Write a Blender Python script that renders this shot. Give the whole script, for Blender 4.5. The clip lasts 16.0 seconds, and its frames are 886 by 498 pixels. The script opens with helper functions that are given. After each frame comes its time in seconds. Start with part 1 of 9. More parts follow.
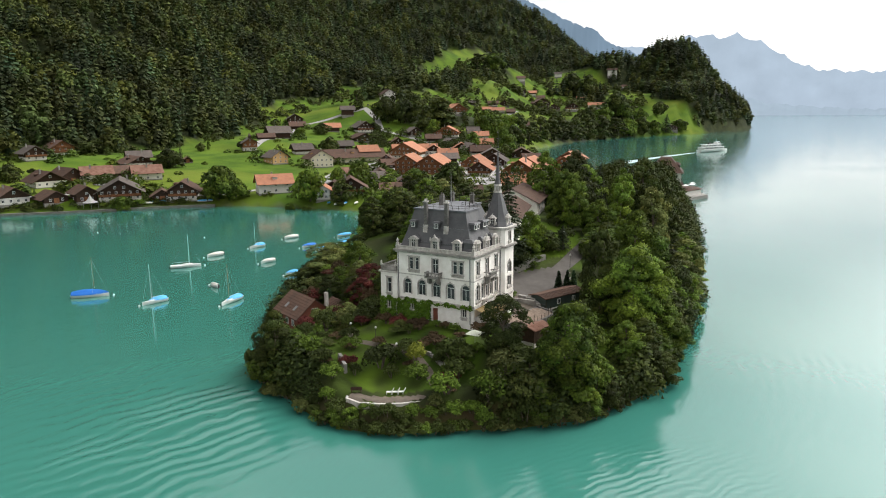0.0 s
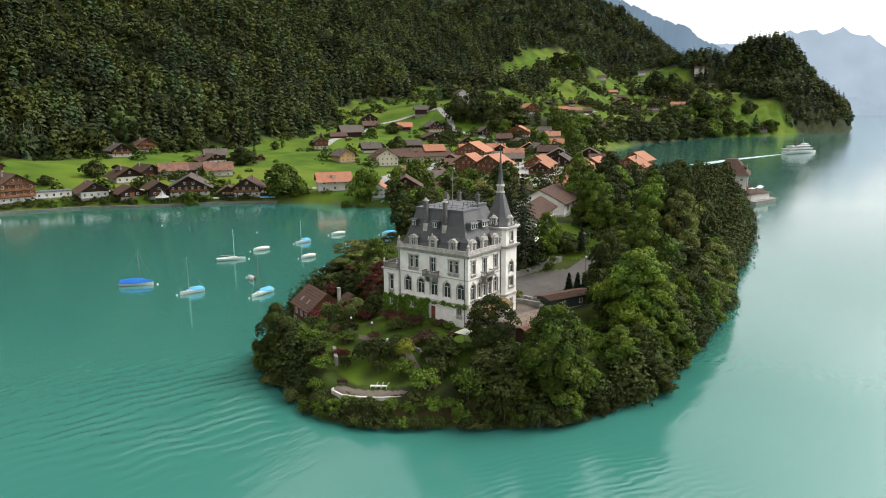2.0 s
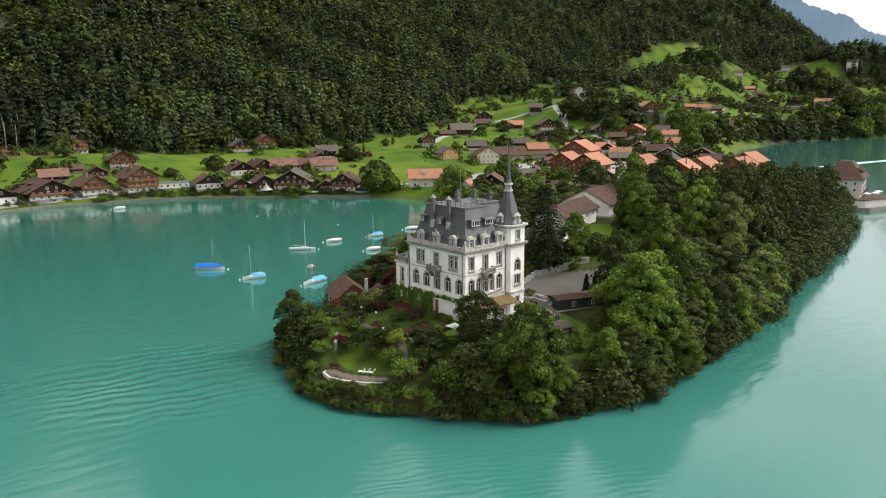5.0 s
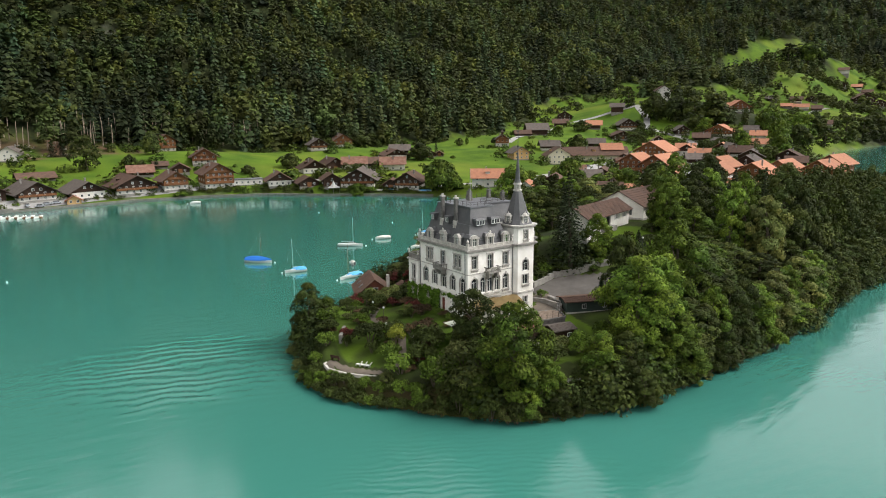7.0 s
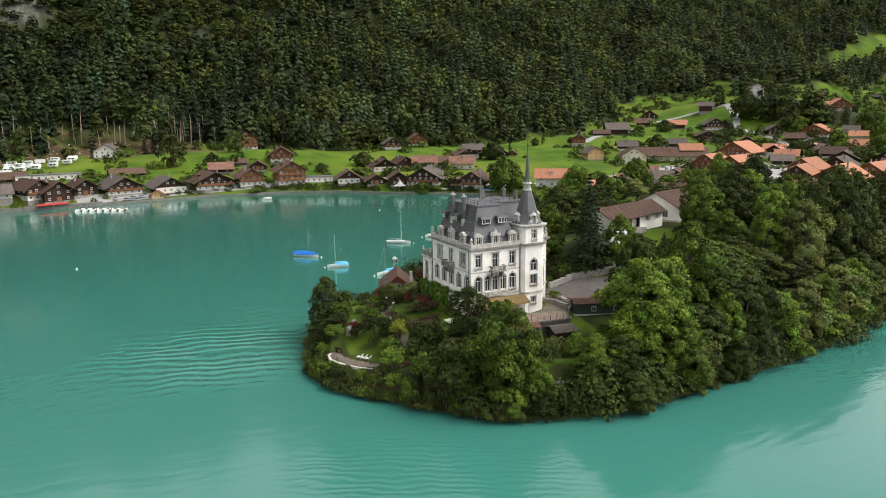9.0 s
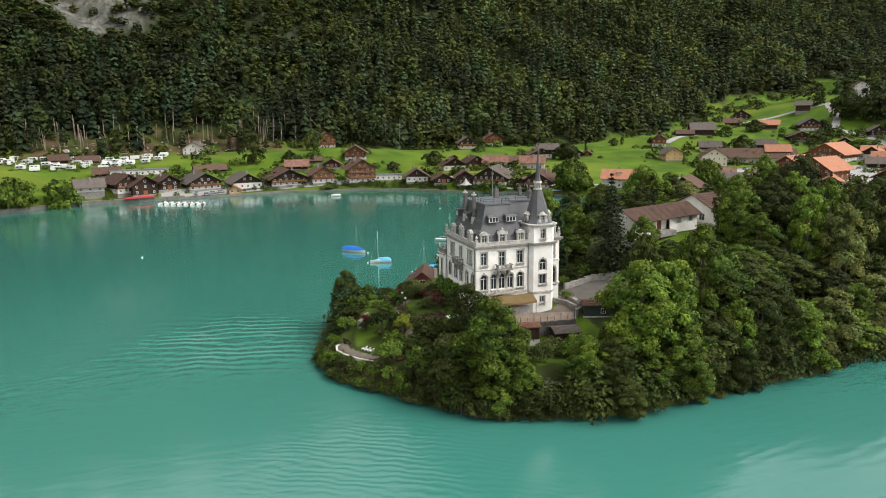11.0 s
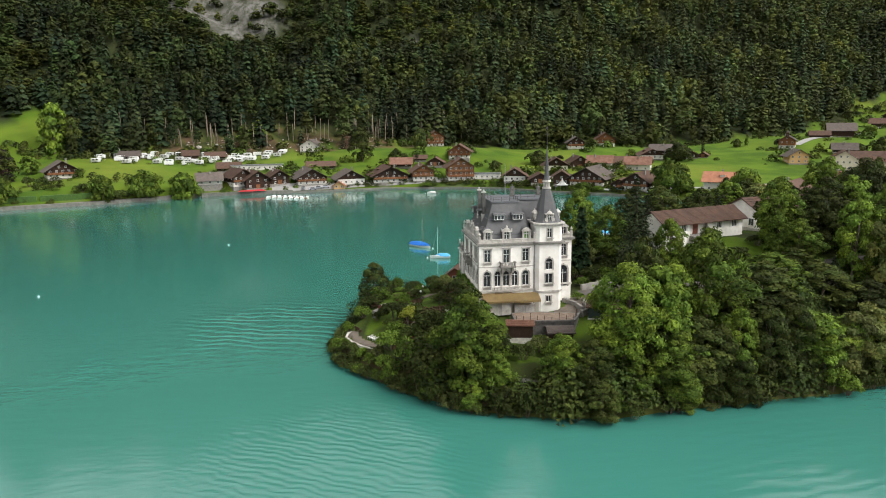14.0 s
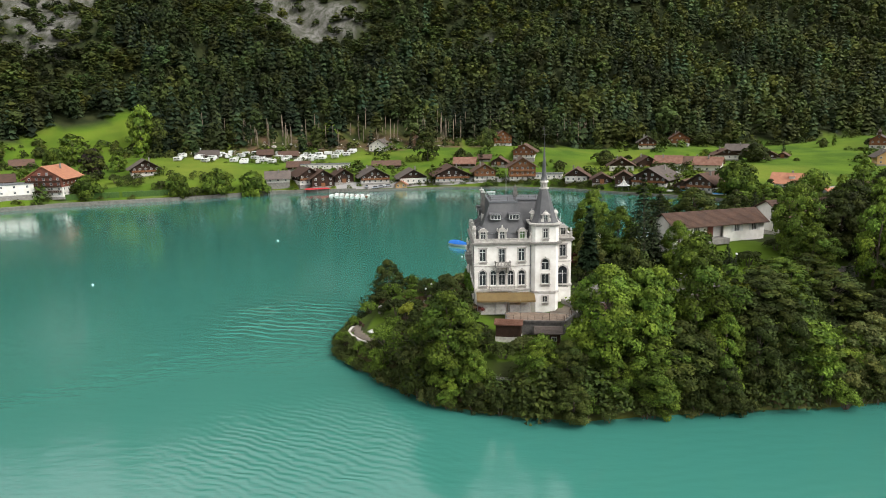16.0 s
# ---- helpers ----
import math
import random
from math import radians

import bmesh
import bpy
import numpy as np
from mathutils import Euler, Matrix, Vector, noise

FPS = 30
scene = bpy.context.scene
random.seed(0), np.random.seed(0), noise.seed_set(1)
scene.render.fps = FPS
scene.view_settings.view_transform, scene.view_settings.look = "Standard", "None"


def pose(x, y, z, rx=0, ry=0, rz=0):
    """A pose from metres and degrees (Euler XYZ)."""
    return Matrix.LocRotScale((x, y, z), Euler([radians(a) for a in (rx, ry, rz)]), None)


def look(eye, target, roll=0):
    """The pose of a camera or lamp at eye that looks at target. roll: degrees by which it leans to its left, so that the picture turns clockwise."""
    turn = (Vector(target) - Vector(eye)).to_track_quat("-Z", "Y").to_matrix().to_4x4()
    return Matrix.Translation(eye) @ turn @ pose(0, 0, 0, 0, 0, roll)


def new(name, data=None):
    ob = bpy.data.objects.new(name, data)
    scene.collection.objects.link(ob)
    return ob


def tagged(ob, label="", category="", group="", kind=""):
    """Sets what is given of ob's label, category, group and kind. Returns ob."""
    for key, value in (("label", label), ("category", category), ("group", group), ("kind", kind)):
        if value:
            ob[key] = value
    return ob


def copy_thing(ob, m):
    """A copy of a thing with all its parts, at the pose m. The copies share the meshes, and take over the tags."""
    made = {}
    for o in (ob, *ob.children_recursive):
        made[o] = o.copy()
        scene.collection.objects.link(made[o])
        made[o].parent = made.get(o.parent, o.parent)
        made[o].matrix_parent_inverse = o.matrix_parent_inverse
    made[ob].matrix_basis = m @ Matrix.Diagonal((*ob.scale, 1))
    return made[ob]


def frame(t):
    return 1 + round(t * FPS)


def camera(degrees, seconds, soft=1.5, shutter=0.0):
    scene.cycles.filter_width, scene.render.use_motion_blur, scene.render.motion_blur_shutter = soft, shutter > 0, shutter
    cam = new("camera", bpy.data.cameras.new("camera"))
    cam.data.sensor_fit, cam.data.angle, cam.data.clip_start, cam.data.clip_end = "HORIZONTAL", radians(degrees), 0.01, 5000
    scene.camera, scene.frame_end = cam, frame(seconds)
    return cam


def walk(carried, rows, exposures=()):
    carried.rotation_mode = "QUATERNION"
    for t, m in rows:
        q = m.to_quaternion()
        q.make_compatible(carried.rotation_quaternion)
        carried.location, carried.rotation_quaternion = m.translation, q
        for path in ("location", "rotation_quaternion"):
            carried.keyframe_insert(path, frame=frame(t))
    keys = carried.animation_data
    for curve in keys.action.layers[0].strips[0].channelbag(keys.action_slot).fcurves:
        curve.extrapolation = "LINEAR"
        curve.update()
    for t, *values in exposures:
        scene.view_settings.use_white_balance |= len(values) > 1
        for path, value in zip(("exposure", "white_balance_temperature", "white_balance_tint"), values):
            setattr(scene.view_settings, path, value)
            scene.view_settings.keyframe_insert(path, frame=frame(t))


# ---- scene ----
cam = camera(65.1, 16.0, 1.0)
PATH = [
    (0, (-95.208, -49.318, 42.959), (-93.509, -48.338, 42.567), -0.5),
    (0.5, (-93.648, -52.364, 42.935), (-91.978, -51.335, 42.544), -0.5),
    (1, (-92.057, -55.312, 42.838), (-90.418, -54.235, 42.448), -0.3),
    (1.5, (-90.337, -58.486, 42.849), (-88.732, -57.357, 42.459), -0.4),
    (2, (-88.637, -61.6, 42.95), (-87.069, -60.422, 42.559), -0.5),
    (2.5, (-86.953, -64.72, 43.116), (-85.423, -63.494, 42.724), -0.4),
    (3, (-85.07, -67.607, 43.012), (-83.579, -66.333, 42.62), -0.5),
    (3.5, (-82.968, -70.494, 42.984), (-81.518, -69.172, 42.592), -0.5),
    (4, (-81.083, -73.559, 43.107), (-79.676, -72.193, 42.715), -0.5),
    (6.5, (-69.72, -87.138, 43.07), (-68.549, -85.565, 42.676), -0.6),
    (7, (-66.938, -89.264, 42.913), (-65.819, -87.653, 42.521), -0.6),
    (7.5, (-64.164, -91.444, 42.954), (-63.099, -89.797, 42.561), -0.7),
    (8, (-61.221, -93.459, 42.778), (-60.212, -91.778, 42.387), -0.7),
    (8.5, (-58.363, -95.516, 42.691), (-57.409, -93.803, 42.3), -0.7),
    (9, (-55.356, -97.643, 42.656), (-54.46, -95.898, 42.266), -0.7),
    (11.5, (-39.871, -106.195, 42.234), (-39.274, -104.326, 41.847), -0.7),
    (12, (-36.623, -107.673, 42.129), (-36.086, -105.785, 41.743), -0.7),
    (12.5, (-33.307, -109.154, 42.117), (-32.834, -107.25, 41.731), -0.7),
    (13, (-29.805, -110.611, 42.129), (-29.395, -108.692, 41.743), -0.7),
    (13.5, (-26.204, -111.483, 41.978), (-25.858, -109.551, 41.593), -0.7),
    (14, (-22.677, -112.765, 41.91), (-22.393, -110.823, 41.526), -0.7),
    (14.5, (-18.986, -113.76, 41.955), (-18.764, -111.81, 41.571), -0.7),
    (15, (-15.258, -114.484, 41.839), (-15.098, -112.528, 41.456), -0.7),
    (15.5, (-11.563, -115.455, 41.687), (-11.463, -113.495, 41.305), -0.7),
    (16, (-7.461, -116.173, 41.931), (-7.426, -114.21, 41.549), -1.0),
]
walk(cam, [(t, look(eye, target, roll)) for t, eye, target, roll in PATH])

# ---- light ----
scene.view_settings.exposure = 0.48
world = bpy.data.worlds.new("world")
scene.world = world
world.use_nodes = True
wn, wl = world.node_tree.nodes, world.node_tree.links
wn.clear()
w_out = wn.new("ShaderNodeOutputWorld")
w_bg = wn.new("ShaderNodeBackground")
w_sky = wn.new("ShaderNodeTexSky")
w_sky.sky_type, w_sky.sun_disc = "NISHITA", False
w_sky.sun_elevation, w_sky.sun_rotation = radians(45), radians(122)
w_map = wn.new("ShaderNodeMapping")
w_map.inputs["Scale"].default_value = (1.0, 1.0, 4.0)
w_co = wn.new("ShaderNodeTexCoord")
w_noise = wn.new("ShaderNodeTexNoise")
w_noise.inputs["Scale"].default_value, w_noise.inputs["Detail"].default_value, w_noise.inputs["Roughness"].default_value = 2.3, 7, 0.55
w_ramp = wn.new("ShaderNodeValToRGB")
w_ramp.color_ramp.elements[0].position, w_ramp.color_ramp.elements[0].color = 0.36, (3.7, 3.8, 3.95, 1)
w_ramp.color_ramp.elements[1].position, w_ramp.color_ramp.elements[1].color = 0.66, (5.9, 5.8, 5.7, 1)
w_mix = wn.new("ShaderNodeMixRGB")
w_mix.inputs["Fac"].default_value = 0.93
w_bg.inputs["Strength"].default_value = 0.15
wl.new(w_co.outputs["Generated"], w_map.inputs["Vector"])
wl.new(w_map.outputs["Vector"], w_noise.inputs["Vector"])
wl.new(w_noise.outputs["Fac"], w_ramp.inputs["Fac"])
wl.new(w_sky.outputs["Color"], w_mix.inputs["Color1"])
# the cloud cover is thinner and brighter round the hidden sun
SUN_AT = (0.60, -0.38, 0.70)
w_dot = wn.new("ShaderNodeVectorMath")
w_dot.operation = "DOT_PRODUCT"
w_dot.inputs[1].default_value = SUN_AT
w_glow = wn.new("ShaderNodeMapRange")
w_glow.interpolation_type = "SMOOTHSTEP"
w_glow.inputs["From Min"].default_value, w_glow.inputs["From Max"].default_value = 0.70, 1.04
w_glow.inputs["To Min"].default_value, w_glow.inputs["To Max"].default_value = 1.04, 5.6
w_scale = wn.new("ShaderNodeVectorMath")
w_scale.operation = "SCALE"
wl.new(w_co.outputs["Generated"], w_dot.inputs[0])
wl.new(w_dot.outputs["Value"], w_glow.inputs["Value"])
wl.new(w_ramp.outputs["Color"], w_scale.inputs[0])
wl.new(w_glow.outputs["Result"], w_scale.inputs["Scale"])
wl.new(w_scale.outputs["Vector"], w_mix.inputs["Color2"])
wl.new(w_mix.outputs["Color"], w_bg.inputs["Color"])
wl.new(w_bg.outputs["Background"], w_out.inputs["Surface"])

sun_data = bpy.data.lights.new("sun", "SUN")
sun_data.energy, sun_data.angle, sun_data.color = 1.5, radians(16), (1.0, 0.965, 0.9)
sun = new("sun", sun_data)
sun.matrix_world = look((120, -76, 142), (0, 0, 0))

# ---- materials ----
def material(name, colour, rough=0.8, metal=0.0, second=None, grain=3.0, bump=0.0, bump_grain=None, spec=0.5, vary=0.0, island=0.0, fine=0.0):
    """A surface with two scales of variation: patches of a second colour, and fine grain; vary: from object to object; island: from piece to piece."""
    m = bpy.data.materials.new(name)
    m.use_nodes = True
    n, l = m.node_tree.nodes, m.node_tree.links
    b = n["Principled BSDF"]
    b.inputs["Roughness"].default_value, b.inputs["Metallic"].default_value, b.inputs["Specular IOR Level"].default_value = rough, metal, spec
    co = n.new("ShaderNodeTexCoord")
    base = n.new("ShaderNodeMixRGB")
    base.inputs["Color1"].default_value = (*colour, 1)
    base.inputs["Color2"].default_value = (*(second or tuple(c * 0.8 for c in colour)), 1)
    big = n.new("ShaderNodeTexNoise")
    big.inputs["Scale"].default_value, big.inputs["Detail"].default_value, big.inputs["Roughness"].default_value = 1 / grain, 6, 0.62
    ramp = n.new("ShaderNodeMapRange")
    ramp.inputs["From Min"].default_value, ramp.inputs["From Max"].default_value = 0.36, 0.66
    l.new(co.outputs["Object"], big.inputs["Vector"])
    l.new(big.outputs["Fac"], ramp.inputs["Value"])
    l.new(ramp.outputs["Result"], base.inputs["Fac"])
    last = base.outputs["Color"]
    if vary or island or fine:
        hsv = n.new("ShaderNodeHueSaturation")
        l.new(last, hsv.inputs["Color"])
        total = None
        for source, amount in ((("ShaderNodeObjectInfo", "Random"), vary), (("ShaderNodeNewGeometry", "Random Per Island"), island), (None, fine)):
            if not amount:
                continue
            if source:
                value = n.new(source[0]).outputs[source[1]]
            else:
                small = n.new("ShaderNodeTexNoise")
                small.inputs["Scale"].default_value, small.inputs["Detail"].default_value = 9 / grain, 4
                l.new(co.outputs["Object"], small.inputs["Vector"])
                value = small.outputs["Fac"]
            span = n.new("ShaderNodeMapRange")
            span.inputs["To Min"].default_value, span.inputs["To Max"].default_value = 1 - amount, 1 + amount
            l.new(value, span.inputs["Value"])
            if total is None:
                total = span.outputs["Result"]
            else:
                mul = n.new("ShaderNodeMath")
                mul.operation = "MULTIPLY"
                l.new(total, mul.inputs[0])
                l.new(span.outputs["Result"], mul.inputs[1])
                total = mul.outputs["Value"]
        l.new(total, hsv.inputs["Value"])
        last = hsv.outputs["Color"]
    l.new(last, b.inputs["Base Color"])
    if bump:
        bn = n.new("ShaderNodeTexNoise")
        bn.inputs["Scale"].default_value, bn.inputs["Detail"].default_value = 1 / (bump_grain or grain), 6
        bp = n.new("ShaderNodeBump")
        bp.inputs["Strength"].default_value, bp.inputs["Distance"].default_value = min(1, bump), 0.3 * (bump_grain or grain)
        l.new(co.outputs["Object"], bn.inputs["Vector"])
        l.new(bn.outputs["Fac"], bp.inputs["Height"])
        l.new(bp.outputs["Normal"], b.inputs["Normal"])
    return m


def water_material():
    """Turquoise glacial water: clouded body colour, wind ripples in patches, long smooth swells near the tip."""
    m = bpy.data.materials.new("lake_water")
    m.use_nodes = True
    n, l = m.node_tree.nodes, m.node_tree.links
    b = n["Principled BSDF"]
    b.inputs["Roughness"].default_value, b.inputs["IOR"].default_value = 0.11, 1.36
    b.inputs["Coat Weight"].default_value, b.inputs["Coat IOR"].default_value, b.inputs["Coat Roughness"].default_value = 0.75, 1.33, 0.1
    co = n.new("ShaderNodeTexCoord")
    tint = n.new("ShaderNodeTexNoise")
    tint.inputs["Scale"].default_value, tint.inputs["Detail"].default_value = 0.012, 5
    mix = n.new("ShaderNodeMixRGB")
    mix.inputs["Color1"].default_value, mix.inputs["Color2"].default_value = (0.029, 0.147, 0.114, 1), (0.041, 0.172, 0.138, 1)
    l.new(co.outputs["Object"], tint.inputs["Vector"])
    l.new(tint.outputs["Fac"], mix.inputs["Fac"])
    l.new(mix.outputs["Color"], b.inputs["Base Color"])
    # ripples: two crossing sets of wind waves, stronger in patches
    rot = n.new("ShaderNodeMapping")
    rot.inputs["Rotation"].default_value[2], rot.inputs["Scale"].default_value = radians(28), (0.35, 1.0, 1.0)
    l.new(co.outputs["Object"], rot.inputs["Vector"])
    waves = n.new("ShaderNodeTexNoise")
    waves.inputs["Scale"].default_value, waves.inputs["Detail"].default_value, waves.inputs["Roughness"].default_value = 0.55, 5, 0.55
    l.new(rot.outputs["Vector"], waves.inputs["Vector"])
    patch = n.new("ShaderNodeTexNoise")
    patch.inputs["Scale"].default_value, patch.inputs["Detail"].default_value = 0.018, 3
    l.new(co.outputs["Object"], patch.inputs["Vector"])
    amount = n.new("ShaderNodeMapRange")
    amount.inputs["From Min"].default_value, amount.inputs["From Max"].default_value = 0.4, 0.65
    amount.inputs["To Min"].default_value, amount.inputs["To Max"].default_value = 0.08, 0.24
    l.new(patch.outputs["Fac"], amount.inputs["Value"])
    # two trains of long low swell off the tip of the peninsula
    normal = None
    for cx, cy, reach, turn, length, tall in ((-38, 29, 26, -16.5, 2.7, 0.075), (-24, -34, 25, -30, 1.25, 0.019), (30, -42, 24, 8, 2.2, 0.012)):
        spin = n.new("ShaderNodeMapping")
        spin.vector_type = "TEXTURE"
        spin.inputs["Location"].default_value, spin.inputs["Rotation"].default_value = (cx, cy, 0), (0, 0, radians(turn))
        l.new(co.outputs["Object"], spin.inputs["Vector"])
        far = n.new("ShaderNodeVectorMath")
        far.operation = "LENGTH"
        l.new(spin.outputs["Vector"], far.inputs[0])
        fade = n.new("ShaderNodeMapRange")
        fade.interpolation_type = "SMOOTHSTEP"
        fade.inputs["From Min"].default_value, fade.inputs["From Max"].default_value = reach, reach * 0.25
        l.new(far.outputs["Value"], fade.inputs["Value"])
        band = n.new("ShaderNodeTexWave")
        band.bands_direction = "Y"
        band.inputs["Scale"].default_value, band.inputs["Distortion"].default_value = 0.31416 / length, 9.0
        band.inputs["Detail"].default_value, band.inputs["Detail Scale"].default_value = 2.5, 0.7
        l.new(spin.outputs["Vector"], band.inputs["Vector"])
        swell = n.new("ShaderNodeBump")
        swell.inputs["Distance"].default_value = tall
        l.new(band.outputs["Fac"], swell.inputs["Height"])
        l.new(fade.outputs["Result"], swell.inputs["Strength"])
        if normal:
            l.new(normal, swell.inputs["Normal"])
        normal = swell.outputs["Normal"]
    bump = n.new("ShaderNodeBump")
    bump.inputs["Distance"].default_value = 0.35
    l.new(normal, bump.inputs["Normal"])
    l.new(waves.outputs["Fac"], bump.inputs["Height"])
    l.new(amount.outputs["Result"], bump.inputs["Strength"])
    l.new(bump.outputs["Normal"], b.inputs["Normal"])
    l.new(bump.outputs["Normal"], b.inputs["Coat Normal"])
    return m


def ground_material():
    """Meadow grass, forest floor, bare rock and gravel by the land's cover map."""
    m = bpy.data.materials.new("ground")
    m.use_nodes = True
    n, l = m.node_tree.nodes, m.node_tree.links
    b = n["Principled BSDF"]
    b.inputs["Roughness"].default_value, b.inputs["Specular IOR Level"].default_value = 0.95, 0.1
    co = n.new("ShaderNodeTexCoord")

    def patches(a, c, scale, detail=6):
        t = n.new("ShaderNodeTexNoise")
        t.inputs["Scale"].default_value, t.inputs["Detail"].default_value = scale, detail
        r = n.new("ShaderNodeMapRange")
        r.inputs["From Min"].default_value, r.inputs["From Max"].default_value = 0.36, 0.64
        x = n.new("ShaderNodeMixRGB")
        x.inputs["Color1"].default_value, x.inputs["Color2"].default_value = (*a, 1), (*c, 1)
        l.new(co.outputs["Object"], t.inputs["Vector"])
        l.new(t.outputs["Fac"], r.inputs["Value"])
        l.new(r.outputs["Result"], x.inputs["Fac"])
        return x.outputs["Color"]

    rock = n.new("ShaderNodeMixRGB")
    streak = n.new("ShaderNodeMapping")
    streak.inputs["Scale"].default_value = (0.16, 0.10, 0.035)
    cracks = n.new("ShaderNodeTexNoise")
    cracks.inputs["Scale"].default_value, cracks.inputs["Detail"].default_value, cracks.inputs["Roughness"].default_value = 1.0, 10, 0.72
    crack_range = n.new("ShaderNodeMapRange")
    crack_range.inputs["From Min"].default_value, crack_range.inputs["From Max"].default_value = 0.42, 0.58
    l.new(co.outputs["Object"], streak.inputs["Vector"])
    l.new(streak.outputs["Vector"], cracks.inputs["Vector"])
    l.new(cracks.outputs["Fac"], crack_range.inputs["Value"])
    l.new(crack_range.outputs["Result"], rock.inputs["Fac"])
    rock.inputs["Color1"].default_value = (0.045, 0.048, 0.030, 1)
    l.new(patches((0.08, 0.076, 0.066), (0.155, 0.148, 0.136), 0.05, 12), rock.inputs["Color2"])
    cover = n.new("ShaderNodeVertexColor")
    cover.layer_name = "cover"
    parts = n.new("ShaderNodeSeparateColor")
    l.new(cover.outputs["Color"], parts.inputs["Color"])
    grass = n.new("ShaderNodeMixRGB")
    dry = n.new("ShaderNodeTexNoise")
    dry.inputs["Scale"].default_value, dry.inputs["Detail"].default_value, dry.inputs["Distortion"].default_value = 0.011, 5, 0.8
    dry_range = n.new("ShaderNodeMapRange")
    dry_range.inputs["From Min"].default_value, dry_range.inputs["From Max"].default_value, dry_range.inputs["To Max"].default_value = 0.47, 0.68, 0.75
    l.new(co.outputs["Object"], dry.inputs["Vector"])
    l.new(dry.outputs["Fac"], dry_range.inputs["Value"])
    l.new(dry_range.outputs["Result"], grass.inputs["Fac"])
    l.new(patches((0.044, 0.086, 0.008), (0.086, 0.140, 0.012), 0.05, 9), grass.inputs["Color1"])
    l.new(patches((0.145, 0.166, 0.022), (0.110, 0.146, 0.017), 0.2, 8), grass.inputs["Color2"])
    colour = grass.outputs["Color"]
    for channel, other in (("Red", patches((0.016, 0.022, 0.008), (0.034, 0.040, 0.014), 0.12)),
                           ("Green", rock.outputs["Color"]),
                           ("Blue", patches((0.110, 0.066, 0.040), (0.044, 0.040, 0.018), 0.09, 8))):
        x = n.new("ShaderNodeMixRGB")
        l.new(parts.outputs[channel], x.inputs["Fac"])
        l.new(colour, x.inputs["Color1"])
        l.new(other, x.inputs["Color2"])
        colour = x.outputs["Color"]
    l.new(colour, b.inputs["Base Color"])
    t = n.new("ShaderNodeTexNoise")
    t.inputs["Scale"].default_value, t.inputs["Detail"].default_value = 1.2, 6
    bp = n.new("ShaderNodeBump")
    bp.inputs["Strength"].default_value, bp.inputs["Distance"].default_value = 0.5, 0.25
    l.new(co.outputs["Object"], t.inputs["Vector"])
    l.new(t.outputs["Fac"], bp.inputs["Height"])
    l.new(bp.outputs["Normal"], b.inputs["Normal"])
    return m


def leaf_material(name, low, high, back=0.07):
    """Leaves: each clump its own shade, each tree its own tint, some light through the blade."""
    m = bpy.data.materials.new(name)
    m.use_nodes = True
    n, l = m.node_tree.nodes, m.node_tree.links
    b = n["Principled BSDF"]
    b.inputs["Roughness"].default_value, b.inputs["Specular IOR Level"].default_value = 0.75, 0.12
    mix = n.new("ShaderNodeMixRGB")
    mix.inputs["Color1"].default_value, mix.inputs["Color2"].default_value = (*low, 1), (*high, 1)
    geo = n.new("ShaderNodeNewGeometry")
    l.new(geo.outputs["Random Per Island"], mix.inputs["Fac"])
    tint = n.new("ShaderNodeVertexColor")
    tint.layer_name = "tint"
    info = n.new("ShaderNodeObjectInfo")
    span = n.new("ShaderNodeMapRange")
    span.inputs["To Min"].default_value, span.inputs["To Max"].default_value = 0.6, 1.35
    l.new(info.outputs["Random"], span.inputs["Value"])
    hsv = n.new("ShaderNodeHueSaturation")
    l.new(mix.outputs["Color"], hsv.inputs["Color"])
    l.new(span.outputs["Result"], hsv.inputs["Value"])
    mul = n.new("ShaderNodeMixRGB")
    mul.blend_type = "MULTIPLY"
    mul.inputs["Fac"].default_value = 1.0
    l.new(hsv.outputs["Color"], mul.inputs["Color1"])
    l.new(tint.outputs["Color"], mul.inputs["Color2"])
    l.new(mul.outputs["Color"], b.inputs["Base Color"])
    trans = n.new("ShaderNodeBsdfTranslucent")
    l.new(mul.outputs["Color"], trans.inputs["Color"])
    both = n.new("ShaderNodeMixShader")
    both.inputs["Fac"].default_value = back
    l.new(b.outputs["BSDF"], both.inputs[1])
    l.new(trans.outputs["BSDF"], both.inputs[2])
    l.new(both.outputs["Shader"], n["Material Output"].inputs["Surface"])
    return m


M_WATER = water_material()
M_GROUND = ground_material()
M_LEAF = leaf_material("broad_leaves", (0.036, 0.060, 0.008), (0.110, 0.168, 0.020))
M_LEAF_DARK = leaf_material("dark_leaves", (0.020, 0.029, 0.006), (0.050, 0.066, 0.013))
M_NEEDLE = leaf_material("needles", (0.014, 0.022, 0.009), (0.028, 0.039, 0.014), 0.06)
M_FOREST = leaf_material("forest_leaves", (0.036, 0.050, 0.012), (0.060, 0.079, 0.018), 0.05)
M_WOOD_LEAF = leaf_material("lakeside_leaves", (0.034, 0.050, 0.009), (0.074, 0.100, 0.017), 0.06)
M_BARK = material("bark", (0.13, 0.10, 0.075), 0.95, second=(0.07, 0.055, 0.04), grain=0.4, bump=0.6)
M_RENDER = material("white_render", (0.87, 0.84, 0.785), 0.85, second=(0.72, 0.68, 0.615), grain=1.7, bump=0.15, bump_grain=0.3, fine=0.05)
M_STONE = material("pale_stone", (0.56, 0.53, 0.48), 0.85, second=(0.30, 0.275, 0.245), grain=0.9, bump=0.3, bump_grain=0.3, vary=0.08)
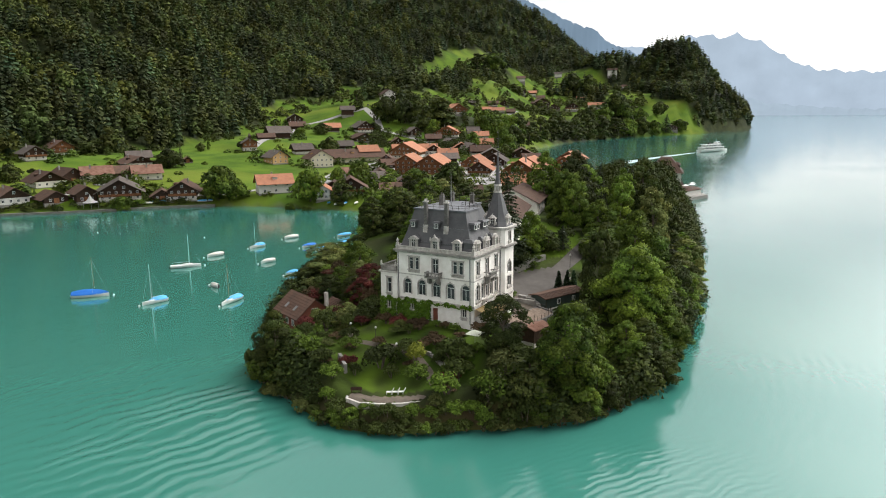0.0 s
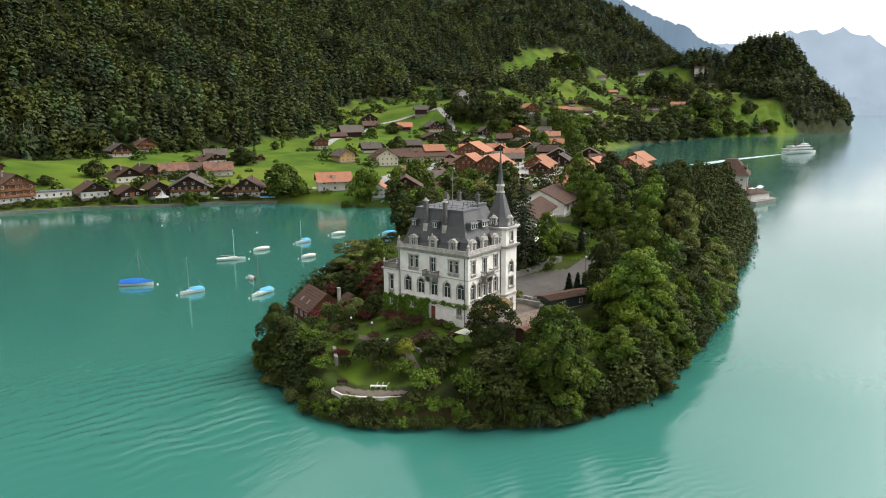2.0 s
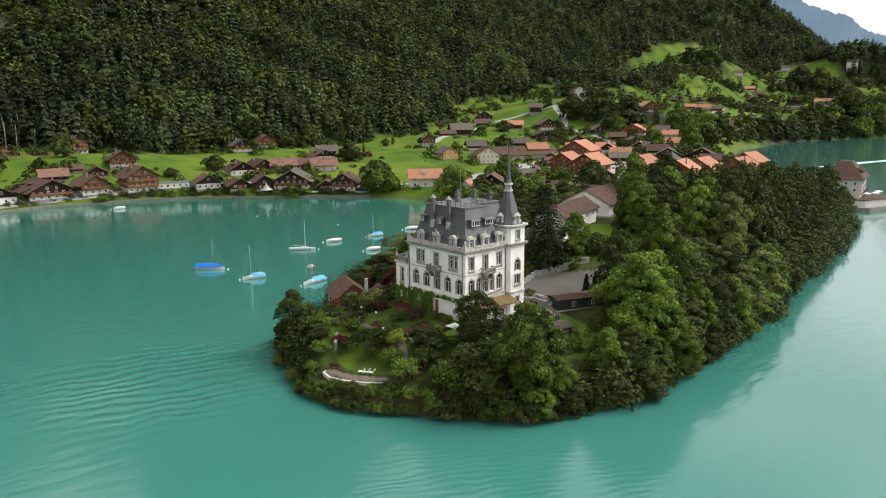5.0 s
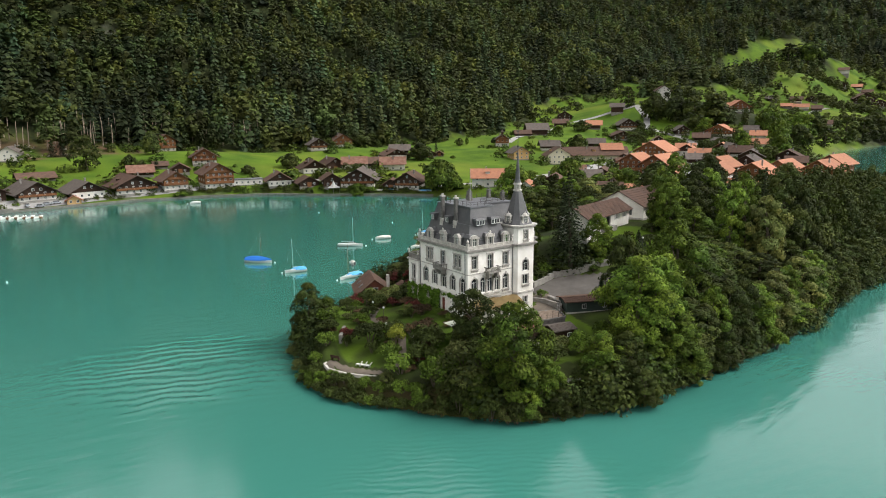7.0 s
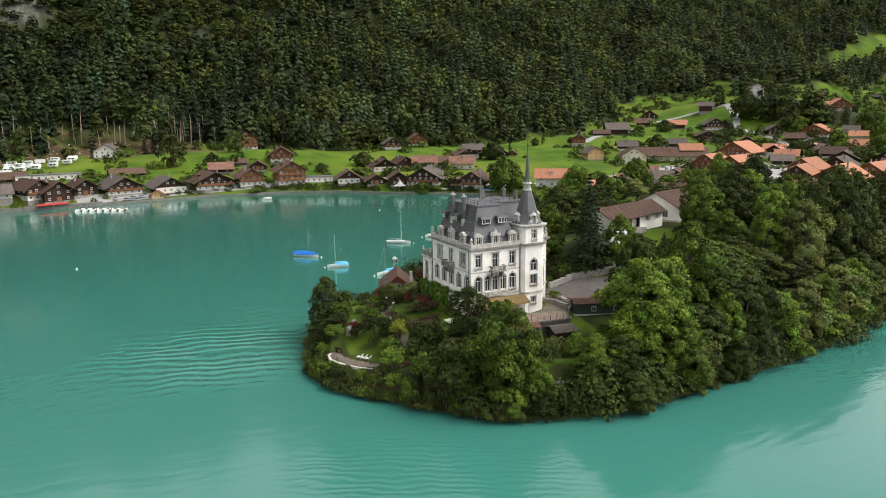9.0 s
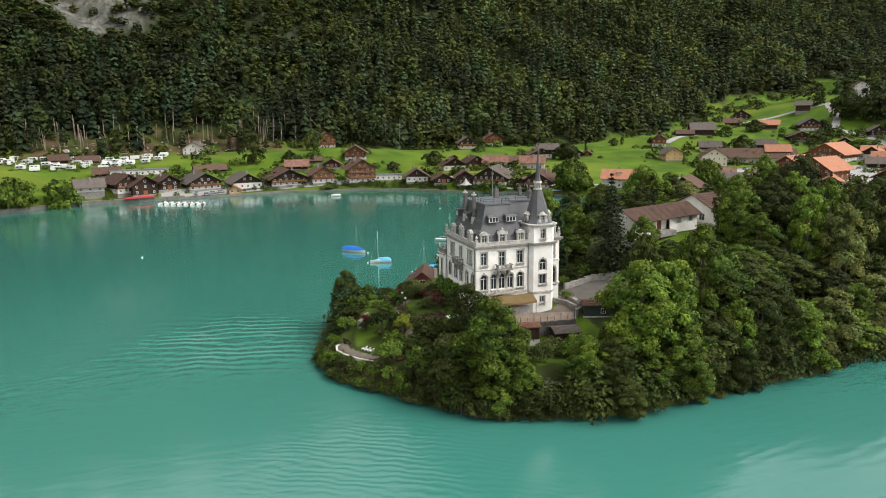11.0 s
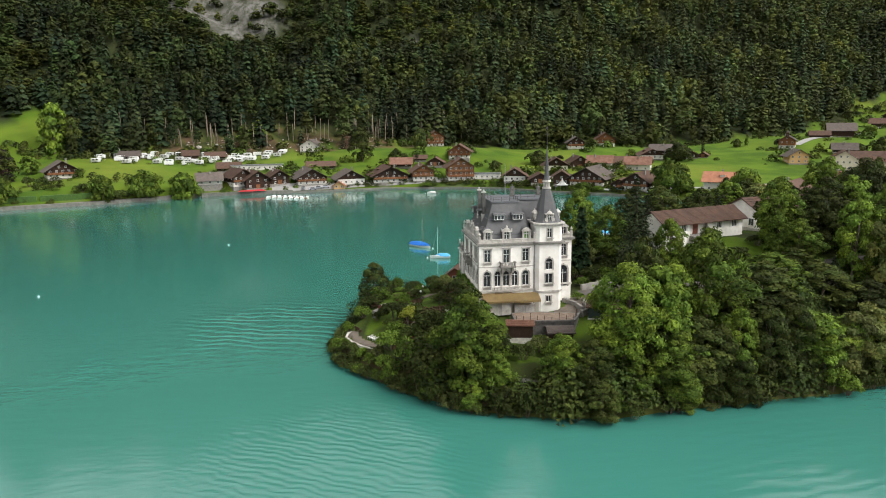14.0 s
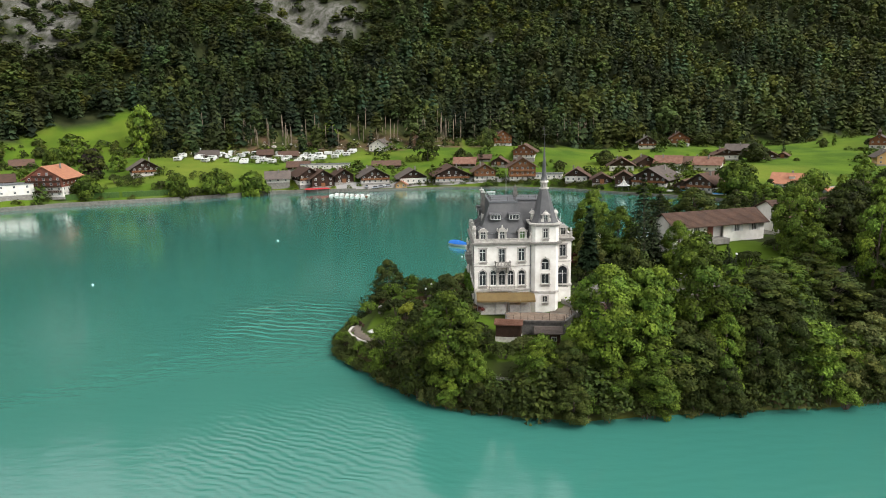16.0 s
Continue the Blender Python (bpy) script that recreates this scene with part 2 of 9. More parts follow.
M_GREY_STONE = material("grey_stone", (0.25, 0.235, 0.21), 0.9, second=(0.15, 0.14, 0.125), grain=1.0, bump=0.5, bump_grain=0.3, vary=0.12)
M_SLATE = material("slate", (0.060, 0.060, 0.063), 0.62, second=(0.092, 0.090, 0.090), grain=2.0, bump=0.3, bump_grain=0.35, fine=0.15)
M_LEAD = material("lead_sheet", (0.16, 0.165, 0.175), 0.5, metal=0.3, second=(0.11, 0.11, 0.12), grain=1.5, bump=0.1)
M_GLASS = material("window_glass", (0.030, 0.033, 0.036), 0.08, second=(0.045, 0.05, 0.055), grain=1.0, spec=0.6)
M_FRAME = material("white_paint", (0.70, 0.69, 0.66), 0.6, second=(0.6, 0.59, 0.56), grain=0.6)
M_TILE_RED = material("red_tiles", (0.36, 0.165, 0.095), 0.85, second=(0.27, 0.12, 0.075), grain=1.6, spec=0.15, bump=0.4, bump_grain=0.35, vary=0.15, fine=0.2)
M_TILE_BROWN = material("brown_tiles", (0.100, 0.058, 0.041), 0.85, second=(0.064, 0.041, 0.032), grain=1.6, spec=0.15, bump=0.4, bump_grain=0.35, vary=0.25, fine=0.25)
M_TILE_DARK = material("dark_tiles", (0.072, 0.060, 0.054), 0.85, second=(0.105, 0.085, 0.072), grain=1.6, spec=0.15, bump=0.4, bump_grain=0.35, vary=0.25, fine=0.25)
M_WOOD = material("larch_boards", (0.23, 0.100, 0.044), 0.8, second=(0.15, 0.066, 0.030), spec=0.2, grain=1.0, bump=0.3, bump_grain=0.2, vary=0.2, fine=0.12)
M_WOOD_DARK = material("dark_boards", (0.056, 0.031, 0.020), 0.85, second=(0.034, 0.020, 0.014), spec=0.2, grain=1.0, bump=0.3, bump_grain=0.2, vary=0.25, fine=0.15)
M_WOOD_RED = material("red_boards", (0.20, 0.060, 0.034), 0.8, second=(0.14, 0.042, 0.026), grain=1.0, bump=0.3, bump_grain=0.2)
M_WALL = material("house_render", (0.64, 0.61, 0.56), 0.9, second=(0.54, 0.51, 0.46), grain=2.0, vary=0.06)
M_OCHRE = material("ochre_render", (0.55, 0.34, 0.15), 0.9, second=(0.48, 0.29, 0.125), grain=2.0)
M_ASPHALT = material("asphalt", (0.078, 0.070, 0.063), 0.95, second=(0.105, 0.095, 0.085), spec=0.2, grain=2.5, bump=0.2, bump_grain=0.2, fine=0.1)
M_GRAVEL = material("gravel_path", (0.135, 0.108, 0.082), 0.95, second=(0.092, 0.074, 0.058), grain=1.2, bump=0.4, bump_grain=0.15, fine=0.15)
M_METAL = material("dull_metal", (0.35, 0.35, 0.35), 0.45, metal=0.9, second=(0.28, 0.27, 0.26), grain=0.5)
M_IRON = material("dark_iron", (0.05, 0.05, 0.05), 0.6, metal=0.5, second=(0.08, 0.07, 0.06), grain=0.5)

# ---- the lie of the land ----
# shore of the peninsula and the mainland, metres, water level 0
SHORE_ISLAND = [(285, 34), (262, 22), (235, 18), (199, 5), (138, -8), (101, -14), (69, -21), (50, -24.5), (36, -25), (25, -25.8),
                (13, -27), (4, -25), (-6, -21), (-12.5, -14.2), (-18.5, -6), (-23.6, 1.5), (-25, 7), (-24, 13), (-20, 23), (-16, 32), (-5, 41.5),
                (10, 51), (30, 60), (48, 66), (62, 70), (84, 81), (113, 97), (138, 118), (147, 134)]
SHORE_BAY = [(142, 170), (131, 204), (113, 222), (84, 245), (66, 264), (40, 275), (2, 282), (-49, 274), (-93, 270), (-139, 246), (-189, 229),
             (-209, 216), (-300, 180), (-700, 90), (-2600, -100)]
SHORE_FAR = [(-2600, 5200), (5200, 5200), (5200, 1400), (3400, 1000), (2300, 560), (1760, 330), (1690, 190), (1640, 145), (1560, 131), (1400, 120), (1300, 141), (1165, 184),
             (978, 246), (783, 267), (640, 250), (480, 200), (380, 130), (310, 70)]
SHORE = np.array(SHORE_ISLAND + SHORE_BAY + SHORE_FAR, float)


def shore_distance(x, y):
    """Metres from the shore: above 0 on land, below 0 on the lake."""
    best = np.full(x.shape, 1e18)
    inside = np.zeros(x.shape, bool)
    for (ax, ay), (bx, by) in zip(SHORE, np.roll(SHORE, -1, axis=0)):
        dx, dy = bx - ax, by - ay
        u = np.clip(((x - ax) * dx + (y - ay) * dy) / (dx * dx + dy * dy), 0, 1)
        best = np.minimum(best, (x - ax - u * dx) ** 2 + (y - ay - u * dy) ** 2)
        if dy:
            inside ^= ((ay > y) != (by > y)) & (x < ax + dx * (y - ay) / dy)
    return np.where(inside, 1, -1) * np.sqrt(best)


def wavy(x, y, size, seed):
    """Smooth uneven values between about -1 and 1, of the given grain in metres."""
    r = np.random.RandomState(seed)
    total = np.zeros(x.shape)
    for k in range(7):
        a, p = r.uniform(0, 2 * math.pi, 2)
        f = 2 * math.pi / (size * r.uniform(0.6, 1.6))
        total = total + np.sin((x * math.cos(a) + y * math.sin(a)) * f + p + 1.3 * np.sin((x * math.sin(a) - y * math.cos(a)) * f * 0.6 + p))
    return total / 3.2


# known ground heights: x, y, z
KNOLL = [(-3, 8, 9.2), (-2, -2, 9.0), (-9, 5, 6.5), (-18.5, 3, 3.0), (-20.5, 6.5, 2.9), (-18, 0, 2.9), (5, 38, 2.0), (3, 42, 1.2), (-13, -7, 3.4), (8, -11, 4.9), (12, -12, 4.7), (16.5, -11.5, 6.0), (5, -10, 5.0), (19, 0, 9.5), (22, -9, 7.8), (27, -9, 8.0), (24, 8, 9.6), (30, 3, 9.6), (10, -5.5, 8.2), (34, 14, 12),
         (46, 9, 18.2), (53, 10, 18.3), (40, 13, 18.0), (48, 16, 18.3), (61, 15, 18.0), (70, 20, 17.6), (46, 4.5, 16.6), (55, 4, 15.5), (38, -0.5, 10.0), (42, -1.5, 10.6), (47, -2, 11.3), (40, 4, 13.5), (82, 25, 15.5), (60, 44, 12), (100, 25, 13), (150, 50, 10), (220, 60, 4), (12, 24, 8.5), (-2, 30, 4.5), (25, -18, 4), (60, -12, 8),
         (30, 45, 6), (110, 60, 10), (-10, 20, 6), (4, 8, 9.5)]
PLAIN = [(-173, 364, 20), (-140, 374, 20), (-110, 384, 20), (-55, 391, 20.5), (-28, 392, 20), (0, 394, 21), (-130, 352, 11), (-90, 362, 10.5), (-48, 378, 15), (-200, 260, 5), (-100, 300, 4), (-35, 325, 8), (-15, 286, 2.6), (48, 365, 20), (55, 292, 3), (130, 225, 2.5), (164, 368, 17), (275, 340, 13), (320, 365, 22),
         (265, 235, 6), (300, 235, 8), (420, 400, 27), (575, 410, 54), (180, 300, 9), (120, 300, 7), (200, 150, 4), (300, 130, 4), (-250, 330, 14), (420, 260, 9),
         (200, 240, 5), (700, 480, 78), (1068, 531, 126), (900, 470, 92), (1033, 361, 46), (1345, 370, 138), (1250, 310, 70), (900, 330, 28), (1100, 290, 26),
         (1500, 500, 140), (700, 320, 20), (1500, 220, 30), (2300, 900, 200)]
TOE = [(-2600, 120), (-700, 215), (-300, 300), (-200, 345), (-143, 372), (-74, 390), (-28, 393), (60, 396), (180, 399), (300, 412), (420, 455), (560, 500), (800, 545), (1068, 560), (1400, 470), (1800, 500), (2300, 680), (5200, 2000)]


def blend(x, y, known, reach):
    top, low = np.zeros(x.shape), np.zeros(x.shape)
    for kx, ky, kz in known:
        w = 1 / (((x - kx) ** 2 + (y - ky) ** 2 + reach ** 2) ** 1.5)
        top, low = top + w * kz, low + w
    return top / low


def slope_distance(x, y):
    """Metres up the mountain side from the foot of the forest."""
    tx, ty = np.array(TOE, float).T
    return (y - np.interp(x, tx, ty)) * 0.97


def headland(x, y):
    """How far out on the wooded headland hill a place lies: 0 at its top, 1 about half-way down."""
    return np.hypot((x - 1392) / 130, (y - 262) / np.where(y < 262, 98, 165))


def height(x, y):
    x, y = np.asarray(x, float), np.asarray(y, float)
    d = shore_distance(x, y)
    on_knoll = 1 / (1 + np.exp((np.hypot((x - 80) / 2.6, y - 15) - 78) / 7))
    z = blend(x, y, KNOLL, 5) * on_knoll + blend(x, y, PLAIN, 25) * (1 - on_knoll)
    s = slope_distance(x, y)
    rough = 1 + 0.10 * wavy(x, y, 190, 3)
    z = z + np.clip(s, 0, 2400) * np.interp(x, [500, 1100, 1550, 1950], [0.56, 0.85, 0.85, 0.25]) * rough + np.where(s > 0, 6 * wavy(x, y, 60, 5) * np.clip(s / 80, 0, 1), 0)
    r = headland(x, y) * (1 + 0.06 * wavy(x, y, 130, 15))
    z = np.maximum(z, 146 * np.exp(-r ** 2.1) + 16 * np.exp(-(r / 2.2) ** 2))
    z = np.where(d > 0, np.minimum(z, 0.35 + d * np.where(on_knoll > 0.5, 1.05, np.where(x > 1150, 2.4, np.where(x > 1000, 1.5, 0.6)))), z)
    return np.where(d > 0, z, np.maximum(-7, d * 0.6))


# ---- helpers of this scene ----
def mesh_object(name, verts, faces, mat, parent=None, smooth=False):
    me = bpy.data.meshes.new(name)
    me.from_pydata([tuple(v) for v in verts], [], [tuple(f) for f in faces])
    for m in (mat if isinstance(mat, (list, tuple)) else [mat]):
        me.materials.append(m)
    if smooth:
        me.polygons.foreach_set("use_smooth", [True] * len(me.polygons))
    ob = new(name, me)
    ob.parent = parent
    return ob


def part(name, bm, mat, parent, label="", smooth=False):
    """Links a bmesh as one mesh object under a thing or a part."""
    me = bpy.data.meshes.new(name)
    bmesh.ops.recalc_face_normals(bm, faces=bm.faces)
    bm.to_mesh(me)
    bm.free()
    me.materials.append(mat)
    if smooth:
        me.polygons.foreach_set("use_smooth", [True] * len(me.polygons))
    ob = new(name, me)
    ob.parent = parent
    return tagged(ob, label)


def part_pieces(name, bm, mat, parent, piece, label=""):
    """The largest connected piece as the part, every other piece as a mesh of its own under it."""
    bmesh.ops.recalc_face_normals(bm, faces=bm.faces)
    left, groups = set(bm.verts), []
    while left:
        stack, seen = [left.pop()], []
        while stack:
            v = stack.pop()
            seen.append(v)
            for e in v.link_edges:
                o = e.other_vert(v)
                if o in left:
                    left.remove(o)
                    stack.append(o)
        groups.append(seen)
    groups.sort(key=lambda g: (-len(g), g[0].co.x, g[0].co.y, g[0].co.z))
    main = None
    for g in groups:
        at = {v: i for i, v in enumerate(g)}
        faces = {f for v in g for f in v.link_faces}
        ob = mesh_object(name if main is None else piece, [v.co[:] for v in g], [[at[v] for v in f.verts] for f in faces], mat, parent if main is None else main)
        main = main or ob
    bm.free()
    return tagged(main, label)


def box(bm, x0, x1, y0, y1, z0, z1, m=None):
    """Adds a box between the given limits."""
    vs = [bm.verts.new(v) for v in ((x0, y0, z0), (x1, y0, z0), (x1, y1, z0), (x0, y1, z0), (x0, y0, z1), (x1, y0, z1), (x1, y1, z1), (x0, y1, z1))]
    for f in ((0, 3, 2, 1), (4, 5, 6, 7), (0, 1, 5, 4), (1, 2, 6, 5), (2, 3, 7, 6), (3, 0, 4, 7)):
        bm.faces.new([vs[i] for i in f])
    if m is not None:
        bmesh.ops.transform(bm, matrix=m, verts=vs)
    return vs


def prism(bm, outline, z0, z1, m=None, top=1.0, centre=(0, 0)):
    """Adds an upright prism; top: how far its upper outline shrinks towards the centre."""
    low = [bm.verts.new((x, y, z0)) for x, y in outline]
    high = [bm.verts.new((centre[0] + (x - centre[0]) * top, centre[1] + (y - centre[1]) * top, z1)) for x, y in outline]
    n = len(outline)
    bm.faces.new(low[::-1])
    bm.faces.new(high)
    for i in range(n):
        bm.faces.new((low[i], low[(i + 1) % n], high[(i + 1) % n], high[i]))
    if m is not None:
        bmesh.ops.transform(bm, matrix=m, verts=low + high)
    return low + high


def ring(r, n, cx=0.0, cy=0.0, turn=0.0):
    return [(cx + r * math.cos(turn + 2 * math.pi * i / n), cy + r * math.sin(turn + 2 * math.pi * i / n)) for i in range(n)]


def thing(name, m, label, category, group=""):
    ob = new(name)
    ob.matrix_world = m
    ob.empty_display_size = 0.5
    return tagged(ob, label, category, group)


def ground_z(x, y):
    return float(height(np.array([x], float), np.array([y], float))[0])


# ---- ground and lake ----
def in_outline(x, y, outline):
    inside = np.zeros(x.shape, bool)
    pts = np.array(outline, float)
    for (ax, ay), (bx, by) in zip(pts, np.roll(pts, -1, axis=0)):
        if by != ay:
            inside ^= ((ay > y) != (by > y)) & (x < ax + (bx - ax) * (y - ay) / (by - ay))
    return inside


def forest_cover(x, y):
    """1 where the mountain forest and the far woods stand, 0 on open land."""
    s = slope_distance(x, y) + 9 * wavy(x, y, 70, 11) + 5 * wavy(x, y, 22, 12)
    wood = s > 0
    for outline in CLEARINGS:
        wood &= ~in_outline(x + 4 * wavy(x, y, 30, 8), y + 4 * wavy(x, y, 30, 9), outline)
    wood |= (headland(x, y) < 1.12) | ((x > 1190) & (x < 1700) & (y < 262))
    for outline in WOODS:
        wood |= in_outline(x + 5 * wavy(x, y, 40, 6), y + 5 * wavy(x, y, 40, 7), outline)
    return wood


CLEARINGS = [
    [(400, 440), (468, 500), (520, 515), (585, 515), (625, 474), (520, 380), (442, 345)],
    [(838, 555), (958, 585), (1041, 600), (1168, 590), (1225, 572), (1050, 526), (885, 450)],
    [(-330, 310), (-268, 352), (-244, 366), (-217, 390), (-200, 368), (-188, 345), (-225, 328), (-270, 300)],
]
WOODS = [
    [(597, 464), (663, 433), (820, 439), (1014, 461), (1200, 530), (1190, 560), (1020, 506), (872, 444), (850, 556), (642, 489)],
    [(500, 330), (530, 387), (590, 364), (700, 380), (767, 336), (690, 290), (560, 260), (520, 300)],
    [(1145, 423), (1256, 434), (1247, 387), (1212, 343), (1147, 331), (1129, 364)],
    [(680, 268), (803, 310), (993, 299), (1020, 267), (1056, 228), (978, 240)],
    [(1300, 400), (1400, 400), (1500, 480), (1420, 500), (1320, 460)],
]
ROCKS = [
    [(-420, 480), (-380, 470), (-282, 462), (-300, 520), (-308, 575), (-340, 600), (-420, 600)],
    [(-187, 640), (-67, 640), (-72, 575), (-89, 556), (-128, 544), (-173, 563)],
    [(9, 577), (24, 571), (23, 520), (10, 520)],
    [(50, 588), (60, 586), (59, 570), (50, 570)],
    [(-346, 464), (-322, 470), (-295, 458), (-282, 442), (-307, 436), (-340, 436)],
]


def build_ground():
    rings = np.concatenate([[0.4], np.geomspace(2.2, 5000, 330)])
    turns = np.linspace(0, 2 * math.pi, 460, endpoint=False)
    r, a = np.meshgrid(rings, turns, indexing="ij")
    x, y = (8 + r * np.cos(a)).ravel(), (4 + r * np.sin(a)).ravel()
    z = height(x, y)
    nr, na = r.shape
    i, j = np.meshgrid(np.arange(nr - 1), np.arange(na), indexing="ij")
    k = (j + 1) % na
    faces = np.stack([i * na + j, (i + 1) * na + j, (i + 1) * na + k, i * na + k], -1).reshape(-1, 4)
    keep = (z[faces].max(axis=1) > -6.5)
    faces = faces[keep]
    me = bpy.data.meshes.new("ground")
    me.from_pydata(np.column_stack([x, y, z]).tolist(), [], faces.tolist())
    me.polygons.foreach_set("use_smooth", [True] * len(me.polygons))
    wood = forest_cover(x, y).astype(float)
    d = shore_distance(x, y)
    rock = np.zeros(x.shape)
    for outline in ROCKS:
        rock[in_outline(x + 9 * wavy(x, y, 30, 1), y + 9 * wavy(x, y, 30, 2), outline)] = 1
    rock[(d < 0.5) & (((x > 300) & (x < 900)) | ((y > 110) & (x < 300)))] = 0.6
    island = (x < 240) & (y < 110)
    lawn = ((x < 18) & (d > 5.5)) | (np.hypot((x - 48) / 1.5, y - 6.5) < 7)
    wood = np.where(island & ~lawn & (d > 0), np.clip(0.85 + 0.3 * wavy(x, y, 9, 21), 0, 1), wood)
    wood = np.where(island & lawn, np.clip(0.34 + 0.4 * wavy(x, y, 6, 22), 0.08, 0.9), wood)
    wood = np.where(np.hypot((x - 48) / 1.5, y - 6.5) < 6.6, 0.06, wood)
    earth = ((slope_distance(x, y) > -16) & (slope_distance(x, y) < 22) & (x > -150) & (x < 30) & (wavy(x, y, 18, 4) > -0.2)).astype(float)
    wood = np.where(earth > 0, 0, wood)
    earth = np.where(island & (d < 2.2), 0.45, earth)
    cover = np.column_stack([wood, rock, earth, np.ones(x.shape)])
    layer = me.color_attributes.new("cover", "FLOAT_COLOR", "POINT")
    layer.data.foreach_set("color", cover.ravel())
    me.materials.append(M_GROUND)
    return tagged(new("ground", me), "green valley meadow rising into a steep wooded mountain side", "ground", kind="structure")


build_ground()
lake = mesh_object("water", [(-5000, -5000, 0), (5000, -5000, 0), (5000, 5000, 0), (-5000, 5000, 0)], [(0, 1, 2, 3)], M_WATER)
tagged(lake, "turquoise lake water with wind ripples", "lake", kind="structure")

# ---- leaves and trees ----
def leaf_quads(points, size, rng, droop=0.0, outward=None, loose=0.8):
    """Small folded leaf clumps, two triangles each, at the points. Returns vertices and faces."""
    n = len(points)
    a = rng.normal(size=(n, 3))
    if outward is not None:
        a = a * loose + outward
    a[:, 2] += droop
    a /= np.linalg.norm(a, axis=1)[:, None]
    u = np.cross(a, rng.normal(size=(n, 3)))
    u /= np.linalg.norm(u, axis=1)[:, None]
    v = np.cross(a, u)
    s = size * rng.uniform(0.6, 1.3, (n, 1))
    p = np.asarray(points)
    verts = np.stack([p - u * s, p - v * s * 0.55 + a * s * 0.2, p + u * s, p + v * s * 0.55 + a * s * 0.2], 1).reshape(-1, 3)
    faces = np.arange(4 * n).reshape(n, 4)
    return verts, faces


def leaf_tips(points, size, rng, outward, loose=0.5):
    """Small three-cornered leaf clumps at the points, turned outwards. Returns vertices and faces."""
    n = len(points)
    a = rng.normal(size=(n, 3)) * loose + outward
    a /= np.linalg.norm(a, axis=1)[:, None]
    u = np.cross(a, rng.normal(size=(n, 3)))
    u /= np.linalg.norm(u, axis=1)[:, None]
    v = np.cross(a, u)
    s = size * rng.uniform(0.65, 1.35, (n, 1))
    p = np.asarray(points)
    verts = np.stack([p + u * s * 1.15, p - u * s * 0.6 + v * s * 0.8 - a * s * 0.15, p - u * s * 0.6 - v * s * 0.8 - a * s * 0.15], 1).reshape(-1, 3)
    return verts, np.arange(3 * n).reshape(n, 3)


def fill_mesh(name, verts, faces, mat, tint=None):
    """A mesh of quads from arrays, with a tint for each vertex."""
    me = bpy.data.meshes.new(name)
    me.vertices.add(len(verts))
    me.vertices.foreach_set("co", np.asarray(verts, np.float32).ravel())
    k = faces.shape[1]
    me.loops.add(len(faces) * k)
    me.loops.foreach_set("vertex_index", faces.astype(np.int32).ravel())
    me.polygons.add(len(faces))
    me.polygons.foreach_set("loop_start", np.arange(0, len(faces) * k, k, dtype=np.int32))
    me.update(calc_edges=True)
    me.validate()
    layer = me.color_attributes.new("tint", "FLOAT_COLOR", "POINT")
    t = np.ones((len(verts), 4), np.float32) if tint is None else np.column_stack([tint, np.ones(len(tint))]).astype(np.float32)
    layer.data.foreach_set("color", t.ravel())
    me.materials.append(mat)
    return me


def far_broadleaf(rng, n=130):
    """A distant broad-leaved tree 1 m high: rounded lobes of leaf clumps over an uneven crown."""
    lobes = np.array([(0.13 * math.cos(a), 0.13 * math.sin(a), z) for a, z in zip(rng.uniform(0, 6.28, 6), rng.uniform(0.30, 0.74, 6))] + [(0.03, 0.0, 0.84), (-0.02, 0.03, 0.6)])
    own = rng.randint(0, 8, n)
    d = rng.normal(size=(n, 3))
    d /= np.linalg.norm(d, axis=1)[:, None]
    d[:, 2] = np.where(d[:, 2] < -0.2, -d[:, 2], d[:, 2])
    p = lobes[own] + d * (0.145, 0.145, 0.17) * rng.uniform(0.8, 1.1, (n, 1))
    return leaf_tips(p, 0.066, rng, d + (0, 0, 0.2), 0.28)


def far_spruce(rng, tiers=7):
    """A distant spruce 1 m high: drooping tiers of boughs that thin out to the tip."""
    pts, outs, sizes = [], [], []
    for k in range(tiers):
        u = k / (tiers - 1)
        r, z = 0.20 * (1 - u) ** 0.8 + 0.012, 0.12 + 0.84 * u
        n = 7 if k < 3 else 5 if k < 6 else 4
        turn = rng.uniform(0, 6.28)
        for i in range(n):
            a = turn + 2 * math.pi * i / n + rng.uniform(-0.25, 0.25)
            rr = r * rng.uniform(0.55, 0.8)
            pts.append((rr * math.cos(a), rr * math.sin(a), z - 0.25 * rr + rng.uniform(-0.02, 0.02)))
            outs.append((math.cos(a) * 1.3, math.sin(a) * 1.3, 1.6))
            sizes.append(0.035 + r * 0.5)
    pts, n = np.array(pts), len(pts)
    a = np.array(outs) + rng.normal(size=(n, 3)) * 0.3
    a /= np.linalg.norm(a, axis=1)[:, None]
    u = np.cross(a, (0, 0, 1.0)) + rng.normal(size=(n, 3)) * 0.2
    u /= np.linalg.norm(u, axis=1)[:, None]
    v = np.cross(a, u)
    s = np.array(sizes)[:, None] * rng.uniform(0.8, 1.25, (n, 1))
    verts = np.stack([pts - u * s * 0.8, pts - v * s, pts + u * s * 0.8, pts + v * s * 0.9], 1).reshape(-1, 3)
    return verts, np.arange(4 * n).reshape(n, 4)


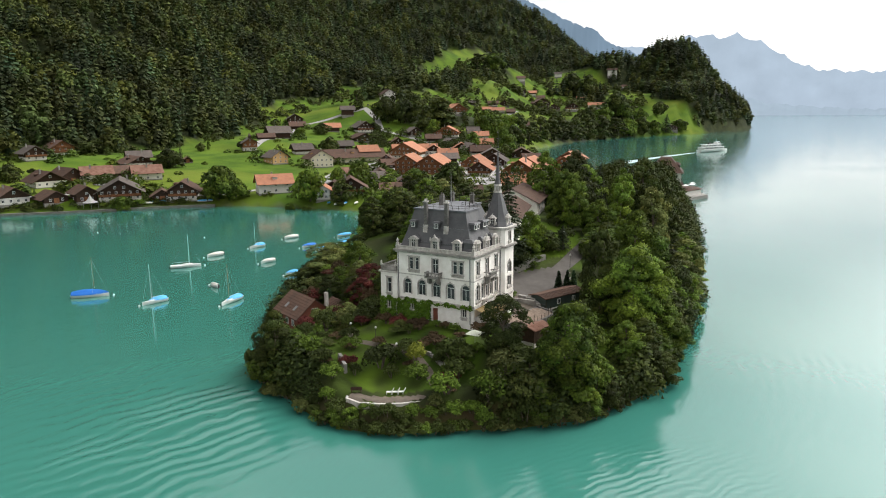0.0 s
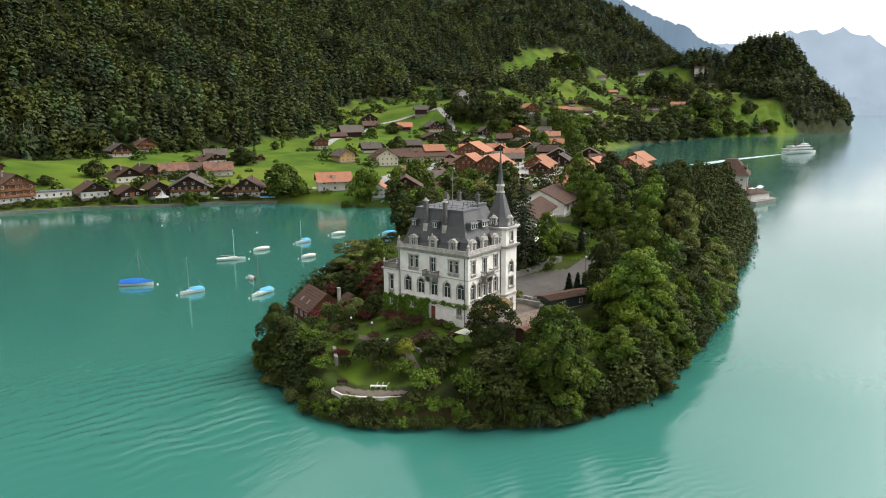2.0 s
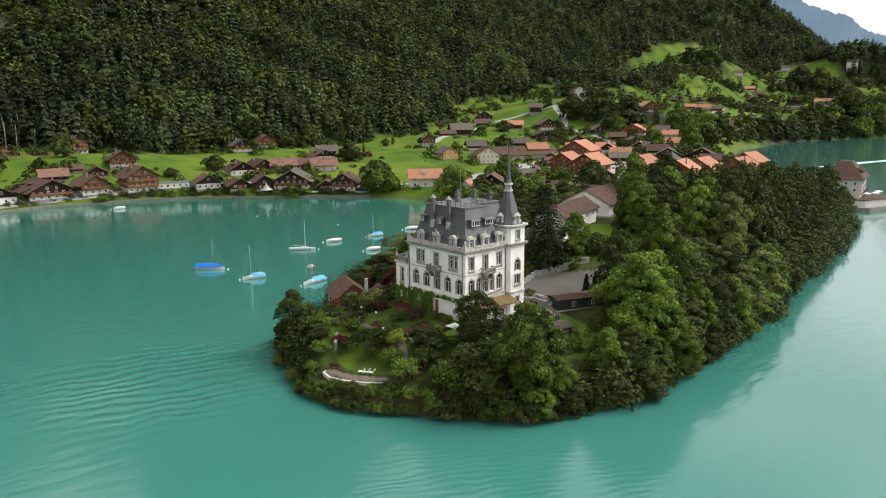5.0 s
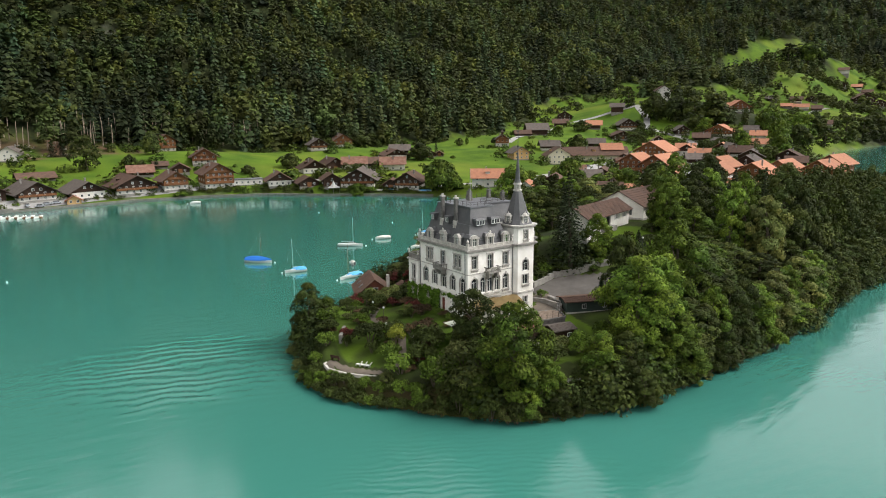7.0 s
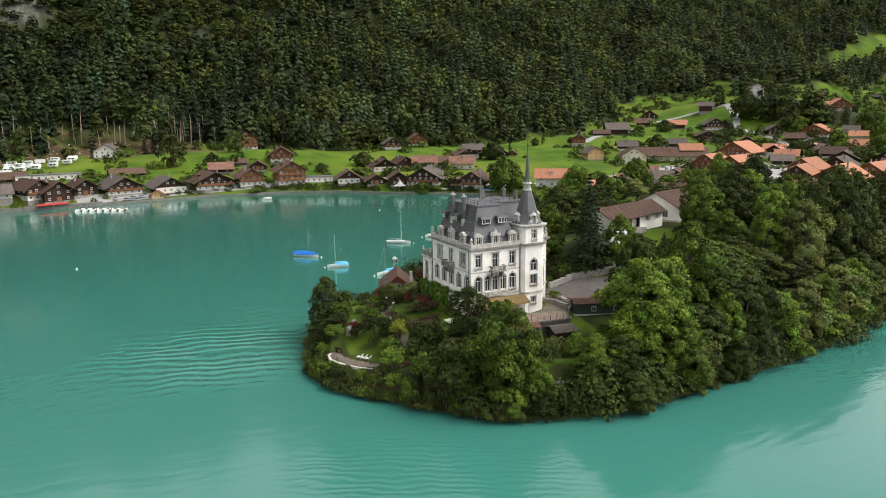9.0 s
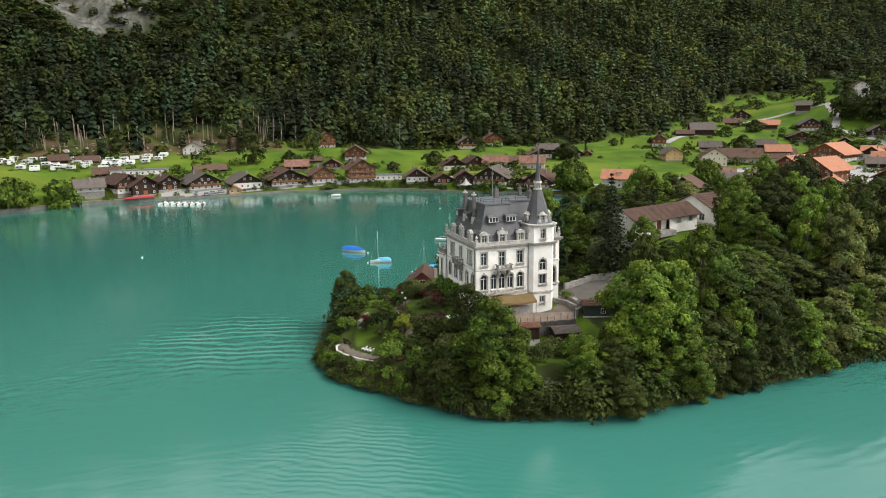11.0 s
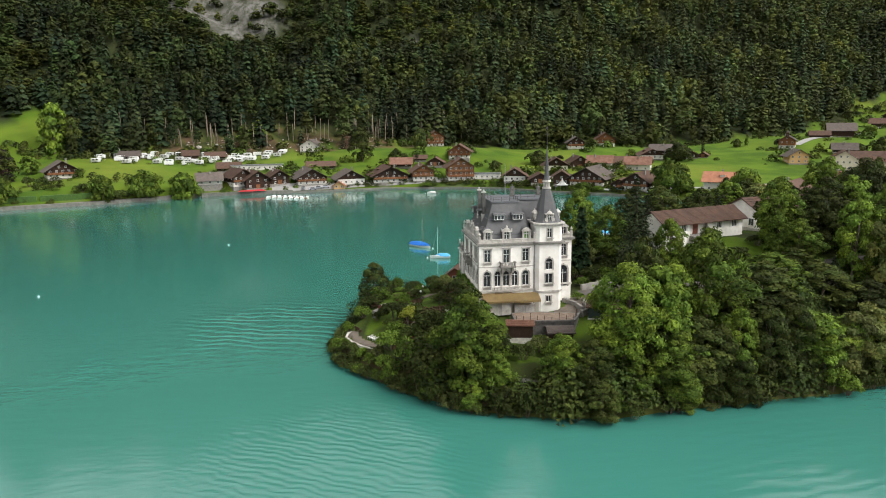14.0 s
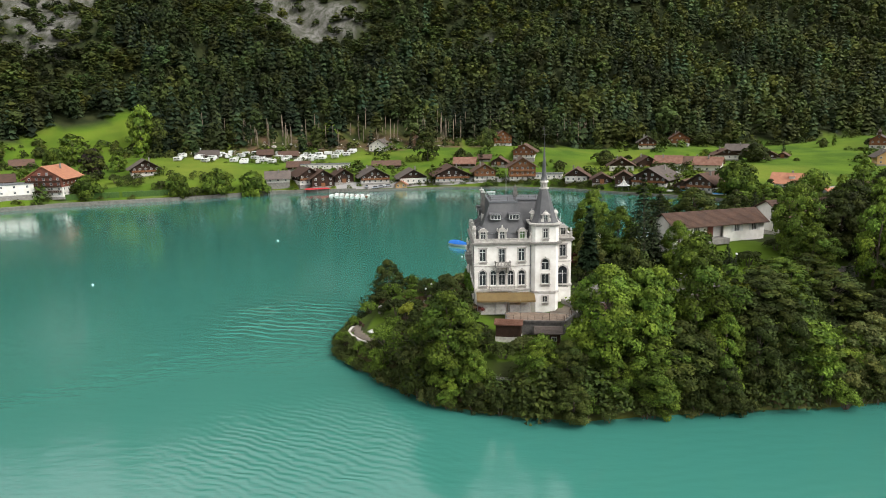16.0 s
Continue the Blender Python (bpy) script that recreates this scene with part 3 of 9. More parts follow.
def scatter(name, mat, templates, places, sizes, wide, tints, label):
    """Thousands of far trees as one mesh."""
    rng = np.random.RandomState(len(places))
    all_v, all_f, all_t, base = [], [], [], 0
    kinds = rng.randint(0, len(templates), len(places))
    turns = rng.uniform(0, 2 * math.pi, len(places))
    for k, (tv, tf) in enumerate(templates):
        pick = np.where(kinds == k)[0]
        if not len(pick):
            continue
        c, s = np.cos(turns[pick])[:, None], np.sin(turns[pick])[:, None]
        h, w = sizes[pick][:, None], (sizes[pick] * wide[pick])[:, None]
        v = np.stack([(tv[:, 0] * c - tv[:, 1] * s) * w + places[pick, 0:1], (tv[:, 0] * s + tv[:, 1] * c) * w + places[pick, 1:2], tv[:, 2] * h + places[pick, 2:3]], -1)
        f = tf[None] + (np.arange(len(pick)) * len(tv))[:, None, None] + base
        all_v.append(v.reshape(-1, 3))
        all_f.append(f.reshape(-1, tf.shape[1]))
        all_t.append(np.repeat(tints[pick], len(tv), axis=0))
        base += len(pick) * len(tv)
    ob = new(name, fill_mesh(name, np.concatenate(all_v), np.concatenate(all_f), mat, np.concatenate(all_t)))
    return tagged(ob, label, "forest", kind="stuff")


def plant_forest():
    rng = np.random.RandomState(7)
    spots = []
    for x0, x1, y0, y1, step in ((-420, 420, 330, 560, 7.2), (-420, 700, 560, 760, 8.4), (420, 1000, 380, 760, 8.5), (-500, 900, 760, 1050, 11.0), (1000, 1750, 60, 760, 11.0), (1210, 1660, 105, 300, 12.0)):
        gx, gy = np.meshgrid(np.arange(x0, x1, step), np.arange(y0, y1, step))
        gx, gy = gx.ravel() + rng.uniform(-0.48, 0.48, gx.size) * step, gy.ravel() + rng.uniform(-0.48, 0.48, gy.size) * step
        ok = forest_cover(gx, gy) & (shore_distance(gx, gy) > 3) & (slope_distance(gx, gy) < np.interp(gx, [300, 700], [300, 480]))
        sd = slope_distance(gx, gy)
        ok &= ~((sd > -8) & (sd < 19) & (gx > -140) & (gx < 12) & (wavy(gx, gy, 18, 4) > -0.35) & (rng.uniform(size=gx.size) < 0.9))
        for outline in ROCKS:
            ok &= ~(in_outline(gx, gy, outline) & (rng.uniform(size=gx.size) < 0.8))
        spots.append(np.column_stack([gx[ok], gy[ok], np.full(ok.sum(), step)]))
    spots = np.concatenate(spots)
    open_flanks = ([(-420, 330), (-300, 352), (-225, 395), (-215, 425), (-262, 470), (-270, 600), (-420, 600)], [(-230, 500), (-60, 515), (-30, 560), (-50, 680), (-210, 680)], [(-20, 530), (120, 555), (140, 640), (0, 640)])
    more = spots[in_outline(spots[:, 0], spots[:, 1], open_flanks[0]) | in_outline(spots[:, 0], spots[:, 1], open_flanks[1]) | in_outline(spots[:, 0], spots[:, 1], open_flanks[2])]
    spots = np.concatenate([spots] + [more + np.column_stack([rng.uniform(-5, 5, (len(more), 2)), np.zeros(len(more))]) for _ in range(2)])
    x, y = spots[:, 0], spots[:, 1]
    z = height(x, y) - 0.4
    grow = spots[:, 2] / 7.2
    spruce = (wavy(x, y, 90, 31) + rng.normal(size=len(x)) * 0.5) > np.interp(y - 0.1 * x, [350, 470, 600], [0.1, 0.2, 0.55])
    size = np.where(spruce, rng.uniform(15, 27, len(x)), rng.uniform(12, 22, len(x))) * (0.75 + 0.25 * grow)
    # low scrub on the steep open flank and below the cliffs
    scrub = np.any([in_outline(x, y, o) for o in open_flanks], axis=0)
    size = np.where(scrub, size * rng.uniform(0.25, 0.55, len(x)), size)
    spruce &= ~scrub
    p = np.column_stack([x, y, z])
    tone = rng.uniform(0.5, 1.6, (len(x), 1)) * np.clip(1 + 0.32 * wavy(x, y, 120, 33) + 0.3 * wavy(x, y, 42, 34), 0.45, 1.9)[:, None]
    warm = rng.uniform(-0.12, 0.24, (len(x), 1)) + 0.08 * wavy(x, y, 60, 35)[:, None]
    # cloud shade in the west put into the tints, darker and cooler; east lifted
    dark = np.interp(x, [-60, 60, 240], [1.0, 0.6, 0.0])[:, None]
    tone, warm = tone * (1.2 - 0.48 * dark), warm - 0.10 * dark
    tint = np.concatenate([tone * (1 + warm), tone, tone * (1 - warm)], 1)
    wide = np.where(spruce, rng.uniform(0.85, 1.15, len(x)), rng.uniform(0.9, 1.25, len(x))) * (0.85 + 0.15 * grow)
    wide = np.where(scrub, wide * 1.7, wide)
    tint = np.where(scrub[:, None], tint * (1.5, 1.4, 1.1), tint)
    scatter("spruce_forest", M_NEEDLE, [far_spruce(rng) for _ in range(4)], p[spruce], size[spruce], wide[spruce], tint[spruce], "dark spruces covering the steep mountain side")
    scatter("broadleaf_forest", M_FOREST, [far_broadleaf(rng) for _ in range(5)], p[~spruce], size[~spruce], wide[~spruce], tint[~spruce], "broad-leaved trees among spruces on the mountain side")


plant_forest()


def plant_hillside():
    """Groups of trees and hedgerows on the meadows of the far hillside."""
    rng = np.random.RandomState(19)
    x, y = rng.uniform(540, 1260, 2600), rng.uniform(255, 590, 2600)
    group = wavy(x, y, 85, 51) + 0.6 * wavy(x, y, 28, 52)
    ok = (group > 0.12) & (shore_distance(x, y) > 4) & ~forest_cover(x, y) & (slope_distance(x, y) < 0)
    x, y = x[ok][:900], y[ok][:900]
    tone = rng.uniform(0.7, 1.7, (len(x), 1))
    scatter("hillside_trees", M_FOREST, [far_broadleaf(rng) for _ in range(4)], np.column_stack([x, y, height(x, y) - 0.4]), rng.uniform(6, 17, len(x)), rng.uniform(1.1, 1.7, len(x)), tone * (1.1, 1.0, 0.9), "groups of broad-leaved trees on the far meadows")


plant_hillside()

# ---- castle ----
castle = thing("castle", pose(0, 0, 0), "white rendered lakeside castle with slate mansard roof and corner turret", "castle")
SIDE_A = pose(0, 14.5, 0, 0, 0, -90)      # garden front: u runs from the oriel to the corner
SIDE_B = pose(0, 0, 0)                    # lake front: u runs from the corner to the turret
DEEP = 0.45


def wall_slab(bm, u0, u1, z0, z1, holes, m, depth=DEEP):
    """A wall with openings that go right through it."""
    us = sorted({u0, u1, *[h[0] for h in holes], *[h[1] for h in holes]})
    zs = sorted({z0, z1, *[h[2] for h in holes], *[h[3] for h in holes]})
    made = []
    for a, b in zip(us, us[1:]):
        start = None
        for c, d in zip(zs, zs[1:]):
            hole = any(h[0] <= a and b <= h[1] and h[2] <= c and d <= h[3] for h in holes)
            if hole and start is not None:
                made += box(bm, a, b, 0, depth, start, c)
                start = None
            elif not hole and start is None:
                start = c
        if start is not None:
            made += box(bm, a, b, 0, depth, start, z1)
    bmesh.ops.transform(bm, matrix=m, verts=made)


WINDOW_MESHES = {}


def frame_bars(bm, w, h, arch, lights, bars):
    t = 0.075
    top = h - w / 2 if arch else h
    box(bm, -w / 2, -w / 2 + t, 0.16, 0.26, 0, top)
    box(bm, w / 2 - t, w / 2, 0.16, 0.26, 0, top)
    box(bm, -w / 2 + t, w / 2 - t, 0.16, 0.26, 0, t)
    for k in range(1, lights):
        u = -w / 2 + w * k / lights
        box(bm, u - t / 2, u + t / 2, 0.15, 0.27, t, top)
    for z in bars:
        box(bm, -w / 2 + t, w / 2 - t, 0.15, 0.25, z - t / 2, z + t / 2)
    if arch:
        n = 10
        for k in range(n):
            a0, a1 = math.pi * k / n, math.pi * (k + 1) / n
            pts = [(math.cos(a) * r, math.sin(a) * r) for a, r in ((a0, w / 2), (a1, w / 2), (a1, w / 2 - t), (a0, w / 2 - t))]
            vs = [bm.verts.new((x, y, top + z)) for y in (0.16, 0.26) for x, z in pts]
            for f in ((0, 1, 2, 3), (4, 7, 6, 5), (0, 4, 5, 1), (1, 5, 6, 2), (2, 6, 7, 3), (3, 7, 4, 0)):
                bm.faces.new([vs[i] for i in f])
    else:
        box(bm, -w / 2 + t, w / 2 - t, 0.16, 0.26, h - t, h)


def surround_shape(bm, w, h, arch, sill, hood):
    """Stone architrave, sill and hood, with filled corners over an arch."""
    t, out = 0.17, -0.09
    top = h - w / 2 if arch else h
    box(bm, -w / 2 - t, -w / 2, out, 0.12, 0, top)
    box(bm, w / 2, w / 2 + t, out, 0.12, 0, top)
    if arch:
        n = 12
        for k in range(n):
            a0, a1 = math.pi * k / n, math.pi * (k + 1) / n
            pts = [(math.cos(a) * r, top + math.sin(a) * r) for a, r in ((a0, w / 2), (a1, w / 2), (a1, w / 2 + t), (a0, w / 2 + t))]
            vs = [bm.verts.new((x, y, z)) for y in (out, 0.12) for x, z in pts]
            for f in ((3, 2, 1, 0), (4, 5, 6, 7), (0, 1, 5, 4), (1, 2, 6, 5), (2, 3, 7, 6), (3, 0, 4, 7)):
                bm.faces.new([vs[i] for i in f])
            x0, x1 = math.cos(a0) * w / 2, math.cos(a1) * w / 2
            z0, z1 = top + math.sin(a0) * w / 2, top + math.sin(a1) * w / 2
            vs = [bm.verts.new((x, y, z)) for y in (0.015, 0.40) for x, z in ((x0, z0), (x0, h + 0.02), (x1, h + 0.02), (x1, z1))]
            for f in ((0, 1, 2, 3), (4, 7, 6, 5), (0, 3, 7, 4)):
                bm.faces.new([vs[i] for i in f])
        box(bm, -0.13, 0.13, out - 0.07, 0.1, h - 0.02, h + 0.36)
    else:
        box(bm, -w / 2 - t, w / 2 + t, out, 0.12, h, h + t)
        if hood:
            box(bm, -w / 2 - 0.3, w / 2 + 0.3, out - 0.14, 0.1, h + t, h + t + 0.13)
            box(bm, -0.14, 0.14, out - 0.1, 0.1, h - 0.02, h + t + 0.02)
    if sill:
        box(bm, -w / 2 - 0.28, w / 2 + 0.28, out - 0.16, 0.14, -0.14, 0)
        for u in (-w / 2 - 0.05, w / 2 + 0.05):
            box(bm, u - 0.09, u + 0.09, out - 0.1, 0.05, -0.42, -0.14)
        box(bm, -w / 2 - 0.12, w / 2 + 0.12, out, 0.05, -0.5, -0.14)


def window(parent, m, u, z, w, h, arch=False, lights=2, bars=(), sill=True, hood=True, glass=None):
    """A window: stone surround with its frame and its pane."""
    key = (w, h, arch, lights, bars, sill, hood)
    if key not in WINDOW_MESHES:
        bm = bmesh.new()
        surround_shape(bm, w, h, arch, sill, hood)
        a = part("window", bm, M_STONE, parent)
        bm = bmesh.new()
        frame_bars(bm, w, h, arch, lights, bars)
        b = part("window_frame", bm, M_FRAME, a)
        bm = bmesh.new()
        box(bm, -w / 2 + 0.02, w / 2 - 0.02, 0.21, 0.235, 0.02, h - 0.02)
        c = part("pane", bm, glass or M_GLASS, a)
        WINDOW_MESHES[key] = (a.data, b.data, c.data)
    else:
        a, b, c = [new(n, d) for n, d in zip(("window", "window_frame", "pane"), WINDOW_MESHES[key])]
        a.parent, b.parent, c.parent = parent, a, a
    a.matrix_local = m @ Matrix.Translation((u, 0, z))
    return a


def hole(u, z, w, h):
    return (round(u - w / 2, 3), round(u + w / 2, 3), z, round(z + h, 3))


def hall_dark(x0, x1, y0, y1, z0, z1):
    bm = bmesh.new()
    box(bm, x0, x1, y0, y1, z0, z1)
    return bm


# garden front
A_GROUND = [2.0, 4.8, 7.55, 10.25, 13.0]
A_UP = [(2.75, 0.8), (3.85, 0.8), (7.4, 1.1), (11.05, 0.8), (12.15, 0.8)]
holes = [hole(u, 12.75, 1.45, 2.6) for u in A_GROUND] + [hole(u, 17.0 if w < 1 else 16.75, w, 2.05 if w < 1 else 2.4) for u, w in A_UP]
holes += [hole(7.3, 8.6, 1.0, 2.3), hole(12.7, 10.0, 0.8, 1.3), hole(3.0, 10.0, 0.8, 1.2)]
bm = bmesh.new()
wall_slab(bm, 0, 14.5, 5.5, 20.2, holes, SIDE_A)
part("garden_front_wall", bm, M_RENDER, castle)
for u in A_GROUND:
    window(castle, SIDE_A, u, 12.75, 1.45, 2.6, arch=True, lights=2, bars=(1.85,), sill=False)
for u, w in A_UP:
    window(castle, SIDE_A, u, 17.0 if w < 1 else 16.75, w, 2.05 if w < 1 else 2.4, lights=2 if w > 1 else 1, bars=(1.5,), sill=w < 1, hood=w < 1)
for u in (12.7, 3.0):
    window(castle, SIDE_A, u, 10.0, 0.8, 1.3 if u > 5 else 1.2, lights=2, hood=False)
bm = bmesh.new()
box(bm, 6.8, 7.8, 0.2, 0.28, 8.6, 10.9, SIDE_A)
for z in (8.75, 9.85):
    for u in (6.9, 7.38):
        box(bm, u, u + 0.36, 0.17, 0.2, z, z + 0.9, SIDE_A)
garden_door = part("garden_door", bm, M_WOOD_RED, castle, "reddish brown wooden garden door")
bm = bmesh.new()
box(bm, 7.62, 7.7, 0.12, 0.17, 9.6, 9.72, SIDE_A)
part("door_handle", bm, M_IRON, garden_door)

# lake front
B_GROUND = [(1.35, 1.2), (3.2, 1.05), (4.7, 1.15), (6.2, 1.05), (8.1, 1.2)]
B_UP = [1.4, 4.7, 8.05]
holes = [hole(u, 12.7, w, 2.65) for u, w in B_GROUND] + [hole(u, 16.95 if u != 4.7 else 16.6, 1.1, 2.15 if u != 4.7 else 2.5) for u in B_UP]
bm = bmesh.new()
wall_slab(bm, DEEP, 9.8, 5.5, 20.2, holes, SIDE_B)
part_pieces("lake_front_wall", bm, M_RENDER, castle, "wall_moulding")
for u, w in B_GROUND:
    window(castle, SIDE_B, u, 12.7, w, 2.65, arch=True, lights=2, bars=(1.9,), sill=u in (1.35, 8.1))
for u in B_UP:
    window(castle, SIDE_B, u, 16.95 if u != 4.7 else 16.6, 1.1, 2.15 if u != 4.7 else 2.5, lights=2, bars=(1.6,), sill=u != 4.7)

# side and back walls, and the recessed wing with its arched porch
bm = bmesh.new()
wall_slab(bm, 14.2, 17.2, 5.5, 20.2, [hole(15.75, 17.0, 1.1, 2.1), hole(15.75, 11.4, 1.7, 3.9)], pose(0, 3.0, 0))
part("wing_wall", bm, M_RENDER, castle)
window(castle, pose(0, 3.0, 0), 15.75, 17.0, 1.1, 2.1, lights=2, bars=(1.6,))
window(castle, pose(0, 3.0, 0), 15.75, 11.4, 1.7, 3.9, arch=True, lights=2, bars=(2.5,), sill=False)
bm = bmesh.new()
side_holes = [hole(u, z, 1.1, h) for u in (2.2, 5.8, 9.4) for z, h in ((12.8, 2.4), (17.0, 2.1))]
wall_slab(bm, 0, 11.5 - DEEP, 5.5, 20.2, side_holes, pose(17.2, 3.0 + DEEP, 0, 0, 0, 90))
part("entrance_front_wall", bm, M_RENDER, castle)
for u in (2.2, 5.8, 9.4):
    for z, h in ((12.8, 2.4), (17.0, 2.1)):
        window(castle, pose(17.2, 3.0 + DEEP, 0, 0, 0, 90), u, z, 1.1, h, lights=2, bars=(1.6,))
bm = bmesh.new()
wall_slab(bm, 0, 17.2 - 2 * DEEP, 5.5, 20.2, [hole(u, z, 1.1, 2.1) for u in (2.5, 6.2, 10, 13.8) for z in (12.8, 17.0)], pose(17.2 - DEEP, 14.5, 0, 0, 0, 180))
part("bay_front_wall", bm, M_RENDER, castle)
for u in (2.5, 6.2, 10, 13.8):
    for z in (12.8, 17.0):
        window(castle, pose(17.2 - DEEP, 14.5, 0, 0, 0, 180), u, z, 1.1, 2.1, lights=2, bars=(1.6,))
for z in (12.2, 16.2, 19.9):
    part("floor_slab", hall_dark(DEEP + 0.01, 16.7, 3.5, 14.0, z, z + 0.25), M_WOOD_DARK, castle)
    part("floor_slab", hall_dark(DEEP + 0.01, 9.8, DEEP + 0.01, 3.49, z, z + 0.25), M_WOOD_DARK, castle)
part("inner_wall", hall_dark(4.2, 4.5, 4.0, 14.0, 8.5, 20.0), M_RENDER, castle)
part("inner_wall", hall_dark(0.6, 9.7, 3.7, 3.95, 8.5, 20.0), M_RENDER, castle)


def moulding(z0, z1, out, name, mat=M_STONE, tower_too=True):
    """A band of stone along the fronts."""
    bm = bmesh.new()
    box(bm, -out, 0, 0, 14.5, z0, z1)
    box(bm, -out, 9.8, -out, 0, z0, z1)
    box(bm, 14.2, 17.2 + out, 3.0 - out, 3.0, z0, z1)
    box(bm, 17.2, 17.2 + out, 3.0, 14.5, z0, z1)
    box(bm, -out, 17.2 + out, 14.5, 14.5 + out, z0, z1)
    return part(name, bm, mat, castle)


moulding(11.75, 12.1, 0.14, "plinth_band")
moulding(16.05, 16.22, 0.09, "string_course")
moulding(19.75, 20.0, 0.22, "cornice")
moulding(20.0, 20.3, 0.48, "cornice", M_GREY_STONE)
# rusticated quoins at the corners
for k in range(19):
    z = 12.1 + k * 0.4
    w = 0.75 if k % 2 else 0.5
    bm = bmesh.new()
    box(bm, -0.05, w, -0.05, 0, z + 0.02, z + 0.38)
    box(bm, -0.05, 0, 0, w, z + 0.02, z + 0.38)
    part("quoin", bm, M_RENDER, castle)
# parapet with panels
bm = bmesh.new()
for x0, x1, y0, y1 in ((-0.1, 0.2, -0.1, 14.5), (0.2, 9.8, -0.1, 0.2), (14.2, 17.3, 2.9, 3.2), (17.0, 17.3, 3.2, 14.5), (-0.1, 17.3, 14.5, 14.7)):
    box(bm, x0, x1, y0, y1, 20.3, 20.78)
    box(bm, x0 - 0.06, x1 + 0.06, y0 - 0.06, y1 + 0.06, 20.78, 20.88)
part_pieces("parapet", bm, M_STONE, castle, "parapet_panel")


def urn(x, y, z, s=1.0):
    bm = bmesh.new()
    box(bm, x - 0.25 * s, x + 0.25 * s, y - 0.25 * s, y + 0.25 * s, z, z + 0.6 * s)
    for r0, z0, z1, top in ((0.12, 0.6, 0.75, 1.0), (0.16, 0.75, 1.0, 1.9), (0.30, 1.0, 1.2, 0.6), (0.17, 1.2, 1.5, 0.25)):
        prism(bm, ring(r0 * s, 8, x, y), z + z0 * s, z + z1 * s, top=top, centre=(x, y))
    part("urn", bm, M_STONE, castle)


for x, y in ((0.05, 0.05), (0.05, 14.4), (9.6, 0.05), (17.1, 3.1), (17.1, 14.4), (14.5, 3.1)):
    urn(x, y, 20.88, 0.85)


# roofs
def mansard(low, high, z0, z1):
    (a0, a1, b0, b1), (c0, c1, d0, d1) = low, high
    bm = bmesh.new()
    n = 6
    rows = []
    for k in range(n + 1):
        u = k / n
        v = u ** 0.8                               # slightly swept
        rows.append([bm.verts.new((a0 + (c0 - a0) * v, b0 + (d0 - b0) * v, z0 + (z1 - z0) * u)), bm.verts.new((a1 + (c1 - a1) * v, b0 + (d0 - b0) * v, z0 + (z1 - z0) * u)),
                     bm.verts.new((a1 + (c1 - a1) * v, b1 + (d1 - b1) * v, z0 + (z1 - z0) * u)), bm.verts.new((a0 + (c0 - a0) * v, b1 + (d1 - b1) * v, z0 + (z1 - z0) * u))])
    for r, s in zip(rows, rows[1:]):
        for i in range(4):
            bm.faces.new((r[i], r[(i + 1) % 4], s[(i + 1) % 4], s[i]))
    bm.faces.new(rows[0][::-1])
    bm.faces.new(rows[-1])
    return bm


part("mansard_roof", mansard((0.25, 9.7, 0.25, 14.3), (2.9, 7.6, 3.0, 12.7), 20.35, 26.7), M_SLATE, castle)
part("mansard_roof", mansard((5.0, 17.0, 3.25, 14.3), (5.0, 14.0, 5.9, 12.7), 20.35, 26.6), M_SLATE, castle)
bm = bmesh.new()
for x0, x1, y0, y1 in ((2.75, 7.75, 2.85, 12.85), (5.0, 14.15, 5.75, 12.85)):
    box(bm, x0, x1, y0, y1, 26.7 if x0 < 3 else 26.67, 26.92 if x0 < 3 else 26.9)
part("lead_flat", bm, M_LEAD, castle)
bm = bmesh.new()
for (xa, ya), (xb, yb) in (((3.1, 3.2), (3.1, 12.6)), ((3.1, 3.2), (7.4, 3.2)), ((7.4, 3.2), (7.4, 6.1)), ((7.4, 6.1), (13.9, 6.1)), ((13.9, 6.1), (13.9, 12.6)), ((3.1, 12.6), (13.9, 12.6))):
    n = max(2, int(math.hypot(xb - xa, yb - ya) / 1.1))
    for k in range(n + 1):
        x, y = xa + (xb - xa) * k / n, ya + (yb - ya) * k / n
        box(bm, x - 0.025, x + 0.025, y - 0.025, y + 0.025, 26.9, 27.65)
    for z in (27.25, 27.63):
        box(bm, min(xa, xb) - 0.02, max(xa, xb) + 0.02, min(ya, yb) - 0.02, max(ya, yb) + 0.02, z, z + 0.035)
part("roof_railing", bm, M_IRON, castle)
# snow bars and hip rolls of the roof
for z, f in ((21.6, 0.27), (24.0, 0.64)):
    bm = bmesh.new()
    x, y = 0.25 + 2.85 * f - 0.12, 0.25 + 2.95 * f - 0.12
    box(bm, x - 0.03, x + 0.03, y, 14.3 - 1.7 * f, z, z + 0.07)
    box(bm, x, 9.7 - 2.3 * f, y - 0.03, y + 0.03, z, z + 0.07)
    part("snow_bar", bm, M_LEAD, castle)


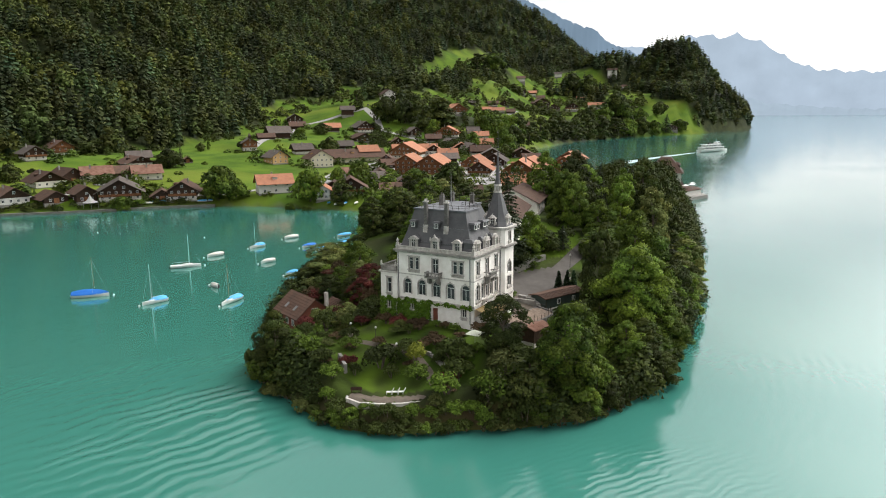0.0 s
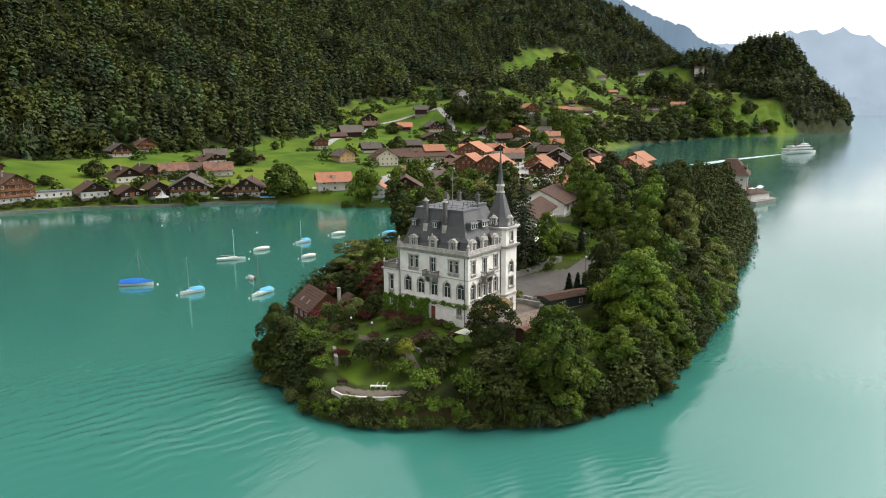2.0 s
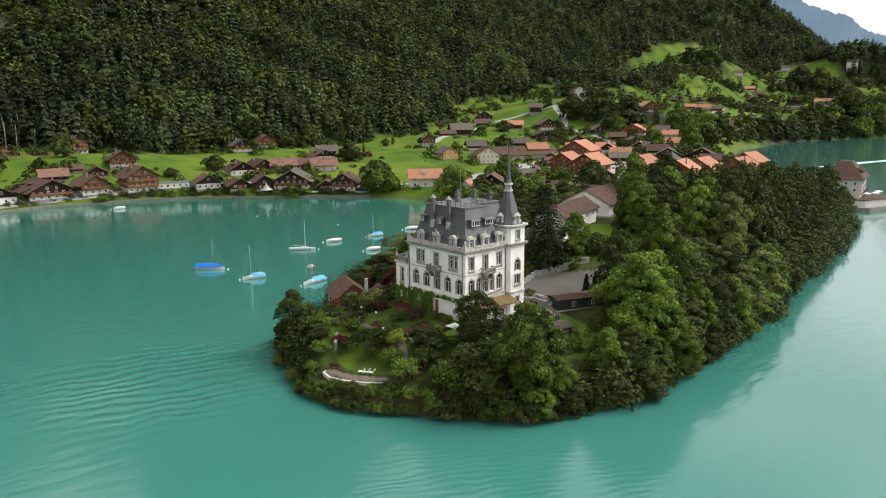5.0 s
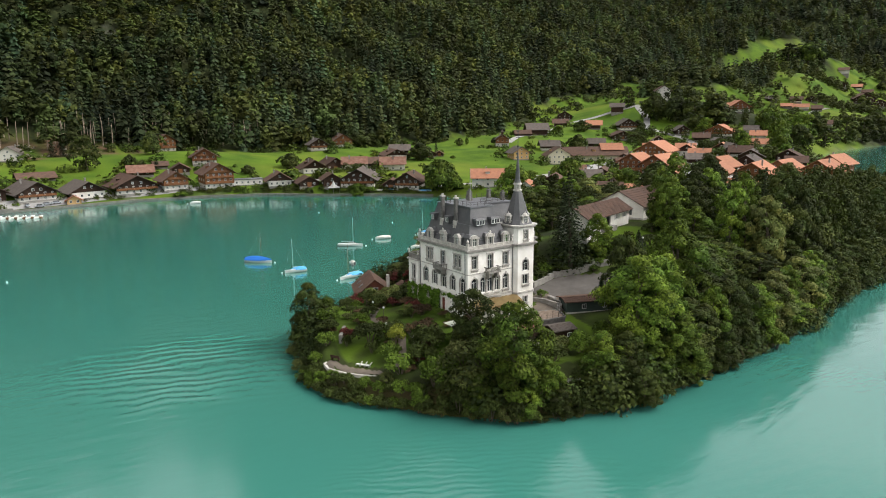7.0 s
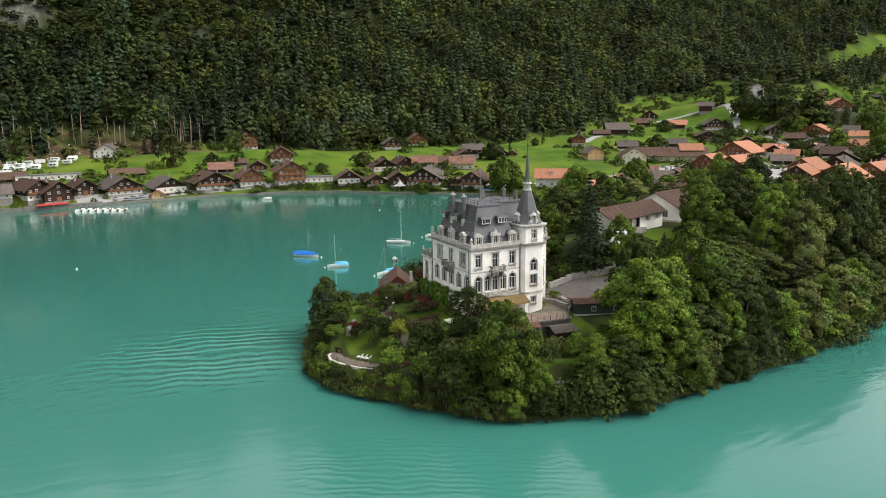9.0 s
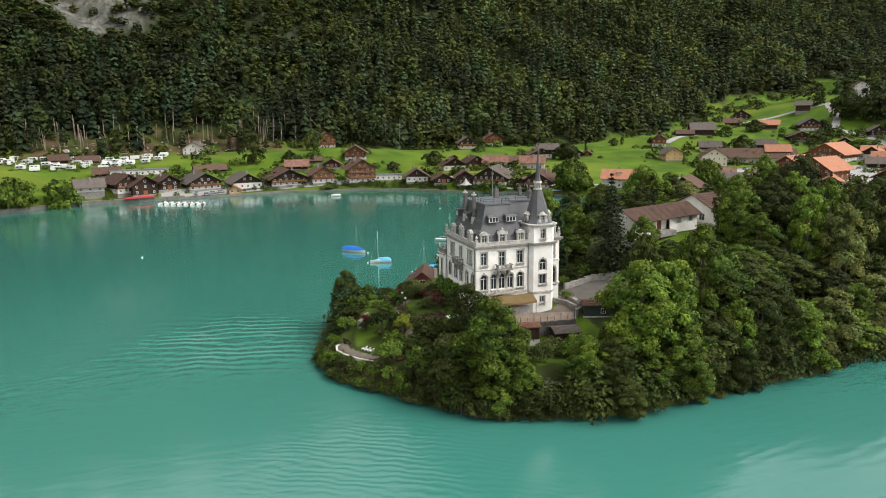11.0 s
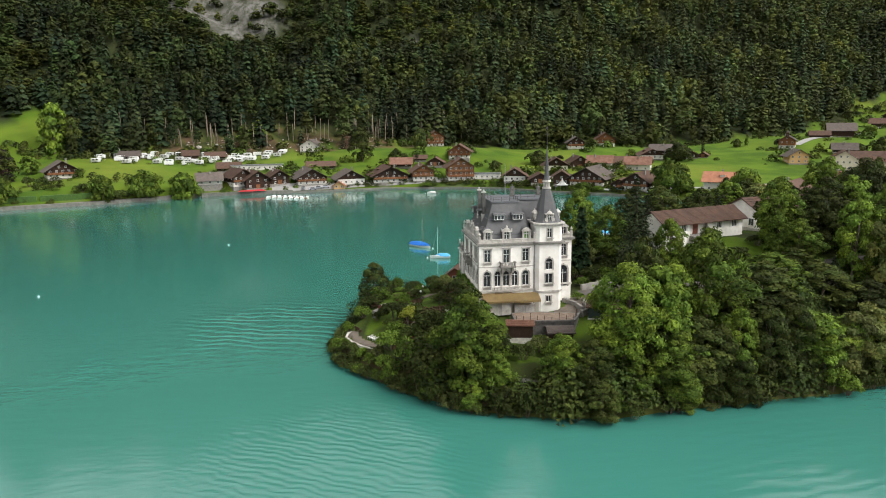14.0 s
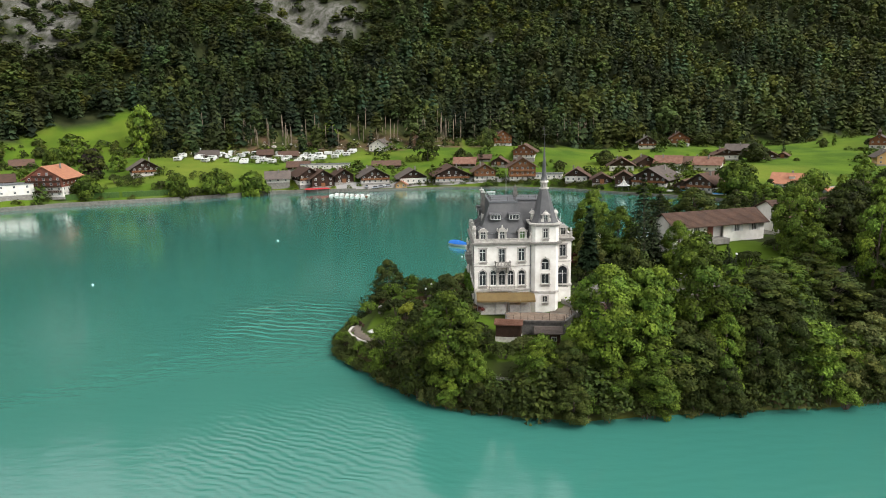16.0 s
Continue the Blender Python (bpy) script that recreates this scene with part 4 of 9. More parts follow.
def stone_dormer(m, rich=False, green=False):
    """A stone dormer window above the parapet, with its pediment and slate back."""
    bm = bmesh.new()
    for s in (-1, 1):
        box(bm, s * 0.58 - 0.13, s * 0.58 + 0.13, -0.05, 0.45, 0, 1.75)
        box(bm, s * 0.74 - 0.08, s * 0.74 + 0.08, -0.1, 0.3, 0, 0.55)
    box(bm, -0.45, 0.45, 0, 0.4, 0, 0.25)
    box(bm, -0.84, 0.84, -0.16, 0.5, 1.75, 1.88)
    n = 9
    for k in range(n):
        a0, a1 = math.pi * k / n, math.pi * (k + 1) / n
        vs = [bm.verts.new((math.cos(a) * 0.70, y, 1.88 + math.sin(a) ** 1.4 * (0.56 if rich else 0.46))) for y in (-0.1, 0.45) for a in (a0, a1)]
        lo = [bm.verts.new((math.cos(a) * 0.70, y, 1.88)) for y in (-0.1, 0.45) for a in (a0, a1)]
        bm.faces.new((vs[0], vs[1], vs[3], vs[2]))
        bm.faces.new((vs[0], lo[0], lo[1], vs[1]))
        bm.faces.new((vs[2], vs[3], lo[3], lo[2]))
    if rich:
        prism(bm, ring(0.15, 8, 0, 0.1), 2.38, 2.65, top=1.2, centre=(0, 0.1))
        prism(bm, ring(0.18, 8, 0, 0.1), 2.65, 2.9, top=0.2, centre=(0, 0.1))
        for s in (-1, 1):
            prism(bm, ring(0.13, 6, s * 0.85, 0.1), 1.92, 2.35, top=0.4, centre=(s * 0.85, 0.1))
    d = part_pieces("dormer", bm, M_STONE, castle, "dormer_moulding")
    d.matrix_local = m
    bm = bmesh.new()
    box(bm, -0.72, 0.72, 0.45, 2.2, 0, 1.8)
    prism(bm, [(-0.8, 0.45), (0.8, 0.45), (0.8, 2.6), (-0.8, 2.6)], 1.8, 2.3, top=0.5, centre=(0, 1.5))
    part("dormer_roof", bm, M_SLATE, d)
    bm = bmesh.new()
    frame_bars(bm, 0.9, 1.5, False, 2, (1.05,))
    bmesh.ops.translate(bm, verts=bm.verts, vec=(0, 0.05, 0.25))
    part("window_frame", bm, M_FRAME, d)
    bm = bmesh.new()
    box(bm, -0.45, 0.45, 0.28, 0.3, 0.25, 1.75)
    part("pane", bm, M_SHUTTER if green else M_GLASS, d, "closed green shutter" if green else "")


M_SHUTTER = material("green_paint", (0.10, 0.20, 0.06), 0.6, second=(0.08, 0.16, 0.05), grain=0.4)
for u, rich in ((3.2, False), (7.3, True), (11.4, False)):
    stone_dormer(SIDE_A @ Matrix.Translation((u, -0.02, 20.35)), rich)
for u, rich in ((1.5, False), (4.75, True), (8.2, False)):
    stone_dormer(SIDE_B @ Matrix.Translation((u, -0.02, 20.35)), rich, u > 8)
stone_dormer(pose(0, 3.0, 0) @ Matrix.Translation((15.75, -0.02, 20.35)))


def slate_dormer(m, w, lights):
    bm = bmesh.new()
    box(bm, -w / 2 - 0.12, w / 2 + 0.12, 0.1, 2.0, 0, 0.95)
    prism(bm, [(-w / 2 - 0.3, -0.2), (w / 2 + 0.3, -0.2), (w / 2 + 0.2, 2.4), (-w / 2 - 0.2, 2.4)], 0.95, 1.2, top=0.85, centre=(0, 1.2))
    d = part("attic_dormer", bm, M_SLATE, castle)
    d.matrix_local = m
    bm = bmesh.new()
    frame_bars(bm, w, 0.85, False, lights, ())
    bmesh.ops.translate(bm, verts=bm.verts, vec=(0, -0.17, 0.07))
    part("window_frame", bm, M_FRAME, d)
    bm = bmesh.new()
    box(bm, -w / 2, w / 2, 0.05, 0.09, 0.07, 0.92)
    part("pane", bm, M_GLASS, d)


for u, y in ((2.45, 1.2), (6.9, 1.2)):
    slate_dormer(SIDE_A @ Matrix.Translation((u, y, 23.9)), 0.75, 2)
for u in (3.75, 6.95):
    slate_dormer(SIDE_B @ Matrix.Translation((u, 1.35, 23.9)), 1.7, 3)
M_SOOT = material("sooty_stone", (0.150, 0.140, 0.128), 0.9, second=(0.075, 0.070, 0.064), grain=0.5, bump=0.5, bump_grain=0.25, fine=0.2)
# tall chimneys on the garden slope and on the flat
for x, y, z0, z1 in ((2.0, 9.95, 22.9, 28.6), (2.0, 6.0, 22.9, 28.6), (8.2, 10.4, 26.9, 28.9), (13.3, 11.2, 25.6, 28.7), (13.3, 7.2, 25.6, 28.6)):
    bm = bmesh.new()
    prism(bm, [(x - 0.40, y - 0.44), (x + 0.40, y - 0.44), (x + 0.40, y + 0.44), (x - 0.40, y + 0.44)], z0, z0 + 1.5, top=0.85, centre=(x, y))
    c = part("chimney", bm, M_STONE if z0 < 24 else M_SOOT, castle)
    bm = bmesh.new()
    box(bm, x - 0.26, x + 0.26, y - 0.29, y + 0.29, z0 + 1.5, z1 - 0.45)
    for k in (0.35, 0.7):
        zb = z0 + 1.5 + (z1 - z0 - 1.95) * k
        box(bm, x - 0.30, x + 0.30, y - 0.33, y + 0.33, zb, zb + 0.1)
    part("shaft", bm, M_SOOT, c)
    bm = bmesh.new()
    box(bm, x - 0.36, x + 0.36, y - 0.40, y + 0.40, z1 - 0.45, z1 - 0.25)
    for s in (-0.16, 0.16):
        prism(bm, ring(0.13, 8, x, y + s), z1 - 0.25, z1 + 0.1, top=0.8, centre=(x, y + s))
    part("cap", bm, M_STONE if z0 < 24 else M_SOOT, c)
bm = bmesh.new()
prism(bm, ring(0.07, 8, 6.2, 7.5), 26.9, 33.0, top=0.4, centre=(6.2, 7.5))
part("flagpole", bm, M_METAL, castle)

# corner turret
TX, TY = 12.05, 1.65


def turret_outline(r, cut):
    k = r - cut
    return [(TX + x, TY + y) for x, y in ((-r, -k), (-k, -r), (k, -r), (r, -k), (r, k), (k, r), (-k, r), (-r, k))]


bm = bmesh.new()
front = TY - 2.3
wall_slab(bm, TX - 1.75, TX + 1.75, 5.5, 23.3, [hole(TX, 13.0, 1.3, 1.7), hole(TX, 15.4, 1.3, 2.0), hole(TX, 9.7, 0.9, 1.1), hole(TX, 20.95, 0.85, 1.6)], pose(0, front, 0))
wall_slab(bm, TY - 1.75, TY + 1.75, 5.5, 23.3, [hole(TY, 13.0, 1.1, 1.7), hole(TY, 16.4, 1.1, 2.0), hole(TY, 20.95, 0.85, 1.6)], pose(TX + 2.3, 0, 0, 0, 0, 90))
turret = part("turret", bm, M_RENDER, castle)
bm = bmesh.new()
for s in (-1, 1):
    for t in (-1, 1):
        pts = [(TX + s * 2.3, TY + t * 1.75), (TX + s * 1.75, TY + t * 2.3), (TX + s * 1.35, TY + t * 1.9), (TX + s * 1.9, TY + t * 1.35)]
        prism(bm, pts if s * t > 0 else pts[::-1], 5.5, 23.3)
box(bm, TX - 2.3, TX - 1.85, TY - 1.75, TY + 1.75, 5.5, 23.3)
box(bm, TX - 1.75, TX + 1.75, TY + 1.85, TY + 2.3, 5.5, 23.3)
part_pieces("turret_corner", bm, M_RENDER, castle, "corner_moulding")
window(turret, pose(0, front, 0), TX, 15.4, 1.3, 2.0, arch=True, lights=2, bars=(1.3,), sill=False)
window(turret, pose(0, front, 0), TX, 13.0, 1.3, 1.7, lights=2, bars=(), hood=False)
window(turret, pose(0, front, 0), TX, 9.7, 0.9, 1.1, lights=2, hood=False)
window(turret, pose(0, front, 0), TX, 20.95, 0.85, 1.6, lights=2, bars=(1.1,), hood=False)
window(turret, pose(TX + 2.3, 0, 0, 0, 0, 90), TY, 13.0, 1.1, 1.7, lights=2, hood=False)
window(turret, pose(TX + 2.3, 0, 0, 0, 0, 90), TY, 16.4, 1.1, 2.0, arch=True, lights=2, bars=(1.3,), sill=False)
window(turret, pose(TX + 2.3, 0, 0, 0, 0, 90), TY, 20.95, 0.85, 1.6, lights=2, hood=False)
for z0, z1, out, mat in ((11.4, 11.75, 0.14, M_STONE), (19.85, 20.05, 0.25, M_STONE), (20.05, 20.3, 0.5, M_GREY_STONE), (23.0, 23.25, 0.25, M_STONE), (23.25, 23.5, 0.45, M_STONE)):
    bm = bmesh.new()
    prism(bm, turret_outline(2.3 + out, 0.6), z0, z1)
    part("turret_cornice", bm, mat, castle)
bm = bmesh.new()
prev, levels = None, ((2.35, 23.5), (1.95, 24.3), (1.6, 25.4), (1.2, 27.0), (0.75, 28.6), (0.55, 29.2))
for r, z in levels:
    row = [bm.verts.new((x, y, z)) for x, y in turret_outline(r, r * 0.45)]
    if prev:
        for i in range(8):
            bm.faces.new((prev[i], prev[(i + 1) % 8], row[(i + 1) % 8], row[i]))
    prev = row
bm.faces.new(prev)
part("turret_roof", bm, M_SLATE, castle)
for turn in (0, 90, 180, 270):
    m = Matrix.Translation((TX, TY, 23.5)) @ pose(0, 0, 0, 0, 0, turn) @ Matrix.Translation((0, -2.2, 0)) @ Matrix.Scale(0.78, 4)
    bm = bmesh.new()
    for s in (-1, 1):
        box(bm, s * 0.62 - 0.17, s * 0.62 + 0.17, -0.05, 0.9, 0, 1.75)
        box(bm, s * 0.95 - 0.12, s * 0.95 + 0.12, 0, 0.4, 0, 1.0)
    box(bm, -0.45, 0.45, 0, 0.4, 0, 0.25)
    box(bm, -0.95, 0.95, -0.16, 0.9, 1.75, 1.95)
    prism(bm, ring(0.8, 10, 0, 0.3), 1.95, 2.45, top=0.45, centre=(0, 0.3))
    prism(bm, ring(0.16, 6, 0, 0.2), 2.45, 2.85, top=0.4, centre=(0, 0.2))
    d = part("turret_dormer", bm, M_STONE, castle)
    d.matrix_local = m
    bm = bmesh.new()
    box(bm, -0.45, 0.45, 0.22, 0.26, 0.25, 1.75)
    part("pane", bm, M_GLASS, d)
    bm = bmesh.new()
    frame_bars(bm, 0.9, 1.5, False, 2, (1.05,))
    bmesh.ops.translate(bm, verts=bm.verts, vec=(0, -0.05, 0.25))
    part("window_frame", bm, M_FRAME, d)
bm = bmesh.new()
prism(bm, ring(0.8, 8, TX, TY), 29.1, 29.35)
for x, y in ring(0.5, 8, TX, TY, math.pi / 8):
    box(bm, x - 0.07, x + 0.07, y - 0.07, y + 0.07, 29.35, 30.25)
prism(bm, ring(0.38, 8, TX, TY), 29.35, 30.25)
prism(bm, ring(0.78, 8, TX, TY), 30.25, 30.55, top=0.85, centre=(TX, TY))
part("lantern", bm, M_STONE, castle)
bm = bmesh.new()
prev = None
for r, z in ((0.62, 30.55), (0.42, 31.2), (0.33, 32.5), (0.2, 34.4), (0.08, 36.0), (0.03, 36.4)):
    row = [bm.verts.new((x, y, z)) for x, y in ring(r, 8, TX, TY)]
    if prev:
        for i in range(8):
            bm.faces.new((prev[i], prev[(i + 1) % 8], row[(i + 1) % 8], row[i]))
    prev = row
bm.faces.new(prev)
part("spire", bm, M_SLATE, castle)
bm = bmesh.new()
prism(bm, ring(0.04, 6, TX, TY), 36.3, 39.7)
box(bm, TX - 0.45, TX + 0.45, TY - 0.03, TY + 0.03, 38.2, 38.27)
box(bm, TX - 0.03, TX + 0.03, TY - 0.45, TY + 0.45, 38.2, 38.27)
prism(bm, ring(0.14, 8, TX, TY), 36.6, 36.85)
box(bm, TX - 0.3, TX + 0.05, TY - 0.02, TY + 0.02, 39.1, 39.4)
part("weather_vane", bm, M_IRON, castle)


def baluster_row(bm, m, u0, u1, y0, y1, z, h):
    """A pierced stone railing round a balcony."""
    box(bm, u0, u1, y0, y1, z, z + 0.14, m)
    for a, b, c, d in ((u0, u1, y0, y0 + 0.16), (u0, u0 + 0.16, y0, y1), (u1 - 0.16, u1, y0, y1)):
        box(bm, a, b, c, d, z + 0.14, z + 0.26, m)
        box(bm, a - 0.03, b + 0.03, c - 0.03, d + 0.03, z + h - 0.14, z + h, m)
        n = max(1, int(max(b - a, d - c) / 0.24))
        for k in range(n):
            x, y = a + (b - a) * (k + 0.5) / n, c + (d - c) * (k + 0.5) / n
            prism(bm, ring(0.065, 6, x, y), z + 0.26, z + h - 0.14, m)


for m, u in ((SIDE_A, 7.4), (SIDE_B, 4.75)):
    bm = bmesh.new()
    baluster_row(bm, m, u - 1.35, u + 1.35, -1.25, -0.1, 16.1, 1.0)
    for s in (-0.85, 0.85):
        prism(bm, [(u + s - 0.18, -1.0), (u + s + 0.18, -1.0), (u + s + 0.18, -0.1), (u + s - 0.18, -0.1)], 15.3, 16.1, m)
        box(bm, u + s - 0.2, u + s + 0.2, -0.45, -0.05, 15.0, 15.4, m)
    part("balcony", bm, M_GREY_STONE, castle, "weathered grey stone balcony on brackets")
bm = bmesh.new()
baluster_row(bm, SIDE_B, 2.45, 6.95, -0.5, -0.1, 11.85, 0.8)
part("terrace_balustrade", bm, M_STONE, castle)

# low oriel wing with its roof terrace
bm = bmesh.new()
ORIEL = pose(-0.4, 17.7, 0, 0, 0, -90)
wall_slab(bm, 0, 3.2, 5.5, 16.1, [hole(1.75, 12.6, 0.85, 2.6), hole(1.75, 9.9, 0.8, 1.3)], ORIEL)
for x0, x1, y0, y1 in ((0.05, 5.0, 17.3, 17.7), (4.6, 5.0, 14.5, 17.3), (-0.4, 0.05, 14.45, 14.5)):
    box(bm, x0, x1, y0, y1, 5.5, 16.1)
box(bm, 0.05, 4.6, 14.5, 17.3, 15.8, 16.05)
oriel = part("oriel_wing", bm, M_RENDER, castle)
window(oriel, ORIEL, 1.75, 12.6, 0.85, 2.6, lights=1, bars=(1.7,))
window(oriel, ORIEL, 1.75, 9.9, 0.8, 1.3, lights=2, hood=False)
bm = bmesh.new()
box(bm, -0.65, 5.2, 14.5, 17.95, 16.1, 16.35)
part("cornice", bm, M_STONE, oriel)
bm = bmesh.new()
baluster_row(bm, ORIEL, 0.05, 3.15, 0.0, 4.6, 16.35, 0.95)
part("balustrade", bm, M_GREY_STONE, oriel)
for x, y in ((-0.3, 17.6), (-0.3, 14.7)):
    urn(x, y, 17.2, 0.6)
# rain pipes
for m, u in ((SIDE_A, 0.25), (SIDE_A, 13.85), (SIDE_B, 9.55)):
    bm = bmesh.new()
    prism(bm, ring(0.07, 6, u, -0.1), 9.0, 19.8, m)
    part("rain_pipe", bm, M_LEAD, castle)

# ---- tree kinds for the peninsula and the village ----
def tube(bm, pts, radii, sides=6):
    """A bent, tapering limb."""
    prev = None
    for (p, r) in zip(pts, radii):
        row = [bm.verts.new((p[0] + r * math.cos(2 * math.pi * i / sides), p[1] + r * math.sin(2 * math.pi * i / sides), p[2])) for i in range(sides)]
        if prev:
            for i in range(sides):
                bm.faces.new((prev[i], prev[(i + 1) % sides], row[(i + 1) % sides], row[i]))
        prev = row
    bm.faces.new(prev)


def clump_leaves(rng, centres, spread, each, size):
    verts, faces, base = [], [], 0
    for c, s in zip(centres, spread):
        d = rng.normal(size=(each, 3))
        d /= np.linalg.norm(d, axis=1)[:, None]
        d[:, 2] = np.where(d[:, 2] < -0.25, -d[:, 2], d[:, 2])
        p = c + d * rng.uniform(0.7, 1.12, (each, 1)) * s
        v, f = leaf_tips(p, size, rng, d * 0.9 + (0, 0, 0.4))
        verts.append(v)
        faces.append(f + base)
        base += len(v)
    return np.concatenate(verts), np.concatenate(faces)


def spray_crown(rng, n, each, size, h, r, low):
    """Leaves of a crown: rounded, slightly drooping lobes set all round an uneven dome. Returns vertices, faces, tints, lobe centres."""
    p1, p2, p3 = rng.uniform(0, 6.28, 3)
    big = max(1.0, math.sqrt(55 / n))
    verts, faces, tints, centres, base = [], [], [], [], 0
    for k in range(n):
        u = ((k + rng.uniform(0, 1)) / n) ** 0.9
        a = k * 2.39996 + rng.uniform(-0.5, 0.5)
        rad = r * np.interp(u, [0, 0.12, 0.35, 0.6, 0.8, 0.93, 1], [0.62, 0.84, 1.0, 0.95, 0.74, 0.45, 0.12])
        rad *= 1 + 0.16 * math.sin(2 * a + p1 + 4 * u) + 0.11 * math.sin(5 * a + p2 - 7 * u)
        q = 1 - 0.5 * rng.uniform(0, 1) ** 2
        s = r * rng.uniform(0.19, 0.36) * (1.08 - 0.3 * u) * big
        c = np.array([math.cos(a) * (rad * q - s * 0.6), math.sin(a) * (rad * q - s * 0.6), h * (low + (0.95 - low) * u) + 0.04 * h * math.sin(3 * a + p3)])
        out = np.array([math.cos(a), math.sin(a), 0.0])
        m = max(8, int(each * (s / (0.27 * r * big)) ** 2))
        d = rng.normal(size=(m, 3))
        d /= np.linalg.norm(d, axis=1)[:, None]
        back = d @ (out * 0.55 + (0, 0, 0.8)) < -0.3
        d[back] = -d[back]
        reach = rng.uniform(0.72, 1.06, (m, 1)) * np.where(rng.uniform(size=(m, 1)) < 0.12, rng.uniform(1.05, 1.4, (m, 1)), 1.0)
        p = c + d * reach * (s, s, s * 0.66)
        p[:, 2] -= 0.22 * np.clip((p - c) @ out, -0.3 * s, None) * (1.2 - u)
        v, f = leaf_tips(p, size, rng, d + out * 0.1 + (0, 0, 0.25), 0.36)
        tone, warm = rng.uniform(0.58, 1.4), rng.uniform(-0.08, 0.14)
        verts.append(v)
        faces.append(f + base)
        tints.append(np.tile([tone * (1 + warm), tone, tone * (1 - warm)], (len(v), 1)))
        centres.append(c)
        base += len(v)
    return np.concatenate(verts), np.concatenate(faces), np.concatenate(tints), centres


def broadleaf_template(seed, n, each, size, mat, low=0.06, h=12.0, r=4.5):
    """Crown and trunk of a broad-leaved tree, as a rule 12 m high with a crown 9 m wide."""
    rng = np.random.RandomState(seed)
    v, f, t, centres = spray_crown(rng, n, each, size, h, r, low)
    crown = fill_mesh("crown", v, f, mat, t)
    bm = bmesh.new()
    tube(bm, [(0, 0, -0.5), (0.1, 0.05, h * 0.2), (0.0, 0.15, h * 0.45), (0.1, 0, h * 0.75)], (0.32, 0.25, 0.18, 0.06), 8)
    for c in centres[:: max(1, n // 10)]:
        z = max(h * 0.1, c[2] * 0.6)
        tube(bm, [(0, 0, z), (c[0] * 0.45, c[1] * 0.45, z + (c[2] - z) * 0.55), tuple(c)], (0.13, 0.08, 0.03), 5)
    trunk = bpy.data.meshes.new("trunk")
    bm.to_mesh(trunk)
    bm.free()
    trunk.materials.append(M_BARK)
    return trunk, crown, h, r


def far_crown(seed, n, each, size):
    """The same kind of crown, 1 m high and coarser, for trees far off."""
    v, f, t, c = spray_crown(np.random.RandomState(seed), n, each, size * 12, 12.0, 4.5, 0.05)
    return v / 12.0, f


def bush_mound(seed, n=200, size=0.095):
    rng = np.random.RandomState(seed)
    d = rng.normal(size=(n, 3))
    d /= np.linalg.norm(d, axis=1)[:, None]
    d[:, 2] = np.abs(d[:, 2])
    lump = 1 + 0.22 * np.sin(4 * np.arctan2(d[:, 1], d[:, 0]) + seed) * np.sin(5 * d[:, 2] + seed * 2)
    p = d * (rng.uniform(0.75, 1.05, n) * lump)[:, None] * (0.62, 0.62, 0.86)
    return leaf_tips(p, size, rng, d + (0, 0, 0.4))


def spruce_template(seed, tiers, each, size, mat, h=16.0, r=3.2):
    rng = np.random.RandomState(seed)
    pts, outs = [], []
    for k in range(tiers):
        u = k / (tiers - 1)
        rad, z = r * (1 - u) ** 0.9 + 0.1, 1.2 + (h - 1.4) * u
        boughs = max(4, int(13 * (1 - u) + 4))
        for a in np.linspace(0, 2 * math.pi, boughs, endpoint=False) + rng.uniform(0, 6):
            a += rng.uniform(-0.2, 0.2)
            length = rad * rng.uniform(0.75, 1.15)
            for q in np.linspace(0.25, 1, each):
                side = rng.uniform(-0.35, 0.35) * q
                pts.append((math.cos(a + side) * length * q, math.sin(a + side) * length * q, z - 0.38 * length * q ** 1.5 + rng.uniform(-0.1, 0.1)))
                outs.append((math.cos(a) * 0.5, math.sin(a) * 0.5, 1.2))
    v, f = leaf_quads(np.array(pts), size, rng, 0.0, np.array(outs))
    crown = fill_mesh("crown", v, f, mat)
    bm = bmesh.new()
    tube(bm, [(0, 0, -0.5), (0, 0, h * 0.5), (0, 0, h * 0.97)], (0.3, 0.16, 0.03), 7)
    trunk = bpy.data.meshes.new("trunk")
    bm.to_mesh(trunk)
    bm.free()
    trunk.materials.append(M_BARK)
    return trunk, crown, h, r


def shrub_template(seed, n, each, size, mat, h=2.4, r=1.7):
    rng = np.random.RandomState(seed)
    centres, spread = [], []
    for _ in range(n):
        a, q = rng.uniform(0, 2 * math.pi), rng.uniform(0, 1) ** 0.5
        z = h * (0.25 + 0.5 * math.sqrt(max(0, 1 - q * q)) * rng.uniform(0.6, 1.1))
        centres.append(np.array([math.cos(a) * r * 0.75 * q, math.sin(a) * r * 0.75 * q, z]))
        s = rng.uniform(0.4, 0.7)
        spread.append(np.array([s, s, s * 0.8]))
    v, f = clump_leaves(rng, centres, spread, each, size)
    crown = fill_mesh("crown", v, f, mat)
    bm = bmesh.new()
    for c in centres[:5]:
        tube(bm, [(c[0] * 0.1, c[1] * 0.1, -0.3), (c[0] * 0.6, c[1] * 0.6, c[2] * 0.6), tuple(c)], (0.07, 0.05, 0.02), 5)
    trunk = bpy.data.meshes.new("stem")
    bm.to_mesh(trunk)
    bm.free()
    trunk.materials.append(M_BARK)
    return trunk, crown, h, r


